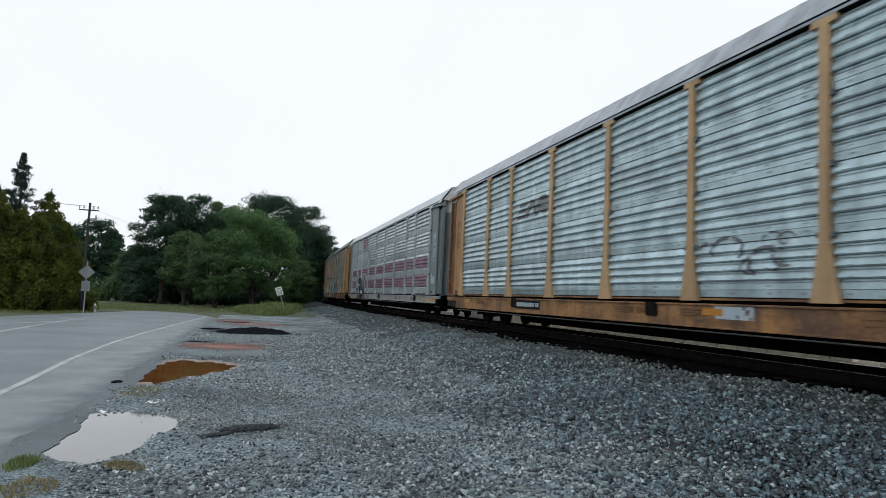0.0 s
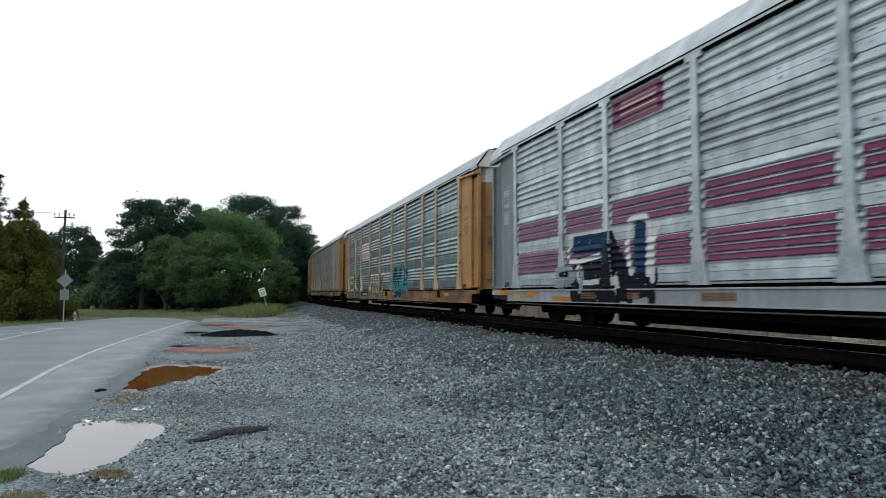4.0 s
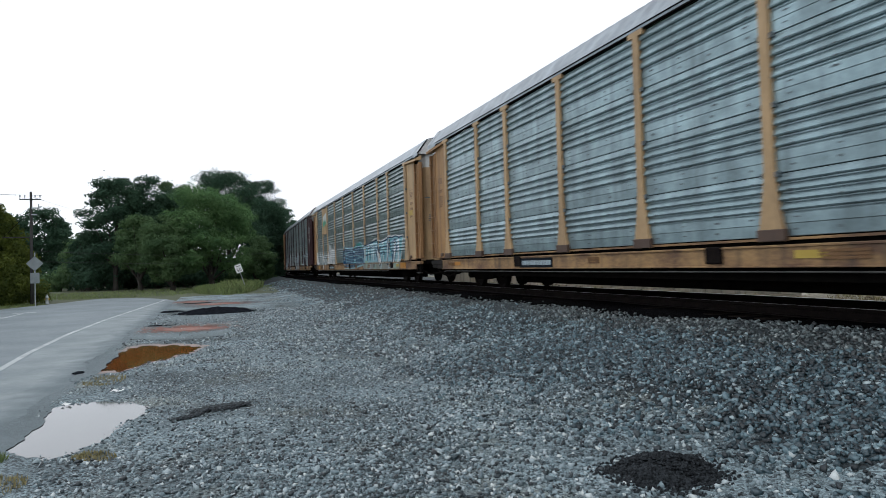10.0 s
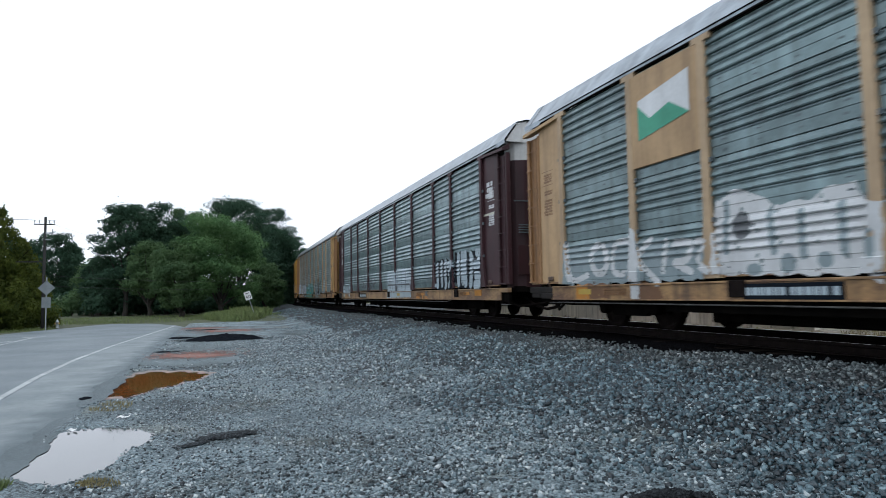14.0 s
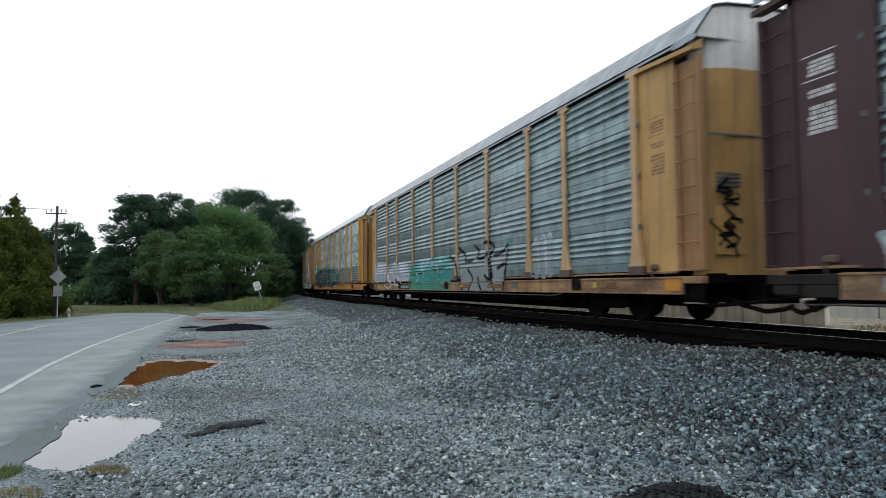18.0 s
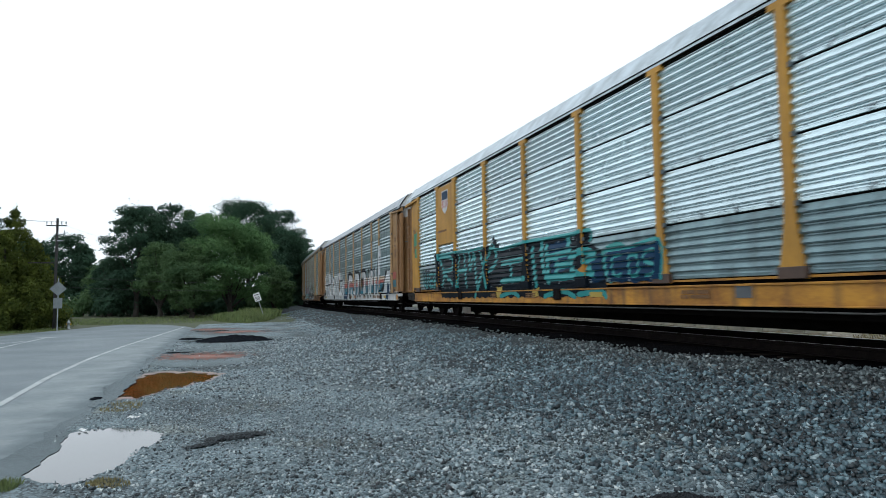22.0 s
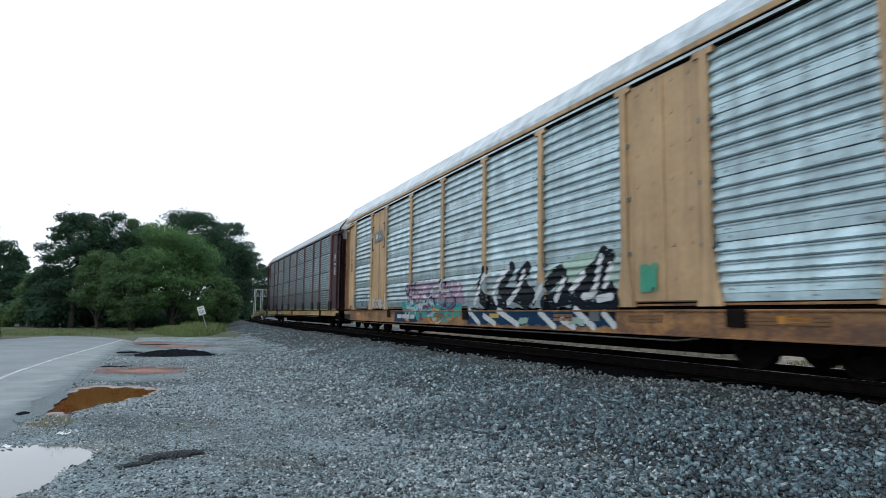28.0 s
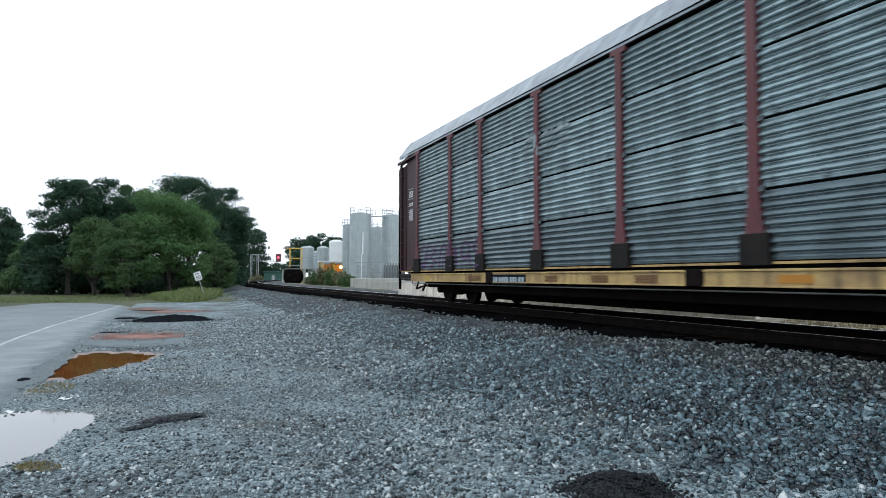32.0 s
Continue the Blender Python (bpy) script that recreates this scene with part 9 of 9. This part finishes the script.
m.lathe([(0.34, -0.46), (0.34, -0.42), (0.1, -0.41)], 12, center=(4.0, 0, 7.9), axis="y")
part("signal_light", m, GLOW, head)

tanker = thing("horizontal_tank", "black horizontal tank with a pale end frame", "tank", pose(*polar(9.72, 112), 0, 0, -9))
m = Mesh()
m.lathe([(0.4, -0.5), (1.2, -0.4), (1.6, -0.1), (1.68, 0.4), (1.68, 9.6), (1.5, 10.2), (0.4, 10.5)], 24, center=(0, 0, 1.7), axis="y")
part("tank_shell", m, BLACK, tanker, smooth=True)
for x in (-1.75, 1.75):
    m = Mesh()
    m.box(x - 0.08, x + 0.08, -0.7, -0.55, 0, 2.9)
    part("frame_post", m, CONCRETE, tanker)
for z in (2.9, 3.5):
    m = Mesh()
    m.box(-1.4, 1.85, -0.7, -0.6, z, z + 0.1)
    part("frame_beam", m, GALV, tanker)
for y in (1.5, 8.0):
    m = Mesh()
    m.box(-1.2, 1.2, y - 0.25, y + 0.25, -0.05, 0.6)
    part("saddle", m, CONCRETE, tanker)
for k, (x, z) in enumerate(((-0.7, 1.9), (0.5, 2.3), (0.2, 1.2))):
    m = Mesh()
    m.lathe([(0.28, -0.62), (0.28, -0.45)], 14, center=(x, 0, z), axis="y")
    part("hatch", m, IRON, tanker)

shed = thing("lineside_shed", "small dark green lineside shed with flat roof", "shed", pose(*polar(8.03, 230), 0, 0, -8))
m = Mesh()
m.box(-3.1, 3.1, -2, 2, 0, 3.2)
part("wall", m, GREENBOX, shed)
m = Mesh()
m.box(-3.4, 3.4, -2.3, 2.3, 3.2, 3.6, c=0.03)
part("roof", m, GREENBOX, shed)
m = Mesh()
m.box(-0.5, 0.5, -2.06, -2.0, 0.1, 2.2)
part("door", m, GALV, shed)

walk_way = thing("catwalk", "railed steel catwalk between the silo tops", "catwalk", pose(*polar(16.6, 111), 0, 0, -16.6))
m = Mesh()
m.box(-2.6, 3.2, -0.4, 0.4, 11.9, 12.0)
part("deck", m, GALV, walk_way)
for z in (12.5, 13.0):
    m = Mesh()
    m.tube([(-2.6, -0.4, z), (3.2, -0.4, z)], 0.035, 5)
    part("handrail", m, GALV, walk_way)
for x in (-2.6, -1.2, 0.3, 1.8, 3.2):
    m = Mesh()
    m.tube([(x, -0.4, 11.9), (x, -0.4, 13.0)], 0.035, 5)
    part("rail_post", m, GALV, walk_way)
pipes = thing("pipe_rack", "grey steel pipe rack at the foot of the silos", "pipe rack", pose(*polar(16.4, 107), 0, 0, -16.4))
for x in (-2.2, -0.6, 1.0, 2.6):
    m = Mesh()
    m.tube([(x, 0, 0), (x, 0, 4.2 + 0.5 * math.sin(x * 3))], 0.07, 6)
    part("upright", m, GALV, pipes)
for z in (2.4, 3.3, 4.0):
    m = Mesh()
    m.tube([(-2.6, -0.1, z), (3.0, -0.1, z)], 0.06, 6)
    part("pipe", m, GALV, pipes)
m = Mesh()
m.tube([(-1.6, -0.3, 0), (-1.6, -0.3, 5.2), (-1.4, -0.2, 5.5), (-1.4, 1.5, 9.5)], 0.09, 6)
part("feed_pipe", m, TANK_WHITE, pipes)

wall = thing("yard_wall", "long pale concrete yard wall streaked by rain", "wall", kind="structure")
for k in range(9):
    m = Mesh()
    x0, y0 = 16.6 + k * 3.02, 63.5 + k * 0.55
    m.box(0, 3.0, 0, 0.2, -0.1, 1.45, c=0.02)
    for j in range(10):
        m.box(j * 0.3 + 0.04, j * 0.3 + 0.20, -0.035, 0.0, -0.1, 1.40, c=0.012)
    ob = part("wall_panel", m, CONCRETE, wall)
    ob.matrix_local = pose(x0, y0, 0, 0, 0, math.degrees(math.atan2(0.55, 3.02)))
for k in range(24):
    m = Mesh()
    m.box(-0.2, 0, -2.36, 0, -0.1, 1.2, c=0.02)
    ob = part("wall_panel", m, CONCRETE, wall)
    ob.matrix_local = pose(18.0 + 0.03 * k, 60.0 - 2.4 * k, 0)
for k in range(8):
    ob = thing("gas_cylinder", "grey gas cylinder standing behind the wall", "gas cylinder", pose(21.6 + 0.33 * k, 68.0 + 0.06 * k, 0), group="gas cylinders")
    m = Mesh()
    m.lathe([(0.16, 0), (0.16, 2.7), (0.13, 2.9), (0.05, 3.0), (0.05, 3.15)], 12)
    part("bottle", m, SIGN_BACK, ob)
for x0, y0 in ((12.5, 109), (11.9, 112)):
    ob = thing("lineside_post", "thin grey lineside post", "post", pose(x0 - 2.9, y0, 0.3))
    m = Mesh()
    m.tube([(0, 0, -0.4), (0, 0, 4.6)], 0.07, 6)
    m.box(-0.3, 0.3, -0.05, 0.05, 4.3, 4.7)
    part("mast", m, GALV, ob)

# ---- movement: the train rolls towards the camera's right ----


# small unevenness of its run: seconds, metres
RUN = [(0, 0.04), (1, -0.10), (2, 0.03), (5, 0.08), (6, 0.04), (7, 0.01), (8, -0.05), (9, -0.04), (10, -0.18), (11, -0.19), (11.5, 0.15), (12, 0.03), (13, -0.01), (14, 0.02), (15, 0.22), (18, 0.29), (19, 0.13), (20, -0.18), (21, -0.07), (22, -0.19), (23, -0.05), (24, -0.15), (24.5, 0.10), (25, -0.10), (28, 0.14), (29, 0.08), (30, 0.12), (31, -0.10), (32, -0.05)]


def train_at(t):
    """Metres along the track of the first wagon's front end."""
    k = t - 16
    return -145.171 -9.0720 * k -0.008562 * k * k +0.00007508 * k ** 3 + float(np.interp(t, [q[0] for q in RUN], [q[1] for q in RUN]))


def motions():
    for i, car in enumerate(WAGONS):
        rows = []
        for t in np.arange(0, 32.01, 1.0):
            mid = train_at(t) + i * PITCH + HALF
            a, b = on_track(mid - 10.06), on_track(mid + 10.06)
            rows.append((float(t), pose((a[0] + b[0]) / 2, (a[1] + b[1]) / 2, RAIL_Z, 0, 0, -math.degrees(math.atan2(b[0] - a[0], b[1] - a[1])))))
        walk(car, rows)
    start = train_at(0)
    turns = [(2 * k / 30, -math.degrees((start - train_at(2 * k / 30)) / 0.42)) for k in range(481)]
    for w, q in WHEELSETS:
        walk(w, [(t, pose(0, q, 0.42, -a, 0, 0)) for t, a in turns])


motions()
